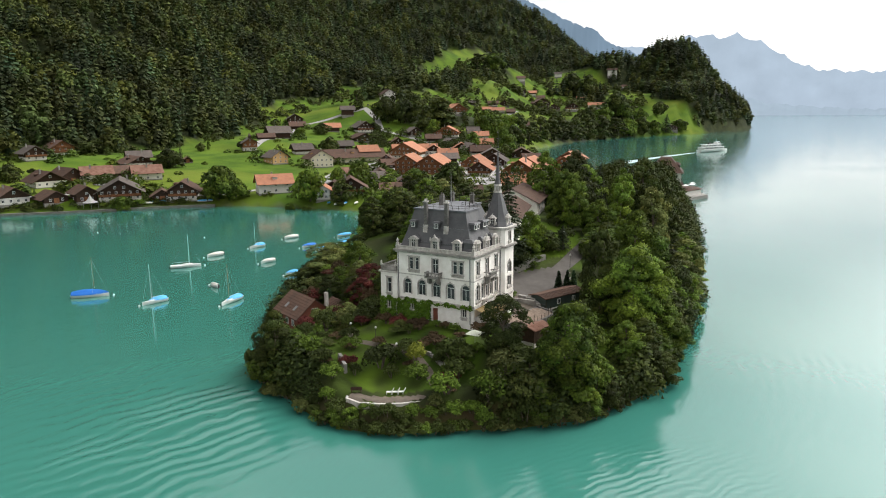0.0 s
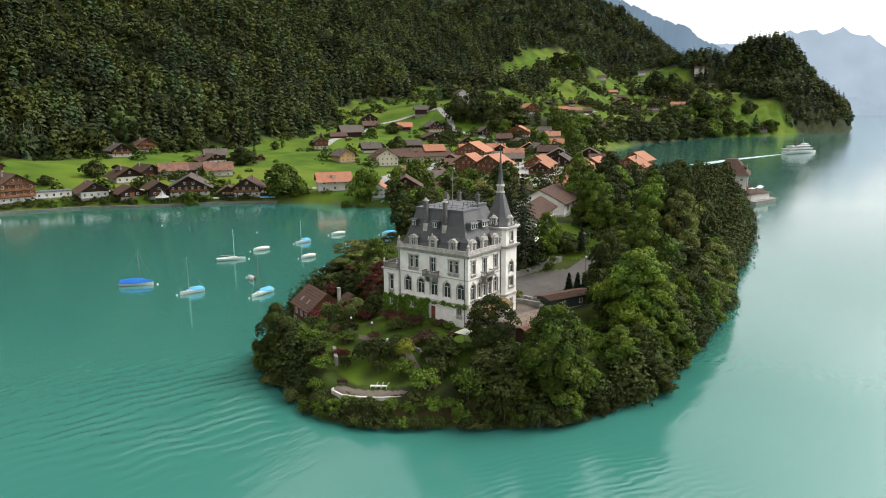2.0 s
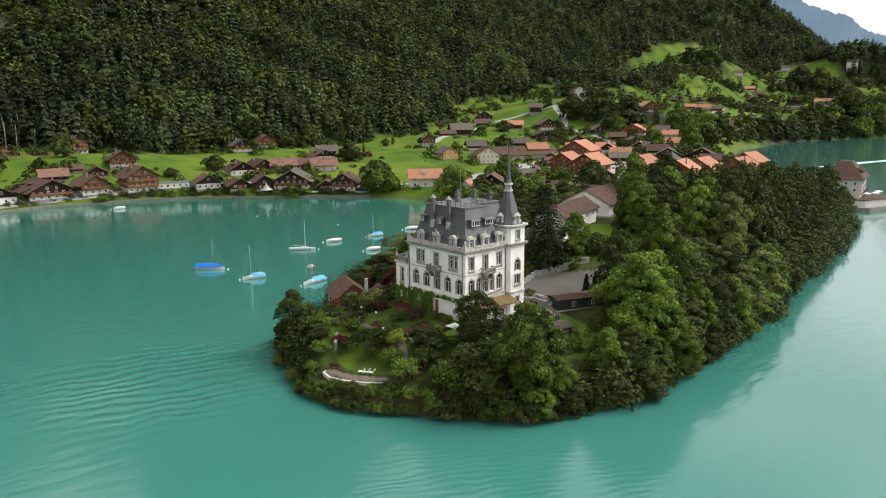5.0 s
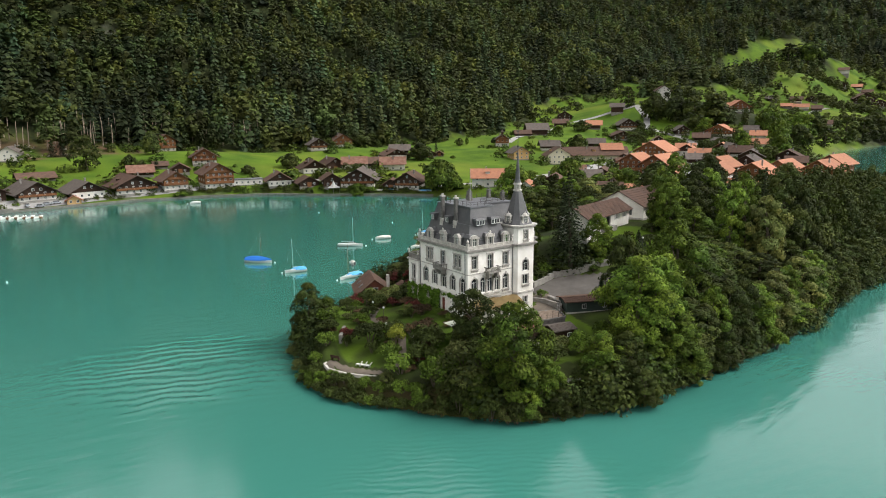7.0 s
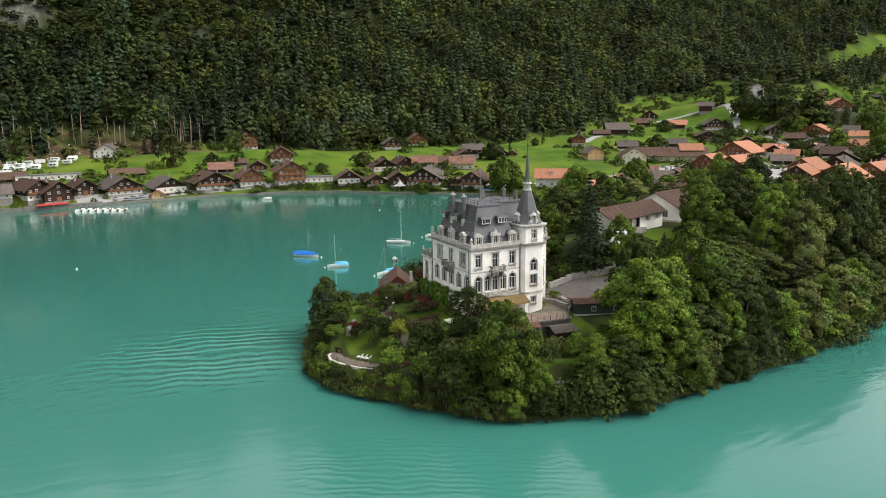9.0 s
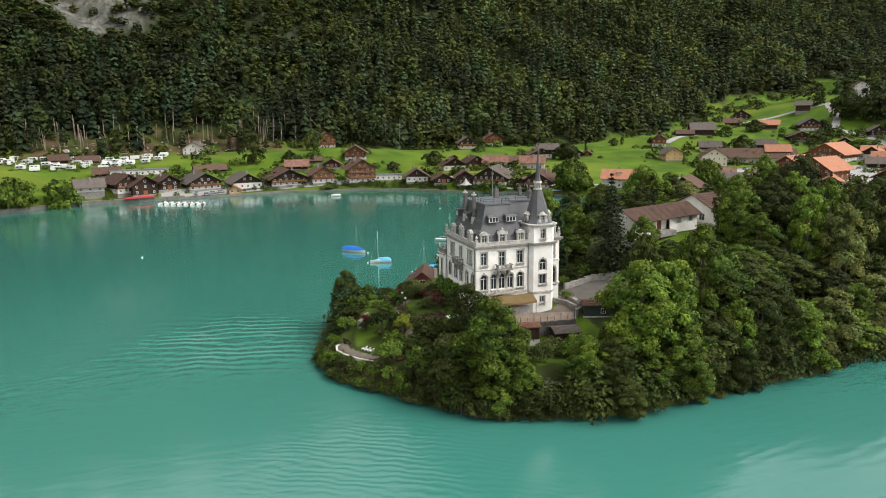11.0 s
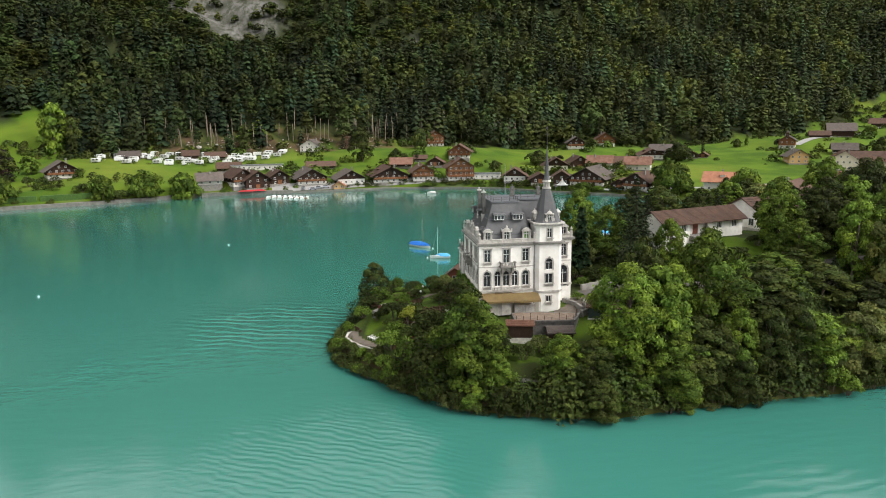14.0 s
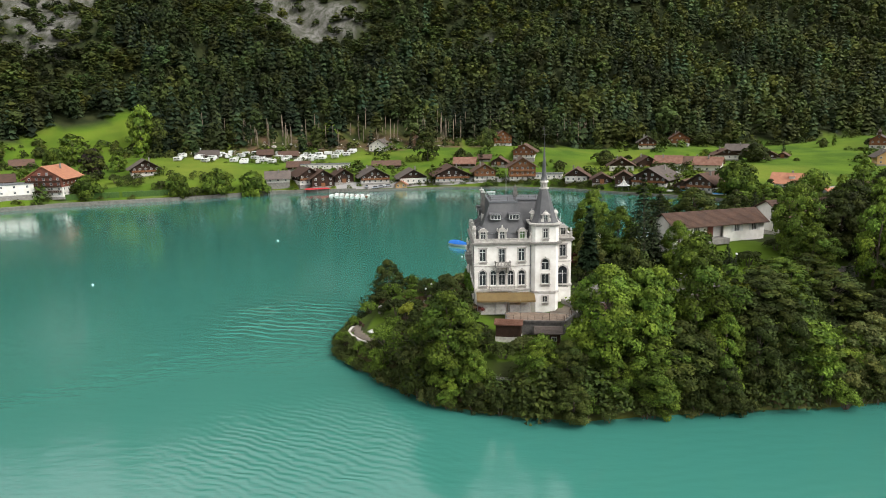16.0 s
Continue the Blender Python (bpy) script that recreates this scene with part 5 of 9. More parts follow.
M_LEAF_COPPER = leaf_material("copper_beech_leaves", (0.014, 0.009, 0.010), (0.030, 0.018, 0.020))
M_LEAF_RED = leaf_material("red_leaves", (0.060, 0.016, 0.014), (0.120, 0.030, 0.024))
M_LEAF_YELLOW = leaf_material("yellow_leaves", (0.13, 0.15, 0.018), (0.23, 0.25, 0.03))
M_LEAF_OLIVE = leaf_material("olive_leaves", (0.060, 0.078, 0.020), (0.115, 0.125, 0.036))
M_LEAF_BROWN = leaf_material("brown_leaves", (0.050, 0.034, 0.018), (0.095, 0.060, 0.030))
M_CYPRESS = leaf_material("cypress_leaves", (0.016, 0.034, 0.014), (0.030, 0.055, 0.020), 0.1)
KINDS = {
    "maple": [broadleaf_template(s, 72, 190, 0.185, M_LEAF) for s in (1, 2, 3)],
    "dark": [broadleaf_template(s, 68, 170, 0.185, M_LEAF_DARK) for s in (4, 5, 6)],
    "olive": [broadleaf_template(s, 54, 130, 0.2, M_LEAF_OLIVE) for s in (7, 8)],
    "red": [broadleaf_template(9, 44, 120, 0.22, M_LEAF_RED)],
    "copper": [broadleaf_template(10, 44, 120, 0.22, M_LEAF_COPPER)],
    "spruce": [spruce_template(s, 26, 7, 0.27, M_NEEDLE) for s in (1, 2)],
    "cypress": [spruce_template(5, 22, 2, 0.4, M_CYPRESS, 6.0, 0.75)],
    "shrub": [shrub_template(s, 20, 62, 0.13, M_LEAF) for s in (1, 2)],
    "dark_shrub": [shrub_template(s, 20, 62, 0.13, M_LEAF_DARK) for s in (3, 4)],
    "brown_shrub": [shrub_template(5, 20, 60, 0.13, M_LEAF_BROWN)],
    "red_shrub": [shrub_template(6, 20, 60, 0.13, M_LEAF_RED)],
    "yellow": [shrub_template(7, 22, 60, 0.13, M_LEAF_YELLOW, 3.4, 1.3)],
    "olive_shrub": [shrub_template(8, 20, 60, 0.13, M_LEAF_OLIVE)],
    "wood_bright": [broadleaf_template(s, 52, 125, 0.235, M_LEAF) for s in (21, 22, 23)],
    "wood_dark": [broadleaf_template(s, 52, 120, 0.235, M_LEAF_DARK) for s in (24, 25, 26)],
    "wood_olive": [broadleaf_template(27, 50, 120, 0.235, M_LEAF_OLIVE)],
    "far_tree": [broadleaf_template(s, 26, 66, 0.46, M_LEAF) for s in (11, 12, 13)],
    "far_dark": [broadleaf_template(s, 26, 66, 0.46, M_LEAF_DARK) for s in (14, 15)],
    "far_tree_wide": [broadleaf_template(s, 30, 80, 0.42, M_LEAF, 0.12, 7.0, 5.0) for s in (31, 32)],
    "far_dark_wide": [broadleaf_template(s, 30, 80, 0.42, M_LEAF_DARK, 0.12, 7.0, 5.0) for s in (33, 34)],
    "far_spruce": [spruce_template(8, 16, 4, 0.5, M_NEEDLE)],
    "far_shrub": [shrub_template(12, 14, 30, 0.24, M_LEAF), shrub_template(13, 14, 30, 0.24, M_LEAF_DARK)],
}
WORDS = {
    "maple": ("tree", "broad-leaved tree with a full bright green crown"), "dark": ("tree", "broad-leaved tree with a dense dark green crown"),
    "olive": ("tree", "broad-leaved tree with a loose olive green crown"), "red": ("tree", "small maple tree with dark red leaves"),
    "spruce": ("spruce", "tall dark green spruce with drooping boughs"), "cypress": ("cypress", "slim dark green columnar cypress in the garden"),
    "shrub": ("shrub", "rounded fresh green garden shrub"), "dark_shrub": ("shrub", "dense dark green garden shrub"), "brown_shrub": ("shrub", "brownish shrub in the castle garden"),
    "red_shrub": ("shrub", "dark red leaved garden shrub"), "yellow": ("shrub", "slender yellow-green leaved garden shrub"), "olive_shrub": ("shrub", "loose olive green shrub"),
    "wood_bright": ("tree", "bright green broad-leaved tree of the lakeside wood"), "wood_dark": ("tree", "dark green broad-leaved tree of the lakeside wood"),
    "wood_olive": ("tree", "olive green broad-leaved tree of the lakeside wood"),
    "copper": ("tree", "tall copper beech with blackish purple leaves"), "far_tree": ("tree", "broad-leaved green tree among village houses"), "far_dark": ("tree", "dark green tree among village houses"),
    "far_spruce": ("spruce", "dark spruce standing among village houses"), "far_shrub": ("shrub", "green garden bush between village houses"),
}
tree_rng = random.Random(5)


def plant(kind, x, y, h, r, group="", z=None):
    """A tree or shrub of the given height and crown radius on the ground."""
    trunk, crown, h0, r0 = tree_rng.choice(KINDS[kind + "_wide" if kind in ("far_tree", "far_dark") and h < 1.95 * r else kind])
    name, label = WORDS[kind]
    ob = new(name)
    base = ground_z(x, y) if z is None else z
    ob.matrix_world = pose(x, y, base - 0.05, tree_rng.uniform(-3, 3), tree_rng.uniform(-3, 3), tree_rng.uniform(0, 360)) @ Matrix.Diagonal((r / r0, r / r0, h / h0, 1))
    tagged(ob, label, "tree" if name in ("tree", "spruce", "cypress") else "shrub", group)
    for n, d in (("stem" if name == "shrub" else "trunk", trunk), ("crown", crown)):
        p = new(n, d)
        p.parent = ob
    return ob


# single trees round the castle: kind, x, y, height, crown radius
for k, x, y, h, r in [("maple", 17.6, -20.5, 14.8, 5.8), ("maple", -5.2, -17.8, 13.6, 5.0), ("maple", 7.8, -22.5, 7.2, 3.2), ("dark", -4.6, -7.2, 9.6, 3.7),
                      ("dark", -16.3, 27.5, 10.0, 3.6), ("maple", 32, -17.5, 17.0, 5.8), ("maple", 25, -19.5, 15.0, 4.6), ("spruce", 31.8, 8.0, 19.0, 4.8),
                      ("dark", 11.5, -24.0, 7.5, 3.2), ("dark", -0.5, -14.0, 4.6, 2.6), ("spruce", 36, 14, 13.0, 3.4)]:
    plant(k, x, y, h, r, "trees round the castle")
for k, x, y, h, r in [("dark", 41.5, 3.5, 4.6, 2.6), ("spruce", 34.0, 10, 9.5, 2.6), ("spruce", 39.5, 5.8, 5, 1.8), ("spruce", 44.5, 1.5, 5.5, 2.2), ("olive", 24, 17, 9, 3.4),
                      ("maple", 57.6, 4, 13, 4.2), ("maple", 37.4, 6, 9.5, 3.0), ("cypress", 22.8, 14.2, 13.5, 1.6), ("maple", 25.5, 24, 15.5, 4.6), ("dark", 66, 5.5, 12, 4.4), ("dark", 73, 7, 12.5, 4.4), ("maple", 57.5, -2, 9, 3.8), ("maple", 30, 20, 11, 4.0), ("red", 14, 31, 6.5, 3.2), ("dark", 9.5, 31, 6.0, 3.0), ("cypress", 11, 38.5, 4.6, 0.7), ("olive", 2, 27, 3.6, 2.2),
                      ("olive", -3.5, 24, 3.4, 2.0), ("maple", 20, 26, 10, 4), ("dark", 8, 22, 7.5, 3.2), ("red", 12, 24.5, 5, 2.2)]:
    plant(k, x, y, h, r, "garden trees")
for k, x, y, h, r in [("dark_shrub", -14.2, 8.4, 4.2, 3.0), ("dark_shrub", -10.5, 5.8, 3.2, 2.4), ("yellow", -12.0, 3.6, 4.4, 1.5), ("shrub", -14.0, 2.2, 3.0, 2.2), ("dark_shrub", -9.2, -1.6, 4.6, 3.2),
                      ("dark_shrub", -11.8, -3.6, 4.0, 2.6), ("brown_shrub", -4.0, 8.0, 2.2, 2.0), ("brown_shrub", -6.6, 3.4, 2.0, 2.2), ("olive_shrub", -8, -9.5, 4.5, 3.0), ("shrub", -13, -9, 4.6, 3.0),
                      ("shrub", -15.5, -3.6, 3.6, 2.6), ("dark_shrub", -6.5, -12, 4.4, 2.8), ("olive_shrub", -10, -13.0, 4.0, 2.6), ("shrub", -2, -20.5, 4.6, 2.6), ("red_shrub", -3.0, 12.5, 1.8, 1.6)]:
    plant(k, x, y, h, r, "garden shrubs")
for k, x, y, h, r in [("dark_shrub", -8.5, 18.5, 2.4, 1.9), ("shrub", -12, 16.5, 2.0, 1.6), ("brown_shrub", -9.5, 12.0, 1.6, 1.3), ("olive_shrub", -1.5, 29, 2.0, 1.8), ("dark_shrub", -8.5, 28, 2.6, 2.0),
                      ("shrub", -12, 30, 3.4, 2.2), ("shrub", -15.5, 21.5, 3.4, 2.4), ("dark_shrub", -17.5, 17, 3.2, 2.2), ("shrub", -19.5, 13.5, 2.6, 2.0), ("brown_shrub", -2.2, 15.8, 2.2, 1.8),
                      ("shrub", -1.6, 2.6, 1.6, 1.2), ("brown_shrub", -1.5, 4.4, 1.3, 1.1), ("shrub", -1.8, 5.9, 1.3, 1.0), ("olive_shrub", 4.5, 20.5, 3.2, 2.4), ("dark_shrub", 2.5, 22, 4, 2.6)]:
    plant(k, x, y, h, r, "garden shrubs")
for k, x, y, h, r in [("cypress", 28.6, -5.2, 4.0, 0.6), ("cypress", 29.4, -6.4, 4.2, 0.6), ("cypress", 28.0, -3.9, 3.6, 0.6), ("shrub", 18.2, 1.6, 1.6, 1.3), ("olive_shrub", 6.5, -14.5, 3.2, 2.4),
                      ("shrub", 9.0, -17.0, 3.6, 2.6), ("dark_shrub", 3.0, -17.5, 3.0, 2.2), ("shrub", 16.5, -15, 3.0, 2.2), ("olive_shrub", 21, -22.5, 4.0, 2.6), ("shrub", 36, 4.0, 2.0, 1.6),
                      ("dark_shrub", 33.5, 6.0, 3.4, 2.2), ("dark_shrub", 48.5, 2.4, 3.4, 2.4), ("dark_shrub", 55.5, 7.5, 2.4, 2.0), ("yellow", 40, -12.5, 7, 2.6), ("dark_shrub", 28, 13.5, 3.0, 2.2), ("dark_shrub", 24, 11.5, 3.0, 2.4), ("shrub", 31.5, 10.5, 2.6, 2.2), ("dark_shrub", 36.5, 7.5, 3.2, 2.4), ("dark_shrub", 21.5, 14.5, 3.4, 2.4), ("shrub", 34, 3.6, 1.4, 1.4)]:
    plant(k, x, y, h, r, "garden shrubs")

# low planting between the paths of the castle garden
rng = random.Random(17)
for k in range(64):
    x, y = rng.uniform(-20, 1), rng.uniform(-4, 27)
    path = min(math.hypot(x - a, y - b) for a, b in ((-14.6, -1.5), (-12.2, 1.2), (-10.4, 4.2), (-9.2, 8), (-9.6, 12), (-9.0, 17), (-5.5, 21.5), (-1.5, 26)))
    if path < 1.6 or (x > -2.2 and 0 < y < 18) or (x < -15.5 and -2 < y < 10) or (-8.5 < x < -3 and 13 < y < 19):
        continue
    plant(rng.choice(["shrub", "dark_shrub", "brown_shrub", "olive_shrub", "dark_shrub", "red_shrub"]), x, y, rng.uniform(0.9, 2.3), rng.uniform(0.8, 1.7), "garden shrubs")
for x, y, h in ((46, -2.9, 2.2), (49, -3.2, 2.6), (52.5, -3.6, 2.8), (45.5, 2.9, 2.0), (24.5, 9.4, 2.2), (29.5, 8.4, 2.4), (34.5, 6.4, 2.6), (21.6, 8.6, 2.0), (27, 10.4, 2.8), (40.5, 4.4, 2.4)):
    plant(rng.choice(["dark_shrub", "shrub"]), x, y, h, 1.9, "forecourt shrubs")

# shrubs and small trees on the bay slope
rng = random.Random(23)
for k in range(60):
    x, y = rng.uniform(-5, 26), rng.uniform(20, 50)
    inside = shore_distance(np.array([x]), np.array([y]))[0] > 2.5
    if not inside or math.hypot(x - 3.2, y - 38.6) < 8 or math.hypot(x - 8.6, y - 34.4) < 5 or (x < 3 and y > 33) or (x < 9 and y > 42):
        continue
    plant(rng.choice(["red_shrub", "brown_shrub", "olive_shrub", "dark_shrub", "shrub", "dark_shrub"]), x, y, rng.uniform(2.2, 4.4), rng.uniform(1.7, 2.9), "shrubs on the bay slope")
for k, x, y, h, r in (("red", 7.5, 27.5, 5.6, 2.9), ("olive", 16, 34, 7.0, 3.2), ("maple", 21, 38, 9.5, 3.6), ("dark", 13.5, 40.5, 6.0, 2.8), ("olive_shrub", 0.0, 32.0, 3.2, 2.2), ("olive_shrub", 2.8, 30.6, 3.4, 2.3)):
    plant(k, x, y, h, r, "trees on the bay slope")

# bushes that hang over the shore, in two rows
rng = random.Random(11)
undergrowth = []
pts = SHORE_ISLAND[3:24]
for (ax, ay), (bx, by) in zip(pts, pts[1:]):
    length = math.hypot(bx - ax, by - ay)
    nx, ny = (by - ay) / length, -(bx - ax) / length
    if shore_distance(np.array([(ax + bx) / 2 + nx]), np.array([(ay + by) / 2 + ny]))[0] < 0:
        nx, ny = -nx, -ny
    for row, spacing in ((0, 1.25), (1, 1.7), (2, 2.2)):
        n = max(1, int(length / spacing))
        for k in range(n):
            u = (k + rng.uniform(0.2, 0.8)) / n
            inward = (rng.uniform(-1.1, 0.3), rng.uniform(0.7, 1.8), rng.uniform(2.2, 3.8))[row]
            x, y = ax + (bx - ax) * u + nx * inward, ay + (by - ay) * u + ny * inward
            low = -27 < x < -12 and -9 < y < 14
            z = max(0.05, ground_z(x, y) - 0.2)
            if low and row == 2:
                continue
            if row == 0 and not low and rng.random() < 0.3:
                continue
            h = rng.uniform(0.8, 1.5) if math.hypot(x + 1, y - 39) < 10 else rng.uniform(1.9, 2.8) if low else rng.choice((1.6, 2.2, 2.8, 3.6, 4.6)) * rng.uniform(0.85, 1.2)
            if (row == 0 and x < 64 and y < 42) or (low and row == 1):
                plant(rng.choice(["shrub", "dark_shrub"]) if low else rng.choice(["shrub", "dark_shrub", "dark_shrub", "olive_shrub", "dark_shrub"]), x, y, h, rng.uniform(1.2, 1.8) * (1 if low else rng.uniform(0.9, 1.5)), "shore bushes", z - 0.2)
            else:
                undergrowth.append((x, y, z - 0.2, h * rng.uniform(0.9, 1.5), rng.uniform(0.75, 1.2)))

# the wood along the peninsula
rng = random.Random(21)
wood_spots, far_wood = [], []
tries = np.random.RandomState(21).uniform((22, -26), (262, 112), (9000, 2))
for (x, y), d in zip(tries.tolist(), shore_distance(tries[:, 0], tries[:, 1]).tolist()):
    if d < 1.0 or len(wood_spots) >= 300:
        continue
    near_lake = d < (20 if y < 45 else 15)
    open_court = x < 50 and -9 < y < 14
    house_plot = (33 < x < 58 and 2 < y < 22) or (57 < x < 78 and 7 < y < 30) or (36 < x < 84 and 20 < y < 30)
    road = x > 40 and abs(y - np.interp(x, [40, 56, 90, 140, 220], [0, -1, 3, 25, 55])) < 3.5
    lower = x < 48 and y > 14 and d > 6
    village = x > 120 and y > 40 + (x - 120) * 0.1
    if open_court or house_plot or lower or village or (x < 40 and -12 < y < 20) or (road and x < 90) or x > 236 and y < 45:
        continue
    space = 5.0 if near_lake else 5.8
    if any((x - a) ** 2 + (y - b) ** 2 < space ** 2 for a, b in wood_spots) or math.hypot(x - 32, y + 17.5) < 6:
        continue
    wood_spots.append((x, y))
    kind = rng.choices(["wood_bright", "wood_dark", "wood_olive", "spruce"], [2.6, 6, 1.2, 1.0])[0]
    h = rng.uniform(8, 12) if d < 6 else rng.uniform(13, 18.5)
    if y > 40:
        h *= 0.62
    if 36 < x < 62 and y < 4:
        h = min(h, rng.uniform(4.0, 6.0) if x < 56 and y > -10 else rng.uniform(6.0, 8.0))
    if 33 < x < 90 and 20 < y < 48:
        h = min(h, rng.uniform(5, 7))
    if x > 92:
        far_wood.append((x, y, ground_z(x, y) - 0.3, h * 0.78, rng.uniform(0.85, 1.25) * 13 / max(h, 9)))
    else:
        plant(kind, x, y, h, rng.uniform(3.6, 5.6) if kind != "spruce" else 3.2, "trees of the peninsula wood")

# trees that lean out over the water on the lake side
rng = random.Random(41)
for (ax, ay), (bx, by) in zip(SHORE_ISLAND[2:11], SHORE_ISLAND[3:12]):
    n = max(1, round(math.hypot(bx - ax, by - ay) / 4.4))
    for k in range(n):
        u = (k + rng.uniform(0.3, 0.7)) / n
        x, y = ax + (bx - ax) * u, ay + (by - ay) * u + rng.uniform(1.4, 3.4)
        h = rng.uniform(7.5, 13)
        if x > 92:
            far_wood.append((x, y, max(0, ground_z(x, y) - 0.5), h * 0.8, rng.uniform(0.9, 1.3) * 11 / h))
        elif x < 20:
            continue
        else:
            kind = rng.choice(["wood_bright", "wood_dark", "wood_dark", "wood_bright", "wood_olive"]) if x > 45 else rng.choice(["maple", "dark"])
            plant(kind, x, y, h, rng.uniform(3.2, 4.4), "trees leaning over the shore", max(0.1, ground_z(x, y) - 0.8))
for x, y, h, r in ((23.5, -23.0, 9.0, 3.6), (9.0, -23.6, 5.5, 2.8), (-1.5, -20.6, 6.5, 2.6), (-9.5, -15.4, 5.0, 2.6), (18.5, -24.4, 6.0, 3.0),
                   (11.6, -27.6, 5.6, 2.6), (-5.2, -20.8, 4.8, 2.3), (24.0, -26.0, 6.6, 2.8), (33.0, -25.4, 8.0, 3.1), (-1.2, -23.0, 4.2, 2.1)):
    plant(rng.choice(["maple", "dark"]), x, y, h, r, "trees leaning over the shore", max(0.1, ground_z(x, y) - 0.8))

# low undergrowth below the wood
rng = random.Random(31)
for k in range(170):
    x = rng.uniform(24, 200)
    y = float(np.interp(x, [24, 36, 50, 69, 101, 138, 199], [-22, -21, -21.5, -18.5, -12, -6, 7])) + rng.uniform(0, 9)
    undergrowth.append((x, y, ground_z(x, y) - 0.2, rng.uniform(3, 6.5), rng.uniform(0.6, 0.9)))


def scatter_list(name, mat, templates, rows, seed, label):
    rows = np.array(rows)
    r = np.random.RandomState(seed)
    tone, warm = r.uniform(0.6, 1.4, (len(rows), 1)), r.uniform(-0.1, 0.2, (len(rows), 1))
    scatter(name, mat, templates, rows[:, :3], rows[:, 3], rows[:, 4], np.concatenate([tone * (1 + warm), tone, tone * (1 - warm)], 1), label)


M_UNDER = leaf_material("undergrowth_leaves", (0.014, 0.022, 0.005), (0.046, 0.064, 0.012), 0.05)
scatter_list("undergrowth", M_UNDER, [bush_mound(s, 400, 0.052) for s in (1, 2, 3)], undergrowth, 2, "dense green undergrowth along the wooded shore")
scatter_list("lakeside_wood", M_WOOD_LEAF, [far_crown(s, 30, 38, 0.029) for s in (51, 52, 53, 54)], far_wood, 3, "dense broad-leaved wood on the narrow peninsula")
# ---- what stands on the peninsula ----
def slab_on_ground(name, outline, mat, label, lift=0.06, thick=0.5, category="pavement", step=1.0):
    """A paved area that follows the ground."""
    xs, ys = [p[0] for p in outline], [p[1] for p in outline]
    gx, gy = np.meshgrid(np.arange(min(xs), max(xs) + step, step), np.arange(min(ys), max(ys) + step, step), indexing="ij")
    inside = in_outline(gx, gy, outline)
    z = height(gx.ravel(), gy.ravel()).reshape(gx.shape) + lift
    n, m = gx.shape
    verts = np.column_stack([gx.ravel(), gy.ravel(), z.ravel()])
    faces = [(i * m + j, (i + 1) * m + j, (i + 1) * m + j + 1, i * m + j + 1) for i in range(n - 1) for j in range(m - 1)
             if inside[i, j] or inside[i + 1, j] or inside[i, j + 1] or inside[i + 1, j + 1]]
    ob = mesh_object(name, verts, faces, mat, smooth=True)
    return tagged(ob, label, category, kind="structure")


def ribbon(name, pts, width, mat, label, lift=0.07, step=1.5, category="path"):
    """A path or road of even width that follows the ground."""
    line = []
    for (ax, ay), (bx, by) in zip(pts, pts[1:]):
        n = max(1, int(math.hypot(bx - ax, by - ay) / step))
        line += [(ax + (bx - ax) * k / n, ay + (by - ay) * k / n) for k in range(n)]
    line.append(pts[-1])
    verts, faces = [], []
    for i, (x, y) in enumerate(line):
        px, py = line[max(0, i - 2)]
        qx, qy = line[min(len(line) - 1, i + 2)]
        s = math.hypot(qx - px, qy - py) or 1
        nx, ny = -(qy - py) / s * width / 2, (qx - px) / s * width / 2
        for k in (-1, -0.4, 0.4, 1):
            a, b = x + nx * k, y + ny * k
            verts.append((a, b))
        if i:
            b = 4 * i
            faces += [(b - 4 + k, b - 3 + k, b + 1 + k, b + k) for k in range(3)]
    flat = np.array(verts)
    verts = np.column_stack([flat, np.maximum(height(flat[:, 0], flat[:, 1]), 0.2) + lift])
    return tagged(mesh_object(name, verts, faces, mat, smooth=True), label, category, kind="structure")


def stone_wall(name, pts, tall, thick, mat, label, down=1.2, cap=0.0, level=None):
    """A garden wall along a line, its foot in the ground."""
    bm = bmesh.new()
    for (ax, ay), (bx, by) in zip(pts, pts[1:]):
        s = math.hypot(bx - ax, by - ay)
        n = max(1, int(s / 1.5))
        for k in range(n):
            u0, u1 = k / n, (k + 1) / n
            x0, y0, x1, y1 = ax + (bx - ax) * u0, ay + (by - ay) * u0, ax + (bx - ax) * u1, ay + (by - ay) * u1
            z = max(ground_z(x0, y0), ground_z(x1, y1)) if level is None else level
            m = Matrix.Translation((x0, y0, z)) @ Matrix.Rotation(math.atan2(y1 - y0, x1 - x0), 4, "Z")
            box(bm, 0, s / n + 0.02, -thick / 2, thick / 2, -down, tall, m)
            if cap:
                box(bm, -0.02, s / n + 0.04, -thick / 2 - 0.06, thick / 2 + 0.06, tall, tall + cap, m)
    ob = part(name, bm, mat, None)
    return tagged(ob, label, "wall", kind="structure")


slab_on_ground("courtyard", [(17.5, 2.0), (20.2, 5.6), (27, 7.2), (31.5, 4.2), (34.5, 1.0), (35, -2.8), (31, -4.6), (22, -3.4)], M_ASPHALT, "worn grey asphalt forecourt of the castle")
ribbon("driveway", [(33.5, -1.0), (40, -1.2), (48, -1.4), (56, -1.6), (72, 0.5), (92, 4), (120, 16), (150, 28)], 3.2, M_ASPHALT, "narrow asphalt driveway through the wood")
slab_on_ground("terrace_gravel", [(-22.2, 8.6), (-22.6, 6.2), (-21.6, 3.6), (-20.0, 1.0), (-17.4, -1.4), (-17.2, -1.0), (-19.4, 2.6), (-20.8, 5.6), (-21.2, 8.6)], M_GRAVEL, "gravel seating terrace above the lake", step=0.5)
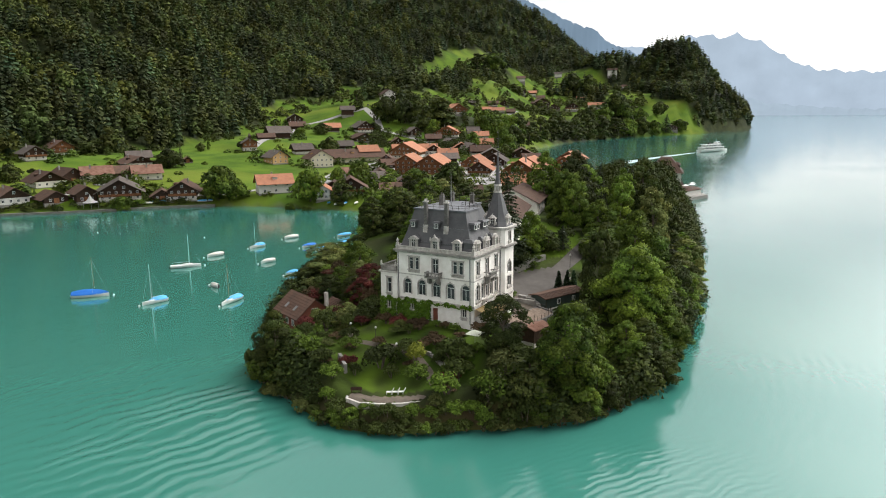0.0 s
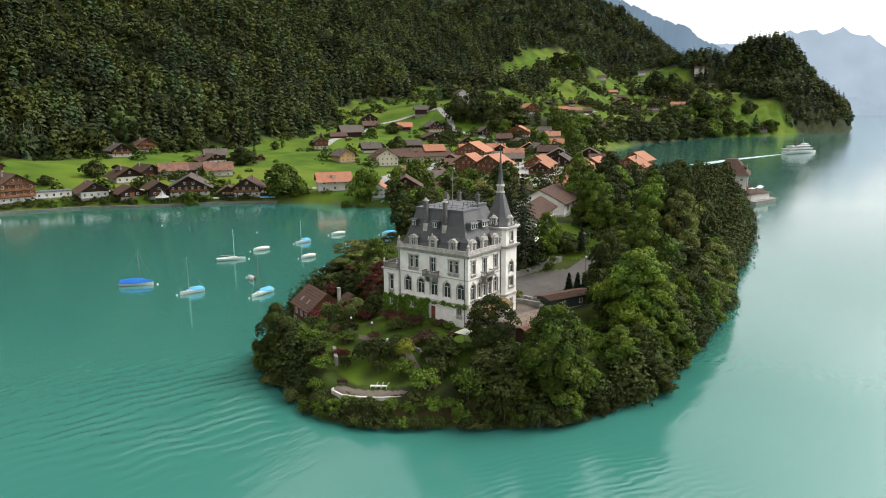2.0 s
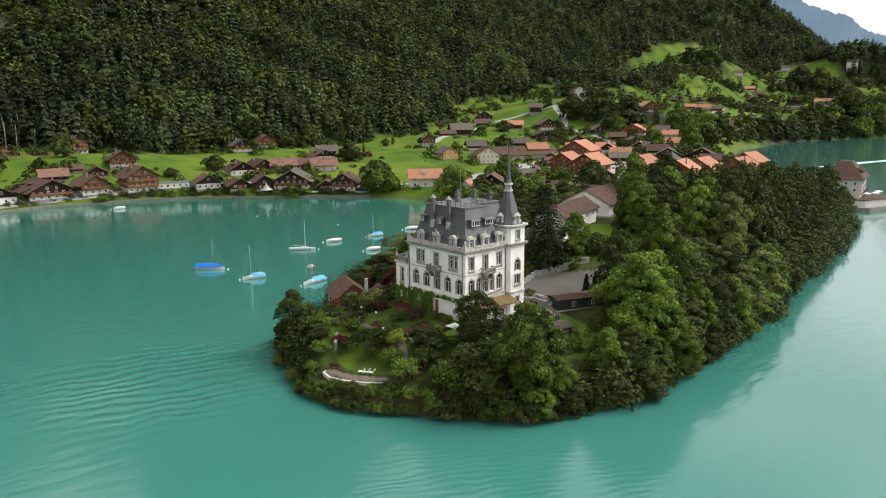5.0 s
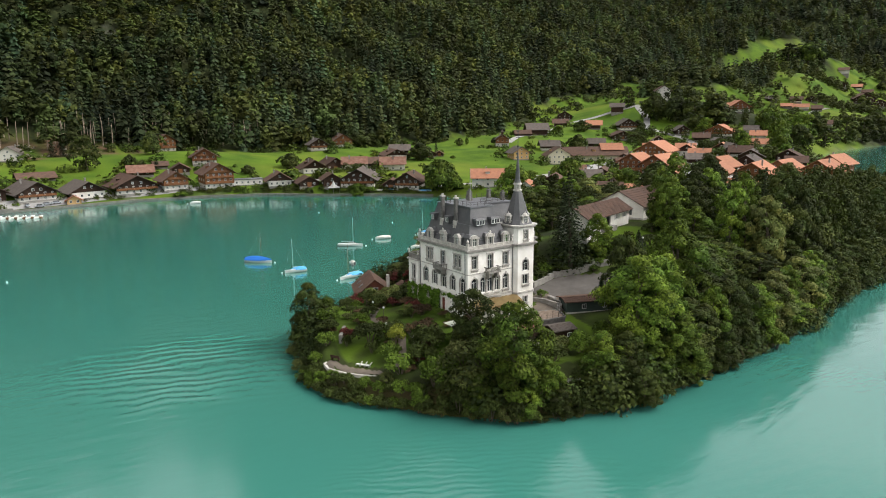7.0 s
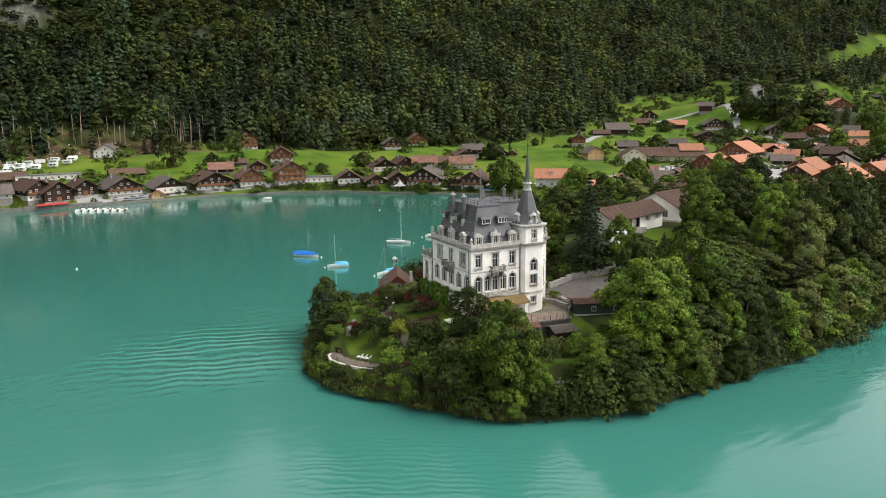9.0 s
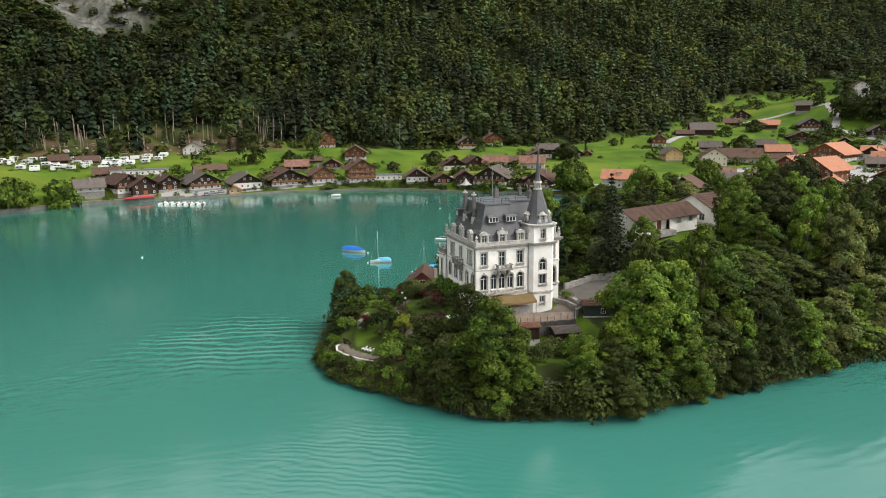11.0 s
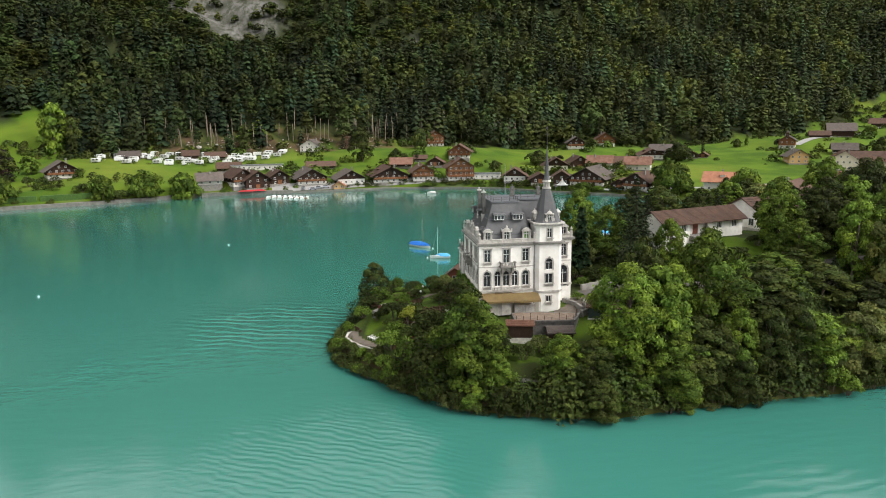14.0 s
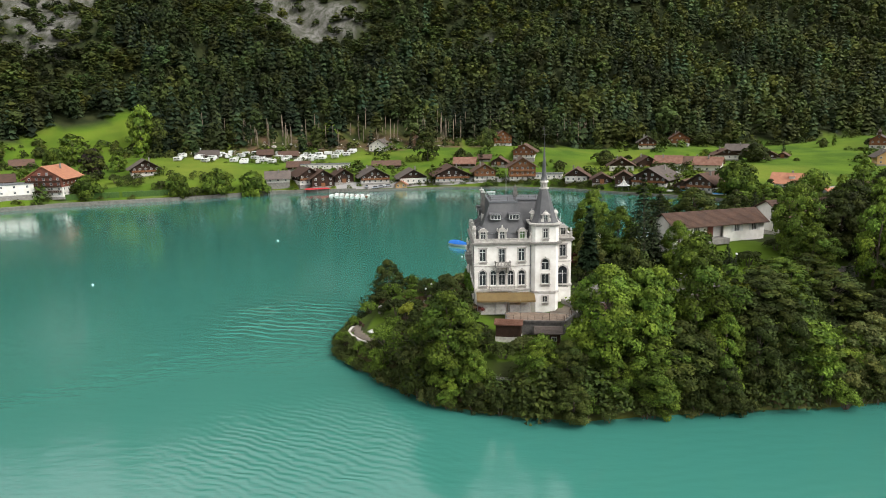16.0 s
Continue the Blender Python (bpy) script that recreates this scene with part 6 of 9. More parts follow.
stone_wall("terrace_wall", [(-20.4, 9.6), (-22.4, 8.6), (-22.8, 6.2), (-21.8, 3.4), (-20.2, 0.8), (-17.4, -1.8)], 0.22, 0.22, M_STONE, "low curved pale stone wall round the terrace", cap=0.1, level=2.95)
ribbon("garden_path", [(-14.6, -1.5), (-12.2, 1.2), (-10.4, 4.2), (-9.2, 8), (-9.6, 12), (-9.0, 17), (-5.5, 21.5), (-1.5, 26), (0.5, 31)], 1.3, M_GRAVEL, "gravel path winding through the castle garden", step=0.8)
stone_wall("garden_wall", [(-10.8, -1.0), (-9.2, 2.6), (-8.2, 6.4)], 0.35, 0.4, M_GREY_STONE, "low dry stone wall in the garden")
stone_wall("retaining_wall", [(-17.6, 12.4), (-15.2, 15.4)], 0.9, 0.5, M_GREY_STONE, "short stone retaining wall with a niche below the lawn")
stone_wall("forecourt_wall", [(20.4, 6.4), (27, 8.0), (32.5, 5.2), (38, 3.0)], 1.0, 0.5, M_GREY_STONE, "rough stone wall at the back of the forecourt")
stone_wall("ramp_wall", [(15.6, 2.2), (17.0, -1.0), (17.2, -3.6)], 0.7, 0.5, M_GREY_STONE, "rough grey stone wall beside the ramp")

# paved terrace below the lake front
bm = bmesh.new()
prism(bm, [(4.6, -7.3), (9.2, -8.0), (14.0, -8.6), (16.4, -4.2), (10.0, -2.2), (5.0, -2.0)], 5.5, 8.5)
tagged(part("terrace", bm, M_SOOT, None), "raised stone terrace below the castle", "terrace", kind="structure")
terrace = bpy.data.objects["terrace"]
PAVER = bmesh.new()
box(PAVER, 0, 0.86, 0, 0.40, 0, 0.05)
paver_mesh = bpy.data.meshes.new("paver")
PAVER.to_mesh(paver_mesh)
PAVER.free()
M_PAVER = material("brown_pavers", (0.20, 0.145, 0.105), 0.9, second=(0.15, 0.108, 0.08), grain=0.8, bump=0.3, bump_grain=0.1, vary=0.22)
paver_mesh.materials.append(M_PAVER)
deck = [(4.7, -7.2), (9.2, -7.9), (13.9, -8.5), (16.2, -4.3), (10.0, -2.4), (5.1, -2.2)]
made = 0
for i in range(14):
    for j in range(16):
        x, y = 4.6 + i * 0.88 + (0.44 if j % 2 else 0), -8.6 + j * 0.42
        if made < 290 and in_outline(np.array([x, x + 0.86]), np.array([y, y + 0.4]), deck).all():
            p = new("paver", paver_mesh)
            p.location, p.parent = (x, y, 8.5), terrace
            made += 1
bm = bmesh.new()
for (ax, ay), (bx, by) in (((4.6, -7.3), (9.2, -8.0)), ((9.2, -8.0), (14.0, -8.6)), ((14.0, -8.6), (16.4, -4.2))):
    s = math.hypot(bx - ax, by - ay)
    box(bm, 0, s, -0.16, 0.16, 8.4, 8.72, Matrix.Translation((ax, ay, 0)) @ Matrix.Rotation(math.atan2(by - ay, bx - ax), 4, "Z"))
part("coping", bm, M_SOOT, terrace, "weathered stone coping")

slab_on_ground("ramp", [(10.5, -2.6), (16.6, -4.4), (19.2, -3.2), (20.0, 1.5), (17.6, 3.4), (15.6, -0.4)], M_GRAVEL, "brown gravel ramp between terrace and forecourt", 0.09, step=0.6)
stone_wall("rubble_wall", [(16.6, -4.4), (18.4, -3.0), (18.8, 0.4)], 0.55, 0.7, M_GREY_STONE, "rough rubble wall along the ramp")
fence = thing("terrace_fence", pose(0, 0, 0), "thin weathered post and wire fence round the terrace", "fence")
for (ax, ay), (bx, by) in (((4.7, -7.2), (9.2, -7.9)), ((9.2, -7.9), (13.9, -8.5)), ((13.9, -8.5), (16.3, -4.3))):
    for k in range(4):
        x, y = ax + (bx - ax) * k / 4, ay + (by - ay) * k / 4
        bm = bmesh.new()
        box(bm, x - 0.03, x + 0.03, y - 0.03, y + 0.03, 8.6, 9.5 + 0.5 * (k == 2))
        part("post", bm, M_WOOD_DARK, fence)
    for dz in (9.0, 9.45):
        bm = bmesh.new()
        tube(bm, [(ax, ay, dz), ((ax + bx) / 2, (ay + by) / 2, dz - 0.05), (bx, by, dz)], (0.02, 0.02, 0.02), 5)
        part("wire", bm, M_IRON, fence)

# awning and terrace store under the lake front
awning = thing("awning", pose(0, 0, 0), "tan canvas awning stretched below the castle front", "awning")
M_CANVAS = material("tan_canvas", (0.32, 0.225, 0.095), 0.9, second=(0.26, 0.18, 0.08), grain=1.2, bump=0.2, fine=0.12)
for x0, x1, drop in ((0.2, 5.6, 0.0), (5.6, 10.2, 0.12)):
    bm = bmesh.new()
    n = 10
    top, low = [], []
    for k in range(n + 1):
        x = x0 + (x1 - x0) * k / n
        sag = 0.10 * math.sin(math.pi * k / n)
        top.append((bm.verts.new((x, -0.15, 11.6 - drop - sag * 0.3)), bm.verts.new((x, -1.2, 11.25 - drop - sag)), bm.verts.new((x, -2.3, 10.75 - drop - sag))))
        low.append(bm.verts.new((x, -2.34, 10.4 - drop - sag * 0.6)))
    for a, b, c, d in zip(top, top[1:], low, low[1:]):
        bm.faces.new((a[0], a[1], b[1], b[0]))
        bm.faces.new((a[1], a[2], b[2], b[1]))
        bm.faces.new((a[2], c, d, b[2]))
    bmesh.ops.solidify(bm, geom=bm.faces[:], thickness=0.03)
    part("canvas", bm, M_CANVAS, awning)
for x in (0.3, 3.4, 5.6, 7.6, 10.1):
    bm = bmesh.new()
    prism(bm, ring(0.06, 8, x, -2.2), 8.2, 10.7)
    part("post", bm, M_METAL, awning)
bm = bmesh.new()
box(bm, 0.4, 5.2, -1.6, -0.1, 8.0, 10.3)
box(bm, 5.9, 9.4, -1.4, -0.1, 8.0, 9.6)
store = part("store_wall", bm, M_STONE, None)
tagged(store, "pale wall of the terrace store under the awning", "wall", kind="structure")


def coursed_slope(bm, half, y1, z0, z1, rows):
    """One roof slope from the ridge to y1: a single sheet whose courses step over one another."""
    top, low = [], []
    for k in range(rows):
        for u, lift in ((k / rows, 0.13), ((k + 1) / rows, 0.19)):
            y, z = y1 * u, z0 + (z1 - z0) * u
            top.append((bm.verts.new((-half, y, z + lift)), bm.verts.new((half, y, z + lift))))
            low.append((bm.verts.new((-half, y, z)), bm.verts.new((half, y, z))))
    for (a, b), (c, d), (e, f), (g, h) in zip(top, top[1:], low, low[1:]):
        bm.faces.new((a, b, d, c))
        bm.faces.new((g, h, f, e))
        bm.faces.new((a, c, g, e))
        bm.faces.new((b, f, h, d))
    bm.faces.new((*top[0], low[0][1], low[0][0]))
    bm.faces.new((*top[-1][::-1], *low[-1]))


def timber_hut(name, m, w, d, h, rise, roof_mat, wall_mat, label, base=0.5, windows=(), over=0.5, category="hut"):
    """A small gabled hut: plinth, boarded walls, roof of two slopes, windows."""
    hut = thing(name, m, label, category)
    bm = bmesh.new()
    box(bm, -w / 2 - 0.06, w / 2 + 0.06, -d / 2 - 0.06, d / 2 + 0.06, -1.6, base)
    part("plinth", bm, M_STONE, hut)
    bm = bmesh.new()
    n = int(w / 0.3)
    box(bm, -w / 2, w / 2, -d / 2, d / 2, base, h)
    for k in range(n):
        x = -w / 2 + w * k / n
        for y in (-d / 2 - 0.03, d / 2):
            box(bm, x, x + 0.05, y, y + 0.03, base, h)
    vs = [bm.verts.new(v) for v in ((-w / 2, -d / 2, h), (-w / 2, d / 2, h), (-w / 2, 0, h + rise), (w / 2, -d / 2, h), (w / 2, d / 2, h), (w / 2, 0, h + rise))]
    for f in ((0, 1, 2), (3, 5, 4), (0, 2, 5, 3), (1, 4, 5, 2)):
        bm.faces.new([vs[i] for i in f])
    part("wall", bm, wall_mat, hut)
    for s in (-1, 1):
        bm = bmesh.new()
        y1 = s * (d / 2 + over)
        z1 = h - rise * over / (d / 2)
        coursed_slope(bm, w / 2 + over, y1, h + rise, z1, 9)
        part("roof", bm, roof_mat, hut)
    for side, u, z, ww, hh in windows:
        bm = bmesh.new()
        wm = {"s": pose(0, -d / 2 - 0.03, 0), "e": pose(w / 2 + 0.03, 0, 0, 0, 0, 90), "w": pose(-w / 2 - 0.03, 0, 0, 0, 0, -90), "n": pose(0, d / 2 + 0.03, 0, 0, 0, 180)}[side]
        for a, b, c, e in ((-ww / 2, ww / 2, 0, 0.07), (-ww / 2, ww / 2, hh - 0.07, hh), (-ww / 2, -ww / 2 + 0.07, 0.07, hh - 0.07), (ww / 2 - 0.07, ww / 2, 0.07, hh - 0.07), (-0.03, 0.03, 0.07, hh - 0.07)):
            box(bm, u + a, u + b, -0.06, 0.02, z + c, z + e, wm)
        f = part("window", bm, M_FRAME, hut)
        bm = bmesh.new()
        box(bm, u - ww / 2 + 0.05, u + ww / 2 - 0.05, -0.03, 0.0, z + 0.05, z + hh - 0.05, wm)
        part("pane", bm, M_GLASS, f)
    return hut


# the red boathouse on the bay side: ridge runs between its two gables
boathouse = timber_hut("lake_cottage", pose(3.2, 38.6, 1.3, 0, 0, -112), 9.0, 7.2, 4.2, 2.9, M_TILE_BROWN, M_WOOD_RED, "red boarded lake cottage with brown tiled roof", 1.3,
                       (("s", -2.6, 2.2, 1.0, 1.2), ("s", 0.2, 2.2, 1.0, 1.2), ("s", 2.6, 2.2, 1.0, 1.2), ("e", 0, 4.3, 1.3, 1.1), ("e", -1.6, 2.2, 1.0, 1.1)), category="cottage")
for u, z in ((-1.7, 5.0), (1.7, 5.0)):
    bm = bmesh.new()
    box(bm, -0.35, 0.35, -0.55, 0.55, 0, 0.12)
    sky = part("skylight", bm, M_METAL, boathouse, "open roof window with pale frame")
    sky.matrix_local = pose(u, -2.55, 5.25, 38.5, 0, 0)
bm = bmesh.new()
box(bm, 3.6, 4.2, 2.6, 3.2, 4.5, 7.9)
part("chimney", bm, M_STONE, boathouse)
annex = timber_hut("cottage_annex", pose(8.6, 34.4, 2.6, 0, 0, -112), 4.0, 4.2, 2.8, 1.3, M_TILE_BROWN, M_WOOD_RED, "small tiled annex of the lake cottage", 0.6, (), category="cottage")

# garden hut and sheds on the lake side
M_RUST = material("rusty_sheet_roof", (0.125, 0.058, 0.038), 0.7, second=(0.20, 0.110, 0.078), spec=0.2, grain=2.4, bump=0.2, fine=0.2)
garden_hut = timber_hut("garden_hut", pose(11.0, -10.3, 5.4, 0, 0, -9), 3.8, 3.2, 2.35, 0.5, M_TILE_DARK, M_WOOD_DARK, "weathered dark timber garden hut with low roof", 0.1,
                        (("s", 0.9, 1.1, 0.9, 0.7), ("e", 0, 1.0, 0.8, 0.7)), 0.35)
lean_to = timber_hut("lean_to", pose(4.9, -8.6, 6.5, 0, 0, -12), 4.0, 2.4, 2.2, 0.4, M_RUST, M_WOOD_DARK, "low open store with rusty red roof beside the terrace", 0.1, (), 0.3, "shed")
shed = timber_hut("green_shed", pose(22.6, -5.6, 7.7, 0, 0, -23), 9.6, 3.6, 2.1, 0.4, M_TILE_BROWN, material("green_boards", (0.035, 0.055, 0.045), 0.8, second=(0.025, 0.04, 0.033), grain=0.8, bump=0.3, bump_grain=0.2),
                  "long dark green shed with low brown roof", 0.2, (("s", -1.5, 0.7, 0.8, 0.9), ("s", 2.4, 0.7, 0.8, 0.9)), 0.4, "shed")
timber_hut("lake_pavilion", pose(2.6, -19.6, 1.6, 0, 0, -16), 4.2, 2.6, 2.3, 0.2, M_GREY_STONE, M_STONE, "half-hidden stone lakeside pavilion with tall windows", 0.6,
                    (("s", -1.5, 0.8, 0.8, 1.5), ("s", 0, 0.8, 0.8, 1.5), ("s", 1.5, 0.8, 0.8, 1.5)), 0.25, "pavilion")

# rail on the forecourt's edge
rail = thing("rail_fence", pose(0, 0, 0), "rusty metal rail along the forecourt edge", "fence")
ends = [(17.6, -2.2), (22, -3.2), (27, -4.6), (31, -5.0)]
for (ax, ay), (bx, by) in zip(ends, ends[1:]):
    n = 3
    for k in range(n):
        x, y = ax + (bx - ax) * k / n, ay + (by - ay) * k / n
        bm = bmesh.new()
        box(bm, x - 0.04, x + 0.04, y - 0.04, y + 0.04, ground_z(x, y) - 0.3, ground_z(x, y) + 1.0)
        part("post", bm, M_IRON, rail)
    for dz in (0.5, 0.95):
        bm = bmesh.new()
        tube(bm, [(ax, ay, ground_z(ax, ay) + dz), (bx, by, ground_z(bx, by) + dz)], (0.03, 0.03), 6)
        part("bar", bm, M_IRON, rail)


def lamp_post(x, y, h):
    z = ground_z(x, y)
    lamp = thing("garden_lamp", pose(x, y, z), "slim garden lamp with white globe", "lamp", "garden lamps")
    bm = bmesh.new()
    prism(bm, ring(0.05, 8), -0.2, h)
    prism(bm, ring(0.1, 8), 0, 0.25)
    part("post", bm, M_IRON, lamp)
    bm = bmesh.new()
    bmesh.ops.create_uvsphere(bm, u_segments=12, v_segments=8, radius=0.2)
    bmesh.ops.translate(bm, verts=bm.verts, vec=(0, 0, h + 0.15))
    part("globe", bm, M_FRAME, lamp, smooth=True)


for x, y, h in ((-8.6, 13.2, 2.2), (-7.5, 19, 2.2), (-11.6, 7.2, 2.2), (46.0, 1.8, 3.0), (23, 14, 3.0), (56, 16, 1.6), (38, -2.5, 2.6)):
    lamp_post(x, y, h)

# sun loungers on the terrace
for k in range(3):
    a = Matrix.Translation((-18.7 + k * 0.42, 3.8 - k * 0.72, ground_z(-18.7 + k * 0.42, 3.8 - k * 0.72) + 0.06)) @ pose(0, 0, 0, 0, 0, 212)
    chair = thing("deck_chair", a, "white garden deck chair facing the lake", "chair", "deck chairs")
    bm = bmesh.new()
    box(bm, -0.27, 0.27, -0.45, 0.3, 0.30, 0.35)
    part("seat", bm, M_FRAME, chair)
    bm = bmesh.new()
    box(bm, -0.27, 0.27, 0, 0.05, 0, 0.62, pose(0, 0.3, 0.33, -32, 0, 0))
    part("backrest", bm, M_FRAME, chair)
    for sx in (-0.24, 0.24):
        for sy in (-0.4, 0.26):
            bm = bmesh.new()
            box(bm, sx - 0.03, sx + 0.03, sy - 0.03, sy + 0.03, -0.02, 0.30)
            part("leg", bm, M_FRAME, chair)
bench = thing("bench", Matrix.Translation((-20.6, 8.2, ground_z(-20.6, 8.2) + 0.06)) @ pose(0, 0, 0, 0, 0, 120), "dark wooden bench by the terrace wall", "bench")
for n, dims in (("seat", (-0.8, 0.8, -0.22, 0.22, 0.40, 0.46)), ("backrest", (-0.8, 0.8, 0.2, 0.26, 0.46, 0.9)), ("leg", (-0.7, -0.6, -0.2, 0.2, 0, 0.4)), ("leg", (0.6, 0.7, -0.2, 0.2, 0, 0.4))):
    bm = bmesh.new()
    box(bm, *dims)
    part(n, bm, M_WOOD_DARK, bench)
# closed parasol roof in the garden
parasol = thing("parasol", pose(-5.0, -2.8, ground_z(-5.0, -2.8)), "square pale canvas parasol in the garden", "parasol")
bm = bmesh.new()
prism(bm, ring(0.04, 8), -0.2, 2.5)
part("pole", bm, M_METAL, parasol)
bm = bmesh.new()
prism(bm, [(-1.15, -1.15), (1.15, -1.15), (1.15, 1.15), (-1.15, 1.15)], 2.1, 2.6, top=0.05)
part("canopy", bm, material("pale_canvas", (0.50, 0.52, 0.42), 0.9, second=(0.43, 0.45, 0.36), grain=0.6), parasol)

# ivy over the castle's foot
rng = np.random.RandomState(3)
pts, outs = [], []
while len(pts) < 4200:
    y, z = rng.uniform(0.2, 17.6), rng.uniform(7.2, 12.2)
    top = 11.9 + 0.25 * math.sin(y * 1.7) + 0.2 * math.sin(y * 4.1)
    low = 7.4 if y > 7.9 else 11.5 - 0.12 * math.sin(y * 3)
    window_gap = (abs(y - 11.5) < 0.5 and 9.9 < z < 11.3) or (abs(y - 15.95) < 0.5 and 9.8 < z < 11.3) or (abs(y - 7.2) < 0.7 and z < 11)
    if low < z < top and not window_gap:
        pts.append(((-0.22 if y < 14.5 else -0.62) - abs(rng.normal()) * 0.14, y, z))
        outs.append((-1.4, 0, 0.7))
for _ in range(700):
    x, z = rng.uniform(-0.3, 4.6), rng.uniform(7.2, 11.9)
    pts.append((x, 17.85 + abs(rng.normal()) * 0.12, z))
    outs.append((0, 1.4, 0.7))
v, f = leaf_quads(np.array(pts), 0.21, rng, 0.0, np.array(outs))
M_IVY = leaf_material("ivy_leaves", (0.055, 0.120, 0.012), (0.130, 0.220, 0.022))
tagged(new("ivy", fill_mesh("ivy", v, f, M_IVY)), "bright green ivy over the castle's basement wall", "ivy", kind="stuff")

# ---- the village ----
ROOFS = {"red": (M_TILE_RED, "salmon red tiled roof"), "brown": (M_TILE_BROWN, "brown tiled roof"), "dark": (M_TILE_DARK, "dark weathered roof"), "rust": (M_RUST, "rust-streaked sheet roof"),
         "flat": (M_LEAD, "flat grey roof")}
STYLES = {"chalet": "timber chalet on a white ground floor", "big": "large honey-brown timber chalet with balconies", "barn": "dark boarded timber house", "stone": "white rendered village house",
          "ochre": "small ochre rendered house", "hotel": "brown shingled lakeside hotel on white arcades", "flat": "long low white lakeside building"}


def simple_mesh(name, boxes, mat):
    bm = bmesh.new()
    for b in boxes:
        box(bm, *b)
    me = bpy.data.meshes.new(name)
    bm.to_mesh(me)
    bm.free()
    me.materials.append(mat)
    return me


VW_FRAME = simple_mesh("window", [(-0.55, 0.55, -0.07, 0, 0, 0.1), (-0.55, 0.55, -0.07, 0, 1.15, 1.25), (-0.55, -0.45, -0.07, 0, 0.1, 1.15), (0.45, 0.55, -0.07, 0, 0.1, 1.15), (-0.04, 0.04, -0.06, 0, 0.1, 1.15)], M_FRAME)
VW_PANE = simple_mesh("pane", [(-0.46, 0.46, -0.035, -0.005, 0.09, 1.16)], M_GLASS)


def village_window(parent, m, shutters=False):
    a = new("window", VW_FRAME)
    a.parent, a.matrix_local = parent, m
    b = new("pane", VW_PANE)
    b.parent = a


house_rng = random.Random(9)


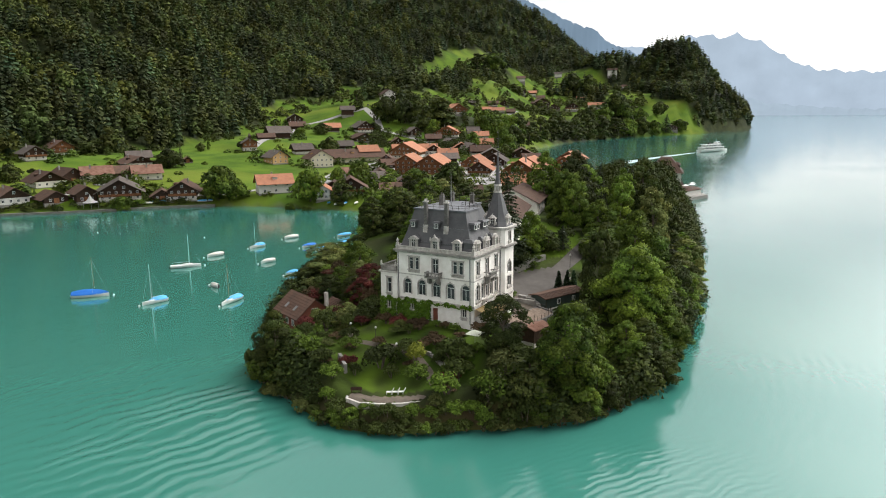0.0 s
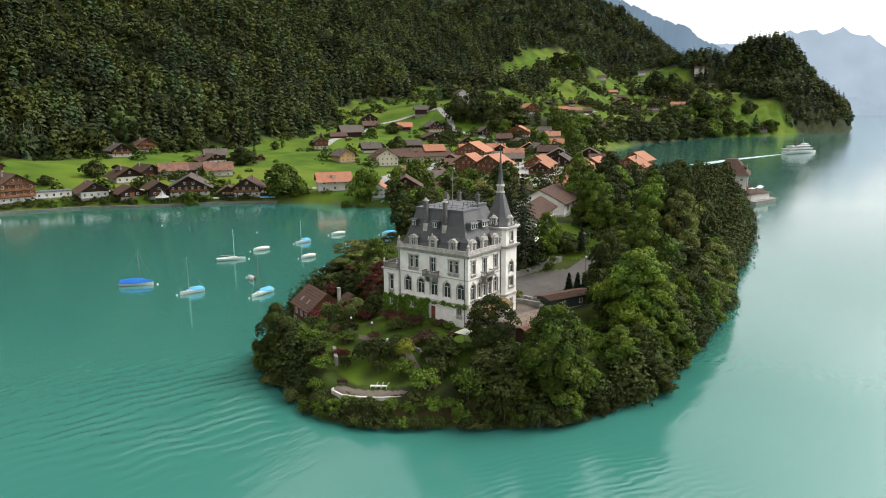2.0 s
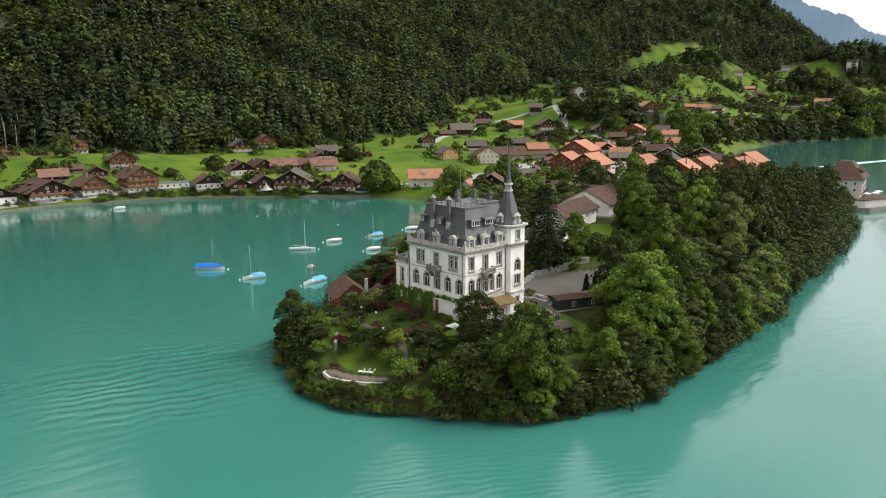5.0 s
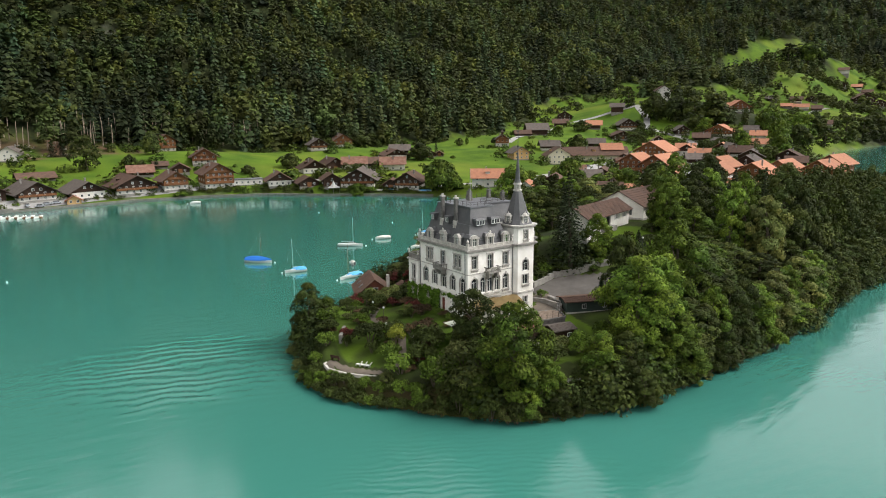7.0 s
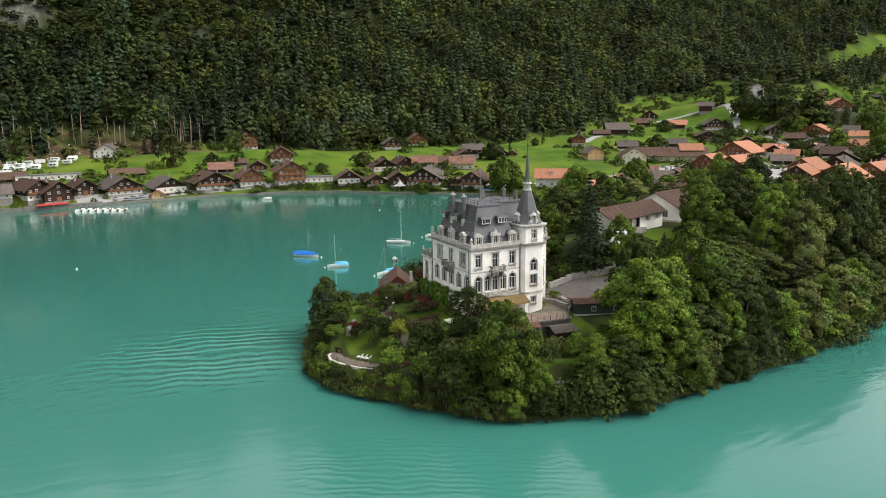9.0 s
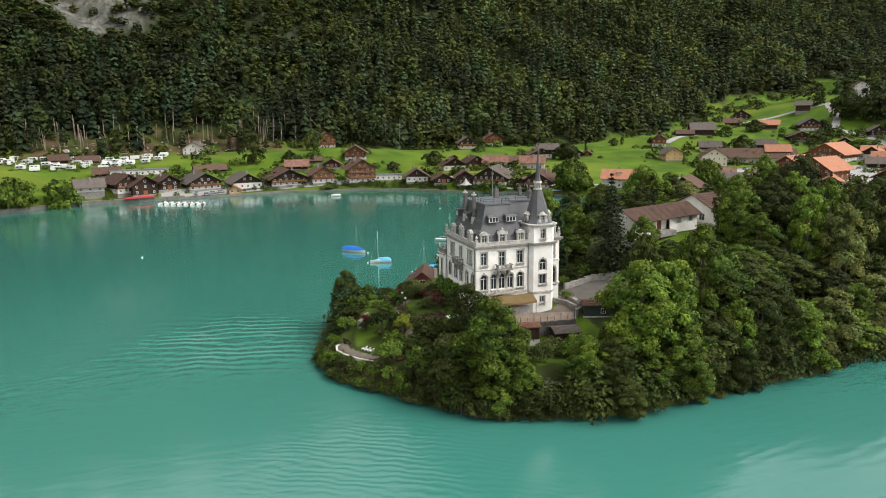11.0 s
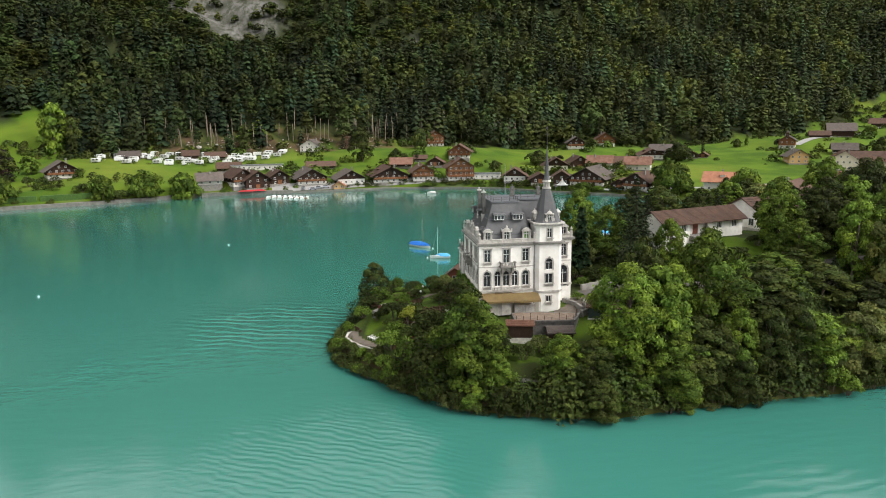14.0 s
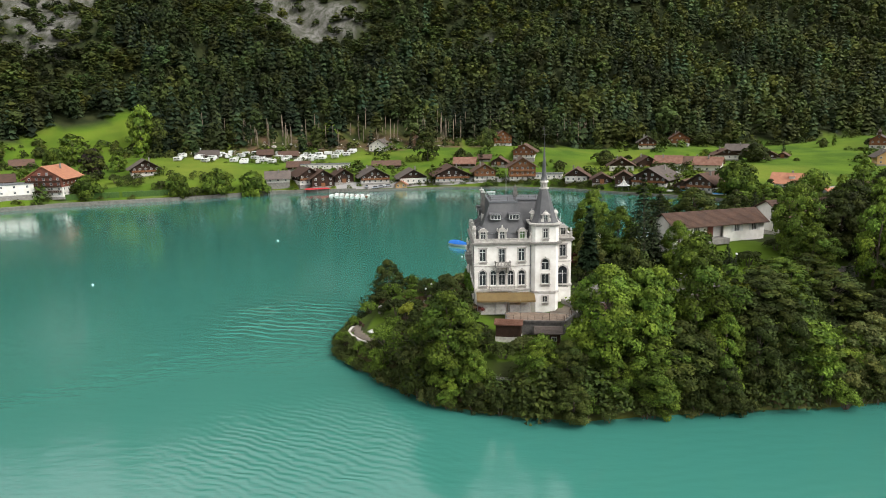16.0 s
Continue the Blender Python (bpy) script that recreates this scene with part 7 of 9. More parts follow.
def house(style, roof, x, y, turn, w, d, tall, z=None):
    """A gabled house: its gable looks along -y before it is turned; tall is the ridge's height over the ground in front."""
    tall *= 0.88 if style in ("chalet", "barn") else 1.0
    # the front stays where it is; deep houses are cut into the slope behind
    fx, fy = math.sin(radians(turn)), -math.cos(radians(turn))
    depth = min(d, 1.15 * w) if style in ("chalet", "barn", "big") and tall > 5 else d
    x, y, d = x + fx * (d - depth) / 2, y + fy * (d - depth) / 2, depth
    front = ground_z(x + fx * d / 2, y + fy * d / 2)
    zs = [ground_z(x + a * w / 2, y + b * d / 2) for a, b in ((0, 0), (0, -1), (0, 1), (1, 0), (-1, 0))]
    near = 0.7 if shore_distance(np.array([x], float), np.array([y], float))[0] < 32 else 0.25
    z = max(0.9, near * front + (1 - near) * zs[0]) if z is None else z
    down = max(0.4, z - min(zs + [front]) + 0.6)
    far = math.hypot(x, y) > 600
    mat, roof_words = ROOFS[roof]
    ob = thing("house" if style != "barn" or tall > 5 else "shed", pose(x, y, z, 0, 0, turn), STYLES[style] + ", " + roof_words, "house", "village houses")
    rise = 0.0 if style == "flat" else min(0.31 * w, 0.52 * tall)
    eave = tall - rise
    storeys = max(1, round(eave / 2.7))
    step = eave / storeys
    upper = {"chalet": M_WOOD_DARK, "big": M_WOOD, "barn": M_WOOD_DARK, "stone": M_WALL, "ochre": M_OCHRE, "hotel": M_WOOD_RED, "flat": M_WALL}[style]
    low = {"barn": 0.35, "stone": 0.3, "ochre": 0.3, "flat": 0.3}.get(style, step * (2 if style == "hotel" and storeys > 3 else 0.82))
    bm = bmesh.new()
    if low > 1:
        box(bm, -w / 2 - 0.05, w / 2 + 0.05, -d / 2 - 0.05, d / 2 + 0.05, -down, 0.15)
        part("plinth", bm, M_GREY_STONE, ob)
        bm = bmesh.new()
        box(bm, -w / 2, w / 2, -d / 2, d / 2, 0.15, low)
        part("ground_floor", bm, M_WALL, ob)
    else:
        box(bm, -w / 2, w / 2, -d / 2, d / 2, -down, low)
        part("plinth", bm, M_GREY_STONE, ob)
    out = 0.0 if low < 1 else 0.12
    bm = bmesh.new()
    box(bm, -w / 2 - out, w / 2 + out, -d / 2 - out, d / 2 + out, low, eave)
    if rise:
        for s in (-1, 1):
            vs = [bm.verts.new((u, s * (d / 2 + out), v)) for u, v in ((-w / 2 - out, eave), (w / 2 + out, eave), (0, tall - 0.05))]
            bm.faces.new(vs if s < 0 else vs[::-1])
    if upper in (M_WOOD, M_WOOD_DARK) and not far:
        for k in range(storeys):
            zz = low + (eave - low) * k / storeys
            box(bm, -w / 2 - out - 0.07, w / 2 + out + 0.07, -d / 2 - out - 0.07, -d / 2 - out, zz + 0.02, zz + 0.2)
    part("upper_wall", bm, upper, ob)
    over, ends = min(0.17 * w, 2.1), 2.0 if tall > 6 and style in ("chalet", "big", "barn") else 1.0
    if rise:
        slope = rise / (w / 2)
        for s in (-1, 1):
            bm = bmesh.new()
            x1, z1 = s * (w / 2 + over), eave - slope * over
            vs = [bm.verts.new(v) for v in ((0, -d / 2 - ends, tall + 0.22), (0, d / 2 + ends, tall + 0.22), (x1, d / 2 + ends, z1 + 0.22), (x1, -d / 2 - ends, z1 + 0.22),
                                            (0, -d / 2 - ends, tall), (0, d / 2 + ends, tall), (x1, d / 2 + ends, z1), (x1, -d / 2 - ends, z1))]
            for f in ((0, 1, 2, 3), (7, 6, 5, 4), (3, 2, 6, 7), (0, 3, 7, 4), (1, 5, 6, 2)):
                bm.faces.new([vs[i] for i in f])
            side = part("roof", bm, mat, ob)
        if not far and tall > 6:
            bm = bmesh.new()
            cx, cy = house_rng.choice((-1, 1)) * w * 0.18, house_rng.uniform(-0.2, 0.25) * d
            box(bm, cx - 0.35, cx + 0.35, cy - 0.35, cy + 0.35, eave, tall + 0.9)
            box(bm, cx - 0.45, cx + 0.45, cy - 0.45, cy + 0.45, tall + 0.9, tall + 1.02)
            part("chimney", bm, M_GREY_STONE, ob)
            if roof in ("red", "brown") and d > 14 and style != "barn":
                bm = bmesh.new()
                cx = -w * 0.27
                zc = tall - slope * abs(cx)
                box(bm, cx - 0.9, cx + 0.9, -1.1, 1.1, zc - 0.6, zc + 0.75)
                dorm = part("roof_dormer", bm, upper, ob)
                bm = bmesh.new()
                prism(bm, [(cx - 1.3, -1.5), (cx + 1.1, -1.5), (cx + 1.1, 1.5), (cx - 1.3, 1.5)], zc + 0.75, zc + 1.15, top=0.45, centre=(cx + 0.3, 0))
                part("dormer_roof", bm, mat, dorm)
    else:
        bm = bmesh.new()
        box(bm, -w / 2 - 0.4, w / 2 + 0.4, -d / 2 - 0.4, d / 2 + 0.4, tall, tall + 0.25)
        part("roof", bm, mat, ob)
    # windows: the gable side in every storey, the long sides in every storey
    few = style == "barn"
    rows = storeys + (1 if rise > 2.2 else 0)
    for k in range(rows):
        zz = step * k + (0.95 if step > 2.2 else 0.5)
        if zz + 1.3 > tall - 0.5:
            continue
        share = 1.0 if zz + 1.3 < eave else 0.42
        n = max(1, int(w * share / (3.8 if few or far else 2.9)))
        o = out if zz > low - 0.3 else 0.0
        for i in range(n):
            u = (i + 0.5) / n * w * share - w * share / 2
            village_window(ob, pose(u, -d / 2 - o, zz), style in ("stone", "ochre") and not far)
        if zz + 1.3 < eave and math.hypot(x, y) < 420:
            n = max(1, int(d / (6.0 if few else 4.2)))
            for s in (-1, 1):
                for i in range(n):
                    v = (i + 0.5) / n * d - d / 2
                    village_window(ob, pose(s * (w / 2 + o), v, zz, 0, 0, 90 * s), style in ("stone", "ochre"))
    if style in ("chalet", "big", "hotel") and storeys > 1:
        for k in range(1, storeys + (1 if rise > 2.6 and style != "chalet" else 0)):
            zz = step * k
            half = w / 2 if zz < eave - 0.5 else w * 0.3
            bm = bmesh.new()
            y0 = -d / 2 - out - 1.15
            box(bm, -half, half, y0, -d / 2 - out, zz - 0.05, zz + 0.08)
            box(bm, -half, half, y0, y0 + 0.08, zz + 0.92, zz + 1.0)
            n = int(half * 2 / 0.32)
            for i in range(n):
                u = -half + 2 * half * i / n
                box(bm, u + 0.02, u + 0.28, y0 + 0.02, y0 + 0.06, zz + 0.08, zz + 0.92)
            part("balcony", bm, M_WOOD if style != "hotel" else M_WOOD_DARK, ob)
    if style == "barn" and w > 6 and not far:
        bm = bmesh.new()
        box(bm, -1.1, 1.1, -d / 2 - 0.09, -d / 2, 0.1, 2.3)
        box(bm, -0.04, 0.04, -d / 2 - 0.12, -d / 2 - 0.09, 0.1, 2.3)
        part("barn_door", bm, M_WOOD, ob)
    return ob


house('hotel', 'red', -198.4, 241.3, 3, 17.0, 21.3, 15.2)
house('flat', 'flat', -211.4, 228.4, 121, 10.5, 16.5, 5.5)
house('barn', 'brown', -258.1, 316.4, 120, 10.5, 14.3, 5.8)
house('barn', 'brown', -238.8, 263.9, 121, 9.7, 12.1, 6.7)
house('chalet', 'dark', -173.1, 292.8, 28, 15.0, 12.5, 10.5)
house('barn', 'dark', -153.8, 352.2, 107, 9.8, 12.2, 5.2)
house('barn', 'brown', -119.0, 361.4, 103, 8.3, 10.4, 6.1)
house('barn', 'brown', -103.5, 364.3, 101, 9.5, 11.9, 5.0)
house('stone', 'dark', -93.0, 278.2, 102, 10.1, 12.6, 6.3)
house('chalet', 'brown', -78.4, 282.4, 30, 11.7, 14.7, 10.8)
house('barn', 'brown', -70.3, 281.8, 24, 12.8, 16.0, 10.8)
house('barn', 'brown', -57.7, 285.1, 17, 10.8, 13.5, 8.7)
house('chalet', 'dark', -40.5, 289.7, 13, 16.2, 20.3, 9.7)
house('barn', 'brown', -34.6, 327.4, 94, 10.5, 16.8, 4.6)
house('chalet', 'dark', -18.1, 291.7, 9, 15.2, 19.1, 9.1)
house('chalet', 'brown', 4.6, 297.0, 6, 19.7, 24.7, 10.1)
house('big', 'brown', 24.3, 289.5, 1, 11.9, 13.7, 9.4)
house('big', 'brown', 46.2, 287.5, 356, 14.6, 18.3, 12.9)
house('big', 'brown', 54.9, 336.8, 347, 13.3, 16.7, 9.0)
house('stone', 'dark', -41.3, 379.8, 344, 13.2, 12.0, 8.2)
house('big', 'brown', 45.6, 396.3, 4, 12.3, 15.4, 11.0)
house('barn', 'brown', 28.3, 330.6, 85, 5.8, 7.2, 4.0)
house('chalet', 'brown', 75.2, 271.2, 344, 11.8, 14.8, 8.3)
house('barn', 'brown', 85.6, 257.8, 349, 10.1, 12.7, 6.0)
house('barn', 'brown', 95.2, 248.7, 343, 8.6, 10.7, 8.1)
house('chalet', 'dark', 110.9, 244.1, 323, 17.6, 22.0, 10.8)
house('barn', 'brown', 120.5, 227.2, 322, 8.5, 10.6, 5.9)
house('chalet', 'brown', 128.7, 221.7, 314, 12.3, 15.4, 10.3)
house('chalet', 'brown', 107.3, 298.3, 347, 13.6, 17.0, 8.7)
house('barn', 'brown', 124.7, 308.0, 355, 11.8, 14.7, 8.4)
house('stone', 'rust', 136.1, 299.0, 63, 10.5, 14.7, 7.4)
house('barn', 'brown', 149.7, 295.8, 62, 9.3, 11.6, 7.1)
house('stone', 'rust', 152.1, 279.0, 60, 10.5, 14.4, 7.6)
house('chalet', 'brown', 182.3, 329.2, 345, 14.3, 17.9, 7.4)
house('barn', 'dark', 194.9, 349.2, 60, 10.5, 20.8, 6.9)
house('chalet', 'dark', 146.4, 375.1, 346, 11.5, 14.4, 9.7)
house('big', 'brown', 176.8, 397.3, 344, 13.8, 17.2, 10.3)
house('barn', 'brown', 209.3, 327.3, 337, 10.1, 12.6, 6.0)
house('barn', 'brown', 218.4, 325.0, 326, 6.1, 7.6, 4.0)
house('ochre', 'dark', 257.3, 283.8, 340, 11.1, 13.9, 8.6)
house('chalet', 'dark', 300.4, 302.0, 58, 10.5, 17.6, 8.4)
house('stone', 'red', 153.4, 187.6, 53, 10.5, 15.9, 8.8)
house('stone', 'red', 151.9, 156.1, 304, 6.6, 8.2, 6.8)
house('barn', 'brown', 169.8, 164.5, 303, 8.7, 10.9, 6.0)
house('chalet', 'red', 306.6, 246.8, 55, 10.5, 17.5, 12.7)
house('big', 'red', 344.1, 233.4, 289, 21.4, 26.7, 11.6)
house('chalet', 'red', 395.2, 247.6, 37, 10.4, 13.1, 7.6)
house('big', 'red', 243.1, 167.2, 286, 12.7, 15.9, 13.4)
house('big', 'red', 247.2, 153.3, 284, 15.8, 19.8, 13.5)
house('chalet', 'red', 223.9, 128.4, 308, 7.7, 9.7, 9.2)
house('barn', 'dark', 212.7, 150.5, 302, 11.8, 14.7, 6.2)
house('barn', 'brown', 185.7, 141.8, 44, 8.5, 10.6, 4.8)
house('barn', 'red', 193.0, 126.1, 41, 8.2, 10.3, 4.1)
house('barn', 'dark', 480.9, 315.2, 322, 11.8, 14.7, 9.0)
house('barn', 'brown', 474.5, 289.6, 36, 10.5, 13.2, 7.7)
house('big', 'red', 500.7, 287.3, 294, 21.2, 26.5, 10.2)
house('chalet', 'dark', 391.9, 206.9, 319, 13.1, 16.4, 9.4)
house('chalet', 'dark', 522.4, 272.1, 32, 10.0, 12.5, 6.4)
house('stone', 'red', 505.3, 253.9, 32, 10.3, 12.9, 6.6)
house('chalet', 'red', 468.8, 232.8, 32, 10.5, 13.7, 7.1)
house('barn', 'dark', 338.5, 158.4, 287, 13.6, 17.0, 9.4)
house('big', 'red', 312.7, 160.3, 284, 15.3, 19.2, 9.1)
house('big', 'red', 257.1, 104.0, 287, 16.9, 21.1, 11.6)
house('big', 'red', 315.6, 122.7, 280, 16.2, 20.3, 9.7)
house('barn', 'brown', 365.1, 146.9, 29, 10.5, 18.6, 6.2)
house('big', 'red', 298.3, 92.1, 277, 14.3, 17.9, 11.5)
house('barn', 'dark', 477.9, 462.3, 316, 15.0, 18.8, 10.1)
house('barn', 'brown', 410.4, 400.7, 46, 10.5, 14.5, 8.0)
house('barn', 'dark', 496.7, 415.5, 42, 10.5, 27.2, 10.9)
house('barn', 'red', 417.4, 363.7, 44, 10.4, 12.9, 8.6)
house('chalet', 'dark', 447.0, 351.2, 326, 15.4, 19.2, 11.7)
house('barn', 'brown', 413.5, 327.5, 322, 17.7, 22.1, 7.7)
house('big', 'red', 579.4, 323.5, 318, 18.2, 22.7, 11.4)
house('stone', 'red', 571.7, 326.4, 30, 7.9, 9.9, 7.9)
house('barn', 'dark', 769.6, 399.5, 28, 10.5, 13.9, 7.6)
house('chalet', 'brown', 799.5, 387.5, 27, 10.5, 18.4, 8.6)
house('barn', 'brown', 837.9, 384.6, 296, 13.4, 16.8, 8.8)
house('barn', 'dark', 885.1, 390.9, 295, 14.0, 17.5, 10.0)
house('barn', 'red', 769.5, 380.4, 27, 10.5, 15.1, 6.0)
house('stone', 'red', 782.6, 367.7, 26, 10.5, 16.6, 6.1)
house('barn', 'brown', 792.2, 354.0, 25, 9.9, 12.4, 6.8)
house('barn', 'brown', 1023.4, 441.6, 294, 18.9, 23.6, 11.3)
house('chalet', 'red', 1055.1, 435.3, 23, 10.5, 17.5, 9.6)
house('barn', 'brown', 1063.7, 423.3, 23, 10.5, 17.5, 8.7)
house('barn', 'brown', 962.5, 381.1, 308, 24.9, 31.1, 14.8)
house('barn', 'brown', 962.8, 357.0, 292, 20.3, 25.4, 11.2)
house('chalet', 'brown', 978.0, 330.6, 290, 23.1, 28.8, 12.0)
house('stone', 'red', 1006.9, 301.9, 18, 10.5, 25.3, 11.3)
house('chalet', 'red', 1154.4, 380.0, 20, 10.5, 14.5, 10.0)
house('barn', 'brown', 1190.3, 419.1, 291, 12.2, 15.2, 9.3)
house('stone', 'brown', 683.9, 287.8, 24, 10.5, 13.2, 9.9)
house('stone', 'brown', 1288.9, 361.7, 17, 10.5, 17.5, 15.0)
house('stone', 'brown', 1275.6, 332.1, 16, 10.5, 13.3, 6.3)
house('barn', 'brown', 1123.4, 207.8, 283, 19.6, 24.6, 9.9)
house('stone', 'brown', 1341.8, 170.1, 279, 15.5, 19.4, 12.3)
house('barn', 'dark', 975.2, 557.8, 30, 10.5, 22.8, 7.7)
house('stone', 'dark', 1279.6, 470.2, 21, 10.5, 14.2, 10.0)
house('stone', 'brown', 1061.4, 456.5, 24, 10.5, 14.1, 9.7)
house('big', 'red', 320.3, 97.0, 273, 12.5, 15.7, 13.0)
house('barn', 'brown', 147.5, 78.5, 34, 7.3, 9.1, 4.8)
house('flat', 'flat', -72.0, 319.5, 2, 30.0, 6.5, 3.0)
house('barn', 'brown', -89.0, 322.0, 95, 9.0, 13.0, 5.6)
house('barn', 'rust', 10.0, 320.5, 82, 11.0, 23.0, 6.2)
house('barn', 'brown', 37.0, 322.5, 348, 9.5, 11.0, 6.0)
house('flat', 'flat', 61.0, 279.5, 345, 15.0, 6.5, 3.1)
house('ochre', 'red', -23.5, 280.0, 355, 6.0, 5.0, 4.2)
house('chalet', 'brown', 161.0, 147.5, 309, 12.5, 13.0, 9.6)
house('barn', 'brown', 226.0, 176.5, 306, 12.0, 13.0, 7.0)
house('stone', 'red', 215.0, 88.0, 25, 10.0, 17.0, 6.6)
house('barn', 'dark', 369.0, 176.0, 297, 15.0, 16.0, 8.4)
house('barn', 'brown', 386.0, 160.0, 294, 14.0, 15.0, 8.0)
house('chalet', 'red', 369.0, 226.0, 301, 13.5, 14.0, 9.0)
for style, roof, x, y, turn, w, d, tall in (("barn", "brown", 195, 141, 300, 9, 11, 6.5), ("chalet", "red", 399, 218, 300, 12, 14, 9), ("chalet", "brown", 382, 193, 30, 11, 14, 8.5),
                                            ("barn", "red", 352, 205, 35, 10, 13, 8), ("chalet", "brown", 430, 300, 310, 12, 15, 9), ("barn", "dark", 352, 301, 48, 10, 14, 7), ("chalet", "dark", 458, 262, 318, 12, 14, 9),
                                            ("barn", "brown", 276, 205, 50, 9, 12, 6.5), ("chalet", "brown", 291, 216, 300, 10, 12, 8), ("barn", "dark", 330, 192, 44, 9, 12, 7), ("chalet", "red", 275, 138, 290, 13, 15, 10),
                                            ("barn", "brown", 178, 128, 40, 8, 10, 6), ("chalet", "dark", 205, 168, 50, 10, 12, 8), ("barn", "rust", 222, 196, 48, 10, 14, 6.5), ("chalet", "red", 360, 250, 40, 11, 14, 8.5)):
    house(style, roof, x, y, turn, w, d, tall)

# ---- buildings with a shape of their own ----
chapel = house("big", "dark", 291.0, 342.0, 322, 10.0, 15.0, 9.5)
tagged(chapel, "brown timber chapel with small bell turret on the meadow", "chapel")
chapel.name = "chapel"
bm = bmesh.new()
box(bm, -0.9, 0.9, -5.2, -3.4, 8.5, 11.4)
bell = part("bell_turret", bm, M_WOOD_DARK, chapel)
bm = bmesh.new()
prism(bm, [(-1.2, -5.5), (1.2, -5.5), (1.2, -3.1), (-1.2, -3.1)], 11.4, 13.4, top=0.05, centre=(0, -4.3))
part("turret_roof", bm, M_TILE_DARK, bell)
house("barn", "dark", 351.0, 373.0, 58, 14.5, 24.0, 11.5)
house("barn", "brown", 330.0, 362.0, 58, 8.0, 13.0, 5.5)
# the long cream school with two roofs
school = house("ochre", "brown", 297.0, 251.0, 55, 14.0, 46.0, 9.0)
tagged(school, "long cream rendered building with brown tiled roof", "school")
school.name = "school"
M_CREAM = material("cream_render", (0.62, 0.56, 0.44), 0.9, second=(0.55, 0.49, 0.38), grain=2.0)
for wing in (school, house("ochre", "brown", 267.0, 255.0, 325, 15.0, 18.0, 11.0)):
    for piece in wing.children:
        if piece.name.startswith("upper_wall"):
            piece.data.materials[0] = M_CREAM
# villa on the wooded knoll
villa = house("stone", "brown", 545.0, 388.0, 322, 13.0, 15.0, 15.0)
tagged(villa, "pinkish villa with hipped roof on a wooded knoll", "villa")

# long white house on the hill of the peninsula
white_house = thing("white_house", pose(46.2, 15.0, 18.1, 0, 0, 17), "low white house with brown tiled roof above a lawn", "house")
W_LONG, W_DEEP = 20.6, 6.4
bm = bmesh.new()
wall_slab(bm, -W_LONG / 2, W_LONG / 2, -2.5, 2.75, [hole(u, 0.95, 1.3, 1.3) for u in (-8.2, -5.2, 4.0, 8.0)] + [hole(-1.4, 0.05, 4.6, 2.3)], pose(0, -W_DEEP / 2, 0), 0.3)
box(bm, -W_LONG / 2, -W_LONG / 2 + 0.3, -W_DEEP / 2 + 0.3, W_DEEP / 2, -2.5, 2.75)
box(bm, W_LONG / 2 - 0.3, W_LONG / 2, -W_DEEP / 2 + 0.3, W_DEEP / 2, -2.5, 2.75)
box(bm, -W_LONG / 2 + 0.3, W_LONG / 2 - 0.3, W_DEEP / 2 - 0.3, W_DEEP / 2, -2.5, 2.75)
for s in (-1, 1):
    vs = [bm.verts.new((s * W_LONG / 2, y, z)) for y, z in ((-W_DEEP / 2, 2.75), (W_DEEP / 2, 2.75), (0, 4.66))]
    bm.faces.new(vs)
bmesh.ops.remove_doubles(bm, verts=bm.verts, dist=0.001)
part("wall", bm, M_RENDER, white_house)
for u in (-8.2, -5.2, 4.0, 8.0):
    bm = bmesh.new()
    for a, b, c, e in ((-0.65, 0.65, 0, 0.08), (-0.65, 0.65, 1.32, 1.4), (-0.65, -0.57, 0, 1.4), (0.57, 0.65, 0, 1.4), (-0.2, -0.14, 0, 1.4), (0.2, 0.26, 0, 1.4)):
        box(bm, u + a, u + b, -W_DEEP / 2 + 0.05, -W_DEEP / 2 + 0.15, 0.95 + c, 0.95 + e)
    f = part("window", bm, M_FRAME, white_house)
    bm = bmesh.new()
    box(bm, u - 0.6, u + 0.6, -W_DEEP / 2 + 0.16, -W_DEEP / 2 + 0.2, 1.0, 2.3)
    part("pane", bm, M_GLASS, f)
    bm = bmesh.new()
    for s in (-1, 1):
        box(bm, u + s * 1.0 - 0.28, u + s * 1.0 + 0.28, -W_DEEP / 2 - 0.06, -W_DEEP / 2, 0.95, 2.35)
    part("shutter", bm, M_FRAME, f)
bm = bmesh.new()
box(bm, -2.0, -0.7, -W_DEEP / 2 + 1.0, -W_DEEP / 2 + 1.06, 0.05, 2.15)
part("door", bm, M_WOOD_RED, white_house)
bm = bmesh.new()
box(bm, -3.9, 1.1, -W_DEEP / 2 + 1.06, -W_DEEP / 2 + 1.3, 0.0, 2.7)
part("porch_wall", bm, M_RENDER, white_house)
bm = bmesh.new()
box(bm, -3.8, 1.2, -W_DEEP / 2 - 1.4, -W_DEEP / 2 + 1.0, -1.0, 0.05)
part("porch_step", bm, M_GREY_STONE, white_house)
for s in (-1, 1):
    bm = bmesh.new()
    coursed_slope(bm, W_LONG / 2 + 0.6, s * (W_DEEP / 2 + 0.8), 4.72, 2.75 - 0.42, 14)
    part("roof", bm, M_TILE_BROWN, white_house)
timber_hut("house_wing", pose(67.9, 22.4, 17.6, 0, 0, 14), 16.0, 12.0, 3.2, 3.0, M_TILE_BROWN, M_RENDER, "white gabled wing with grey-brown roof", 0.3,
                       (("w", -3.0, 0.8, 1.4, 1.5), ("w", 2.6, 0.8, 1.4, 1.5), ("s", -4, 1.0, 1.4, 1.3), ("s", 2, 1.0, 1.4, 1.3)), 0.7, "house")

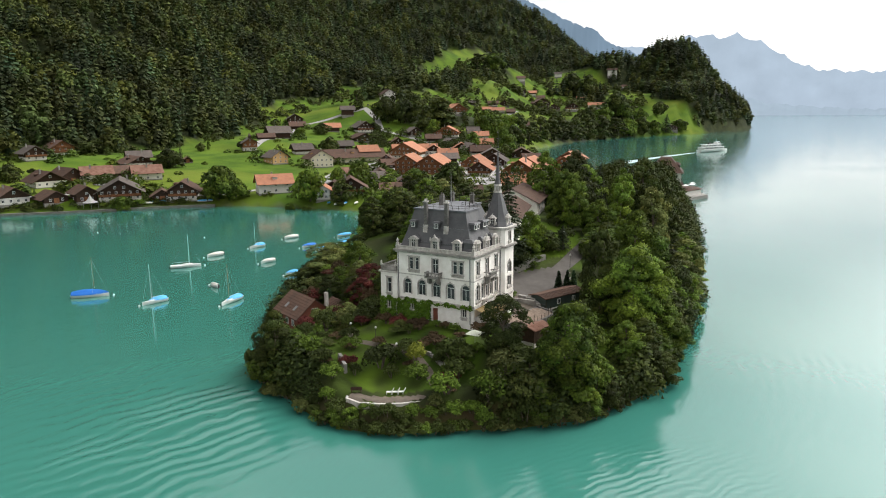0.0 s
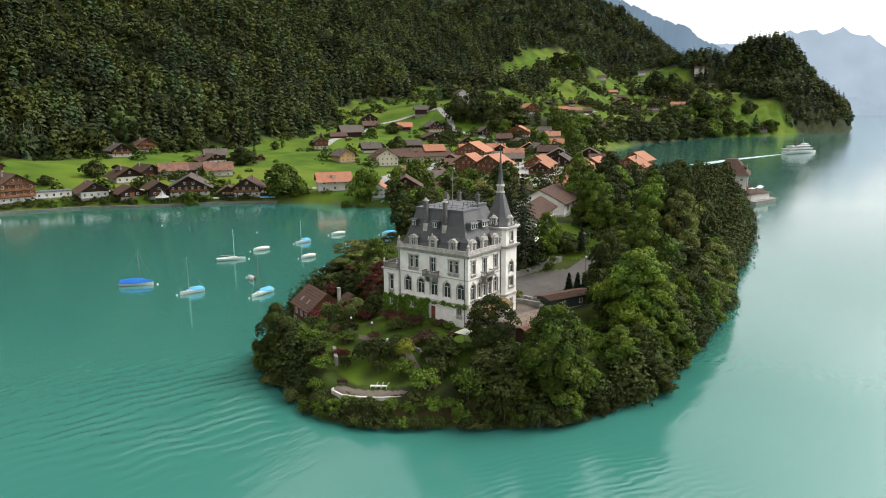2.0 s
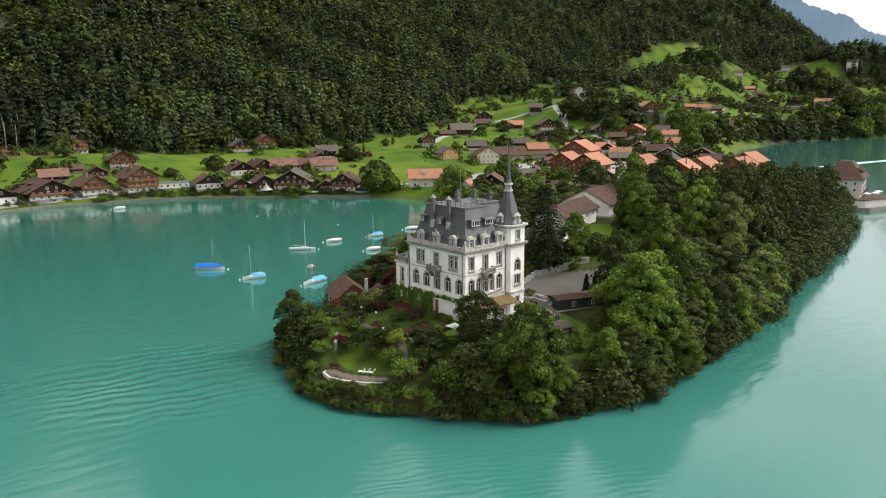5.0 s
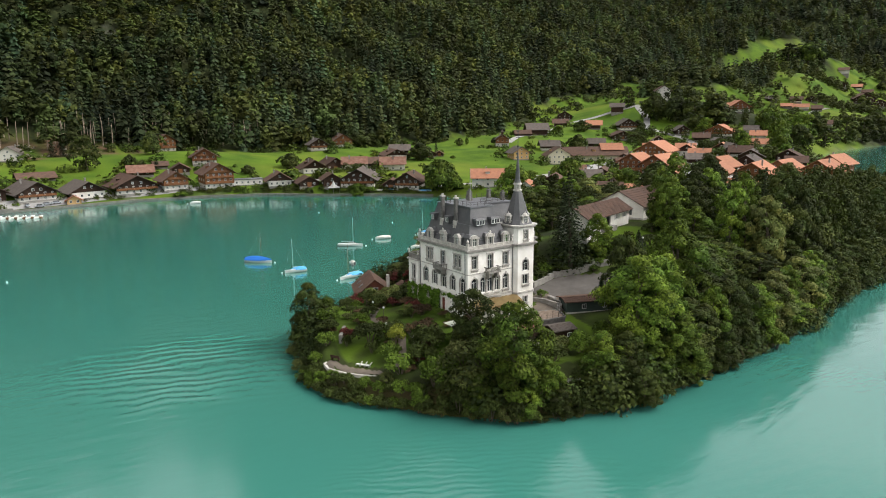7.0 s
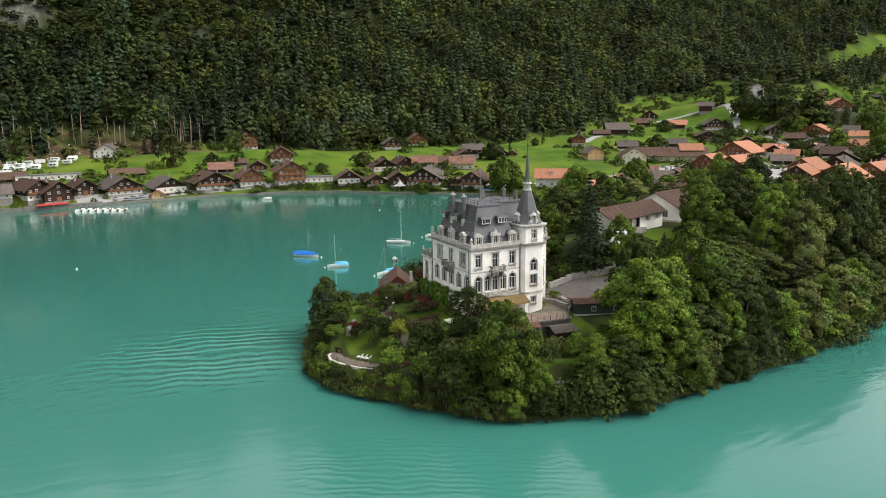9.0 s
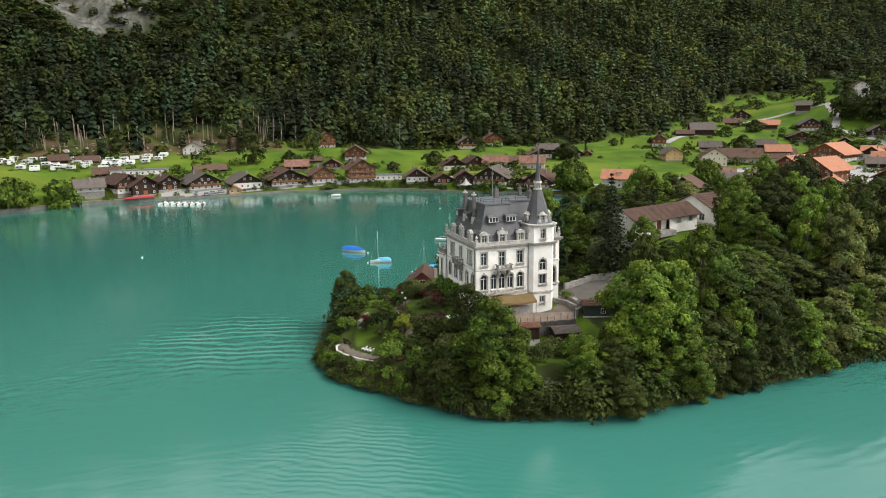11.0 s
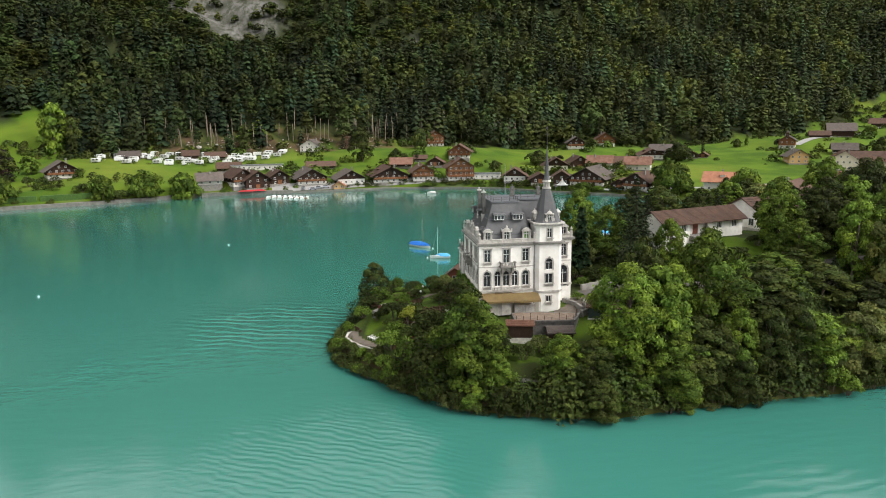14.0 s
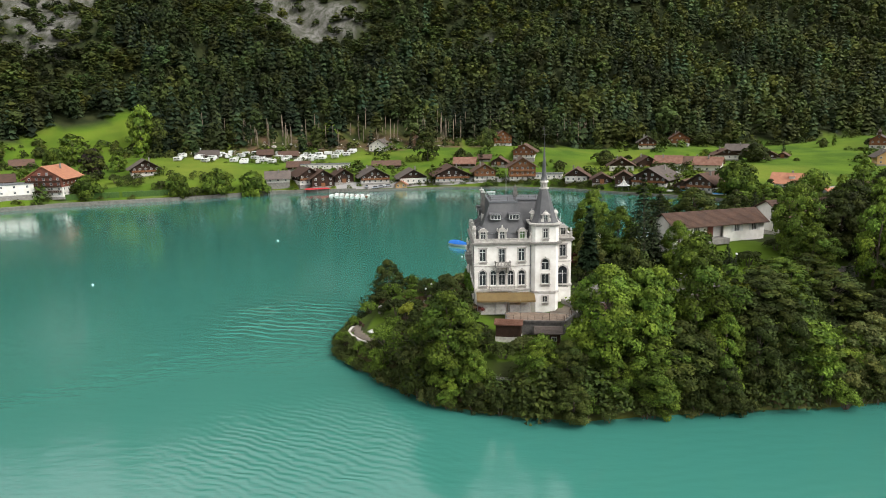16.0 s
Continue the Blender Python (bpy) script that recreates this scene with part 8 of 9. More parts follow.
# lakeside hotel on its own quay
pier = thing("landing_stage", pose(0, 0, 0), "stone landing stage with terrace on the lake", "pier")
bm = bmesh.new()
prism(bm, [(238, 22), (244, 12), (262, 7), (272, 14), (276, 34), (250, 36)], -3, 1.5)
part("quay_wall", bm, M_GREY_STONE, pier)
bm = bmesh.new()
prism(bm, [(243, 20), (246, 14.5), (260, 10), (268, 15), (268, 22)], 1.5, 4.2)
part("terrace_block", bm, M_WALL, pier)
bm = bmesh.new()
prism(bm, [(242.5, 20.5), (245.5, 14), (260.5, 9.3), (269, 15), (269, 22.5)], 4.2, 4.5)
part("terrace_floor", bm, M_TILE_BROWN, pier)
hotel = thing("hotel", pose(258, 27, 1.5, 0, 0, 12), "half-timbered lakeside hotel with steep brown hipped roof", "hotel")
bm = bmesh.new()
box(bm, -11, 11, -7, 7, -1, 5.0)
part("ground_floor", bm, M_WALL, hotel)
bm = bmesh.new()
box(bm, -11.2, 11.2, -7.2, 7.2, 5.0, 11.0)
for z in (5.0, 7.9, 10.7):
    box(bm, -11.35, 11.35, -7.35, 7.35, z, z + 0.25)
part("upper_wall", bm, M_WALL, hotel)
for k in range(9):
    bm = bmesh.new()
    u = -11 + 22 * k / 8
    box(bm, u - 0.12, u + 0.12, -7.32, -7.2, 5.25, 10.7)
    part("timber_post", bm, M_WOOD_RED, hotel)
bm = bmesh.new()
prism(bm, [(-12.5, -8.5), (12.5, -8.5), (12.5, 8.5), (-12.5, 8.5)], 11.0, 12.0, top=0.88)
prism(bm, [(-11, -7.5), (11, -7.5), (11, 7.5), (-11, 7.5)], 12.0, 18.0, top=0.32)
part("roof", bm, M_TILE_BROWN, hotel)
for u in (-5.5, 0, 5.5):
    bm = bmesh.new()
    box(bm, u - 1.1, u + 1.1, -6.6, -3.5, 12.2, 14.4)
    d = part("roof_dormer", bm, M_WOOD_DARK, hotel)
    bm = bmesh.new()
    prism(bm, [(u - 1.5, -7.0), (u + 1.5, -7.0), (u + 1.3, -3.0), (u - 1.3, -3.0)], 14.4, 15.3, top=0.4, centre=(u, -4.5))
    part("dormer_roof", bm, M_TILE_BROWN, d)
for k in range(7):
    for z in (1.6, 5.9, 8.6):
        village_window(hotel, pose(-9.4 + k * 3.1, -7.36 if z > 5 else -7.0, z))
        if k < 4:
            village_window(hotel, pose(-11.36 if z > 5 else -11.0, -5 + k * 3.3, z, 0, 0, -90))
bm = bmesh.new()
box(bm, -11, 11, -8.6, -7.2, 5.0, 5.15)
for k in range(44):
    box(bm, -11 + k * 0.5, -10.6 + k * 0.5, -8.6, -8.54, 5.15, 6.1)
part("balcony", bm, M_WOOD_DARK, hotel)
for k, (x, y) in enumerate(((250, 15.5), (255, 13.5), (262, 14.5))):
    p = thing("parasol", pose(x, y, 4.5), "white restaurant parasol on the terrace", "parasol", "terrace parasols")
    bm = bmesh.new()
    prism(bm, ring(0.05, 8), 0, 2.6)
    part("pole", bm, M_METAL, p)
    bm = bmesh.new()
    prism(bm, ring(1.7, 8), 2.2, 2.8, top=0.05)
    part("canopy", bm, M_FRAME, p)

# white pointed tent over the lakeside garden
tent = thing("marquee", pose(93.0, 240.5, ground_z(93.0, 240.5)), "white pointed garden tent by the lake", "tent")
bm = bmesh.new()
prev = None
for r, z in ((3.6, 2.4), (2.2, 3.0), (1.1, 4.0), (0.4, 5.2), (0.05, 6.0)):
    row = [bm.verts.new((px, py, z)) for px, py in ring(r, 6)]
    if prev:
        for i in range(6):
            bm.faces.new((prev[i], prev[(i + 1) % 6], row[(i + 1) % 6], row[i]))
    prev = row
bmesh.ops.solidify(bm, geom=bm.faces[:], thickness=0.05)
part("canopy", bm, M_FRAME, tent)
for px, py in ring(3.4, 6):
    bm = bmesh.new()
    prism(bm, ring(0.06, 6, px, py), -0.3, 2.45)
    part("pole", bm, M_METAL, tent)
# red awning of the harbour restaurant
red_awning = thing("awning", pose(-70.0, 271.0, ground_z(-70, 271) + 0.2, 0, 0, 12), "red canvas restaurant awning by the quay", "awning")
bm = bmesh.new()
prism(bm, [(-7, -1.6), (7, -1.6), (7, 1.6), (-7, 1.6)], 2.5, 3.1, top=0.8)
part("canvas", bm, material("red_canvas", (0.42, 0.025, 0.03), 0.8, second=(0.34, 0.02, 0.025), grain=1.0), red_awning)
for u in (-6.5, 0, 6.5):
    bm = bmesh.new()
    prism(bm, ring(0.07, 6, u, -1.4), -0.3, 2.5)
    part("post", bm, M_METAL, red_awning)

# quays and roads
M_QUAY = material("quay_stone", (0.17, 0.16, 0.14), 0.9, second=(0.10, 0.095, 0.08), grain=1.5, bump=0.4, bump_grain=0.4)


def quay_line(name, pts, top, wide, label):
    bm = bmesh.new()
    for (ax, ay), (bx, by) in zip(pts, pts[1:]):
        s = math.hypot(bx - ax, by - ay)
        box(bm, -0.1, s + 0.1, -wide, 1.2, -3, top, Matrix.Translation((ax, ay, 0)) @ Matrix.Rotation(math.atan2(by - ay, bx - ax), 4, "Z"))
    tagged(part(name, bm, M_QUAY, None), label, "quay", kind="structure")


quay_line("quay", [(131, 204), (113, 222), (84, 245), (66, 264), (40, 275), (2, 282), (-49, 274)], 0.9, 0.3, "low grey stone lake wall below the village gardens")
quay_line("promenade", [(-49, 274), (-93, 270), (-139, 246), (-189, 229), (-209, 216), (-300, 180)], 1.7, 3.4, "pale concrete lakeside promenade")
plant("copper", -201, 289, 18.5, 6.6)
hedge_leaves = bmesh.new()
hedge_rng = random.Random(12)
for (ax, ay), (bx, by) in (((-143, 249.6), (-165, 242.2)), ((-166.5, 241.7), (-190, 233.6))):
    s = math.hypot(bx - ax, by - ay)
    place = Matrix.Translation((ax, ay, 0)) @ Matrix.Rotation(math.atan2(by - ay, bx - ax), 4, "Z")
    step = s / 14
    for i in range(14):
        p = place @ Vector((step * (i + 0.5), 0, 0))
        z = ground_z(p.x, p.y)
        box(hedge_leaves, step * i, step * (i + 1) + 0.05, -0.8 + hedge_rng.uniform(-0.1, 0.1), 0.8 + hedge_rng.uniform(-0.1, 0.1), z - 0.6, z + 2.3 + hedge_rng.uniform(-0.1, 0.1), place)
tagged(part("hedge", hedge_leaves, material("clipped_hedge", (0.030, 0.070, 0.010), 0.95, second=(0.050, 0.105, 0.014), grain=0.8, bump=0.9, bump_grain=0.4, fine=0.3), None), "long clipped green hedge along the promenade", "hedge")
M_ROAD = material("pale_asphalt", (0.30, 0.29, 0.275), 0.95, second=(0.25, 0.24, 0.23), grain=4, fine=0.08)
ribbon("road", [(300, 345), (330, 360), (371, 374), (400, 390), (430, 425), (452, 440), (475, 436), (502, 418), (520, 400), (500, 370), (470, 345), (470, 305), (455, 270), (430, 240)], 6.0, M_ROAD, "pale asphalt lane winding up the meadow", 0.25, 4, "road")
ribbon("road", [(-60, 276), (-30, 281), (0, 287), (30, 284), (64, 279), (95, 262), (125, 240), (140, 215), (165, 200), (215, 205), (255, 225), (300, 229), (360, 225), (430, 240), (520, 262), (600, 300), (760, 350), (960, 365)],
       6.0, M_ROAD, "village street between the houses", 0.25, 4, "road")

slab_on_ground("village_yards", [(150, 152), (186, 128), (236, 112), (300, 84), (338, 100), (345, 170), (318, 212), (262, 222), (214, 204), (168, 196)], M_ROAD, "worn pale asphalt yards and lanes between the houses", 0.2, step=5.0)
slab_on_ground("parking_place", [(122, 276), (146, 300), (152, 294), (130, 270)], M_ROAD, "asphalt parking place among the houses", 0.2, step=4.0)

# caravans on the camp site
M_CARAVAN = material("white_caravan", (0.70, 0.70, 0.68), 0.5, second=(0.62, 0.62, 0.60), grain=1.0, vary=0.08)
CARAVAN_BODY = bmesh.new()
box(CARAVAN_BODY, -2.6, 2.6, -1.1, 1.1, 0.45, 2.55)
bmesh.ops.bevel(CARAVAN_BODY, geom=CARAVAN_BODY.edges[:], offset=0.22, segments=2, affect="EDGES")
caravan = thing("caravan", pose(-150, 352, ground_z(-150, 352)), "white touring caravan on the lakeside camp site", "caravan", "camp site caravans")
part("body", CARAVAN_BODY, M_CARAVAN, caravan)
for u in (-1.4, 0.6):
    bm = bmesh.new()
    box(bm, u - 0.5, u + 0.5, -1.13, -1.1, 1.35, 2.0)
    part("window", bm, M_GLASS, caravan)
for s in (-1, 1):
    bm = bmesh.new()
    prism(bm, ring(0.33, 12), -0.1, 0.1)
    wheel = part("wheel", bm, M_IRON, caravan)
    wheel.matrix_local = pose(0, s * 1.0, 0.33, 90, 0, 0)
bm = bmesh.new()
box(bm, -2.5, 1.5, -3.2, -1.1, 2.3, 2.38)
for u in (-2.4, 1.4):
    box(bm, u - 0.04, u + 0.04, -3.15, -3.07, 0, 2.3)
part("awning", bm, M_FRAME, caravan)
rng = random.Random(3)
for row in range(6):
    for k in range(14):
        x = -166 + 8.0 * k + rng.uniform(-2, 2)
        y = 330 + 6.6 * row + 0.13 * (x + 172) + rng.uniform(-1.5, 1.5)
        if rng.random() < 0.78 and not (x > -80 and row < 2):
            copy_thing(caravan, pose(x, y, ground_z(x, y), 0, 0, rng.choice((0, 180, 90, 0, 20)) + rng.uniform(-10, 10)))

# parked cars
car = thing("car", pose(-38, 277, ground_z(-38, 277)), "parked car by the village street", "car", "parked cars")
bm = bmesh.new()
box(bm, -2.1, 2.1, -0.85, 0.85, 0.3, 0.85)
bmesh.ops.bevel(bm, geom=bm.edges[:], offset=0.12, segments=2, affect="EDGES")
part("body", bm, material("car_paint", (0.28, 0.29, 0.31), 0.3, metal=0.3, second=(0.24, 0.25, 0.27), grain=1.0, vary=0.6), car)
bm = bmesh.new()
prism(bm, [(-1.5, -0.75), (1.1, -0.75), (1.1, 0.75), (-1.5, 0.75)], 0.85, 1.45, top=0.75, centre=(-0.2, 0))
part("cabin", bm, M_GLASS, car)
for sx in (-1.3, 1.3):
    for sy in (-0.8, 0.8):
        bm = bmesh.new()
        prism(bm, ring(0.32, 12), -0.1, 0.1)
        wheel = part("wheel", bm, M_IRON, car)
        wheel.matrix_local = pose(sx, sy, 0.32, 90, 0, 0)
for x, y, a in ((-35, 278, 10), (-31, 279, 15), (-43, 277, 95), (135, 285, 40), (138, 288, 40), (141, 291, 40), (144, 294, 40), (131, 282, 40), (104, 262, 130), (522, 405, 20), (528, 402, 20), (516, 409, 20), (127, 238, 30), (262, 222, 60), (300, 226, 10)):
    copy_thing(car, pose(x, y, ground_z(x, y) + 0.28, 0, 0, a))

# ---- village trees and bushes ----
for k, x, y, h, r in [('far_tree', 135.8, 205.2, 14.6, 9.6), ('far_tree', 138.3, 197.5, 8.6, 5.7), ('far_dark', -8.1, 339.4, 20.1, 7.1), ('far_dark', 33.2, 367.3, 12.9, 6.8), ('far_dark', 133.7, 406.0, 13.6, 10.6), ('far_dark', 148.1, 407.7, 9.5, 6.5), ('far_dark', 103.5, 323.3, 8.6, 7.2), ('far_shrub', 120.9, 333.1, 4.5, 3.3), ('far_dark', 195.1, 314.0, 10.9, 9.0), ('far_spruce', 226.0, 340.1, 10.9, 1.7), ('far_dark', 268.2, 368.4, 5.9, 3.6), ('far_tree', 276.0, 369.0, 8.3, 1.8), ('far_dark', 193.3, 401.8, 9.9, 11.2), ('far_dark', 207.8, 405.0, 9.1, 9.1), ('far_shrub', 188.3, 411.3, 5.4, 6.8), ('far_shrub', 175.4, 415.4, 5.4, 6.7)]:
    plant(k, x, y, h, r, "village trees")
for k, x, y, h, r in [('far_spruce', -14.5, 380.3, 7.7, 3.5), ('far_dark', 13.3, 337.4, 6.6, 3.6), ('far_dark', 18.3, 330.9, 4.9, 3.0), ('far_spruce', 25.8, 328.9, 6.6, 2.3), ('far_shrub', 28.4, 387.7, 5.2, 3.7), ('far_shrub', 13.5, 391.8, 5.9, 4.4), ('far_shrub', 61.9, 387.4, 3.8, 3.1), ('far_dark', 73.5, 314.3, 4.8, 4.1), ('far_shrub', -21.6, 266.3, 3.8, 2.4), ('far_shrub', -14.2, 268.5, 4.4, 3.0), ('far_shrub', -5.8, 269.8, 4.5, 2.8), ('far_shrub', 2.1, 269.6, 3.9, 3.1), ('far_shrub', 9.7, 272.3, 3.4, 2.6), ('far_shrub', 24.7, 278.4, 3.6, 3.6), ('far_tree', 60.1, 240.6, 6.3, 3.7)]:
    plant(k, x, y, h, r, "village trees")
for k, x, y, h, r in [('far_shrub', 92.9, 230.7, 4.7, 4.1), ('far_tree', 101.3, 230.6, 6.5, 4.7), ('far_shrub', 108.2, 227.7, 4.1, 3.0), ('far_shrub', 130.6, 207.8, 4.1, 3.2), ('far_shrub', 133.3, 260.9, 4.6, 3.0), ('far_tree', 147.5, 160.2, 14.4, 8.0), ('far_dark', 149.1, 144.2, 11.2, 5.1), ('far_tree', 179.4, 155.7, 14.3, 8.3), ('far_dark', 320.4, 288.8, 11.9, 7.6), ('far_dark', 314.3, 300.4, 6.0, 4.7), ('far_shrub', 288.3, 346.4, 7.2, 4.9), ('far_tree', 191.7, 147.6, 7.2, 5.5), ('far_tree', 227.8, 170.1, 6.1, 4.6), ('far_dark', 499.5, 358.1, 23.8, 13.5), ('far_dark', 505.6, 340.5, 23.4, 12.2), ('far_dark', 508.7, 321.2, 27.1, 13.0)]:
    plant(k, x, y, h, r, "village trees")
for k, x, y, h, r in [('far_dark', 524.2, 304.3, 25.8, 11.9), ('far_tree', 502.1, 304.4, 12.2, 6.6), ('far_dark', 516.6, 407.9, 19.7, 8.1), ('far_dark', 453.9, 342.3, 9.2, 6.7), ('far_tree', 428.6, 286.9, 7.5, 7.0), ('far_dark', 450.7, 267.0, 6.5, 6.0), ('far_dark', 397.3, 359.8, 9.0, 7.5), ('far_tree', 372.9, 362.5, 7.9, 5.9), ('far_dark', 373.4, 167.2, 9.4, 5.4), ('far_tree', 438.9, 194.5, 12.2, 8.2), ('far_dark', 521.0, 228.0, 17.7, 10.2), ('far_tree', 534.3, 266.3, 14.8, 8.9), ('far_tree', 569.3, 272.0, 13.3, 10.2), ('far_dark', 738.4, 351.0, 15.3, 12.7), ('far_dark', 627.3, 272.0, 21.5, 13.4), ('far_dark', 608.6, 248.4, 20.6, 10.3)]:
    plant(k, x, y, h, r, "village trees")
for k, x, y, h, r in [('far_dark', -200.1, 285.6, 18.1, 6.5), ('far_tree', -233.0, 330.5, 19.3, 9.3), ('far_tree', -233.4, 309.7, 12.3, 6.8), ('far_tree', -179.9, 237.0, 11.4, 6.6), ('far_tree', -192.8, 304.0, 13.5, 5.1), ('far_shrub', -182.6, 274.8, 5.7, 4.1), ('far_dark', -168.0, 349.0, 11.2, 4.9), ('far_tree', -120.6, 256.9, 13.9, 7.9), ('far_tree', -103.8, 262.0, 14.1, 8.3), ('far_tree', -139.1, 249.3, 11.3, 6.2), ('far_shrub', -131.1, 250.3, 6.5, 5.1), ('far_dark', -253.7, 331.7, 6.4, 4.6), ('far_tree', -196.9, 351.0, 31.4, 8.6), ('far_dark', -186.2, 355.1, 22.6, 6.8), ('far_spruce', -20.3, 379.8, 9.6, 3.2), ('far_shrub', -149.2, 251.8, 4.8, 3.0)]:
    plant(k, x, y, h, r, "village trees")
for k, x, y, h, r in [('far_shrub', -175.6, 273.0, 4.4, 3.5), ('far_shrub', -219.4, 238.8, 3.4, 2.9), ('far_tree', -79.3, 401.7, 14.1, 6.2), ('far_tree', -88.9, 396.1, 12.3, 4.9), ('far_shrub', -110.5, 379.2, 4.0, 2.8), ('far_shrub', -93.5, 385.0, 3.2, 2.8), ('maple', 108.8, 99.6, 15.6, 4.6), ('far_dark', 182.1, 105.6, 14.0, 8.0), ('far_tree', 139.5, 155.8, 4.6, 2.6), ('far_tree', 129.1, 172.4, 4.6, 2.8), ('far_tree', 138.4, 164.8, 5.2, 2.9), ('far_tree', 200.9, 186.2, 8.1, 4.6), ('far_tree', 186.5, 191.8, 5.5, 3.9), ('far_tree', 198.1, 135.4, 10.2, 7.1), ('far_dark', 683.9, 266.3, 26.2, 13.1), ('far_dark', 725.3, 268.0, 26.0, 12.3)]:
    plant(k, x, y, h, r, "village trees")
for k, x, y, h, r in [('far_dark', 775.7, 271.2, 25.8, 12.9), ('far_dark', 815.5, 267.4, 29.7, 14.1), ('far_dark', 852.6, 261.5, 29.0, 13.7), ('far_dark', 892.5, 255.5, 33.0, 14.9), ('far_dark', 941.1, 251.1, 29.3, 14.7), ('far_tree', 986.9, 244.4, 26.9, 15.1), ('far_dark', 1021.0, 233.5, 25.7, 15.4), ('far_tree', 1055.1, 221.7, 20.9, 13.1), ('far_spruce', 1091.9, 209.8, 30.3, 12.5), ('far_tree', 1134.7, 196.7, 20.0, 13.7), ('far_dark', 801.3, 289.3, 22.2, 13.3), ('far_dark', 902.6, 283.8, 24.1, 14.4), ('far_tree', 971.0, 277.9, 25.3, 15.2), ('far_tree', 1002.2, 258.3, 23.9, 15.4), ('far_tree', 1038.6, 239.3, 20.8, 13.0), ('far_tree', 498.7, 231.5, 17.7, 10.4)]:
    plant(k, x, y, h, r, "village trees")
for k, x, y, h, r in [('far_tree', 537.7, 232.9, 18.6, 10.9), ('far_tree', 455.0, 236.8, 12.9, 7.4), ('far_dark', 518.8, 307.5, 29.5, 14.2), ('far_tree', 550.1, 270.2, 17.1, 11.4), ('far_tree', 616.8, 277.3, 17.3, 12.3), ('far_dark', 501.1, 313.0, 12.3, 8.4), ('far_dark', 1006.0, 514.9, 28.9, 14.5), ('far_tree', 1021.8, 490.9, 28.9, 19.3), ('far_dark', 1113.5, 225.8, 19.9, 11.8), ('far_dark', 1111.3, 419.6, 13.9, 8.9), ('far_dark', 1126.7, 234.6, 11.0, 7.3), ('far_dark', 1002.7, 268.0, 29.1, 17.1), ('far_dark', 1182.6, 374.1, 36.6, 20.3), ('far_dark', 1181.1, 404.9, 35.0, 20.6)]:
    plant(k, x, y, h, r, "village trees")

# bushes in the gardens
rng = np.random.RandomState(77)
homes = np.array([(o.location.x, o.location.y) for o in bpy.data.objects if o.parent is None and o.name.split(".")[0] in ("house", "shed", "chapel", "school", "villa", "hotel")])
near = homes[np.hypot(homes[:, 0], homes[:, 1]) < 640]
pick = near[rng.randint(0, len(near), 1500)]
a, q = rng.uniform(0, 6.28, 1500), rng.uniform(8, 24, 1500)
pts = np.column_stack([pick[:, 0] + q * np.cos(a), pick[:, 1] + q * np.sin(a)])
clear = np.min(np.hypot(pts[:, None, 0] - homes[None, :, 0], pts[:, None, 1] - homes[None, :, 1]), axis=1) > 8.5
pts = pts[clear & (shore_distance(pts[:, 0], pts[:, 1]) > 2.0)]
for n, (x, y) in enumerate(pts[:60].tolist()):
    plant("far_shrub", x, y, 1.6 + 2.0 * ((n * 7) % 10) / 10, 1.3 + 1.2 * ((n * 3) % 10) / 10, "garden bushes")
rest = pts[60:]
tall = rng.uniform(1.2, 3.4, len(rest)) + np.where(rng.uniform(size=len(rest)) < 0.16, rng.uniform(2, 5, len(rest)), 0)
scatter_list("garden_greenery", M_LEAF, [bush_mound(s, 80, 0.15) for s in (4, 5, 6)], np.column_stack([rest, height(rest[:, 0], rest[:, 1]) - 0.2, tall, rng.uniform(0.8, 1.5, len(rest))]), 5, "hedges and bushes of the village gardens")

# trees between the houses and along the lake
pts = rng.uniform((120, 90), (640, 420), (2600, 2))
apart = np.min(np.hypot(pts[:, None, 0] - homes[None, :, 0], pts[:, None, 1] - homes[None, :, 1]), axis=1)
open_meadow = in_outline(pts[:, 0], pts[:, 1], [(100, 318), (160, 385), (280, 372), (400, 432), (600, 440), (520, 350), (330, 300), (230, 262), (160, 330)])
belt = wavy(pts[:, 0], pts[:, 1], 55, 41) > np.where(pts[:, 0] > 380, -0.1, 0.25)
keep = (apart > 10) & (apart < 48) & ((pts[:, 0] > 370) | (pts[:, 1] > 265)) & ~open_meadow & belt & (shore_distance(pts[:, 0], pts[:, 1]) > 3) & (pts[:, 1] > 118)
far = pts[keep][:190]
west = rng.uniform((-200, 226), (-96, 300), (150, 2))
wd = shore_distance(west[:, 0], west[:, 1])
west = west[(wd > 4) & (wd < 34) & (np.min(np.hypot(west[:, None, 0] - homes[None, :, 0], west[:, None, 1] - homes[None, :, 1]), axis=1) > 11)][:34]
low = np.concatenate([rng.uniform(3.5, 8.0, len(far)) * np.where(far[:, 0] > 380, 1.35, 1.0), rng.uniform(2.5, 6.5, len(west))])
far = np.concatenate([far, west])
scatter_list("village_greenery", M_WOOD_LEAF, [far_crown(s, 20, 27, 0.042) for s in (61, 62, 63, 64)], np.column_stack([far, height(far[:, 0], far[:, 1]) - 0.3, low, rng.uniform(0.95, 1.5, len(far))]), 8, "broad-leaved trees between the village houses")

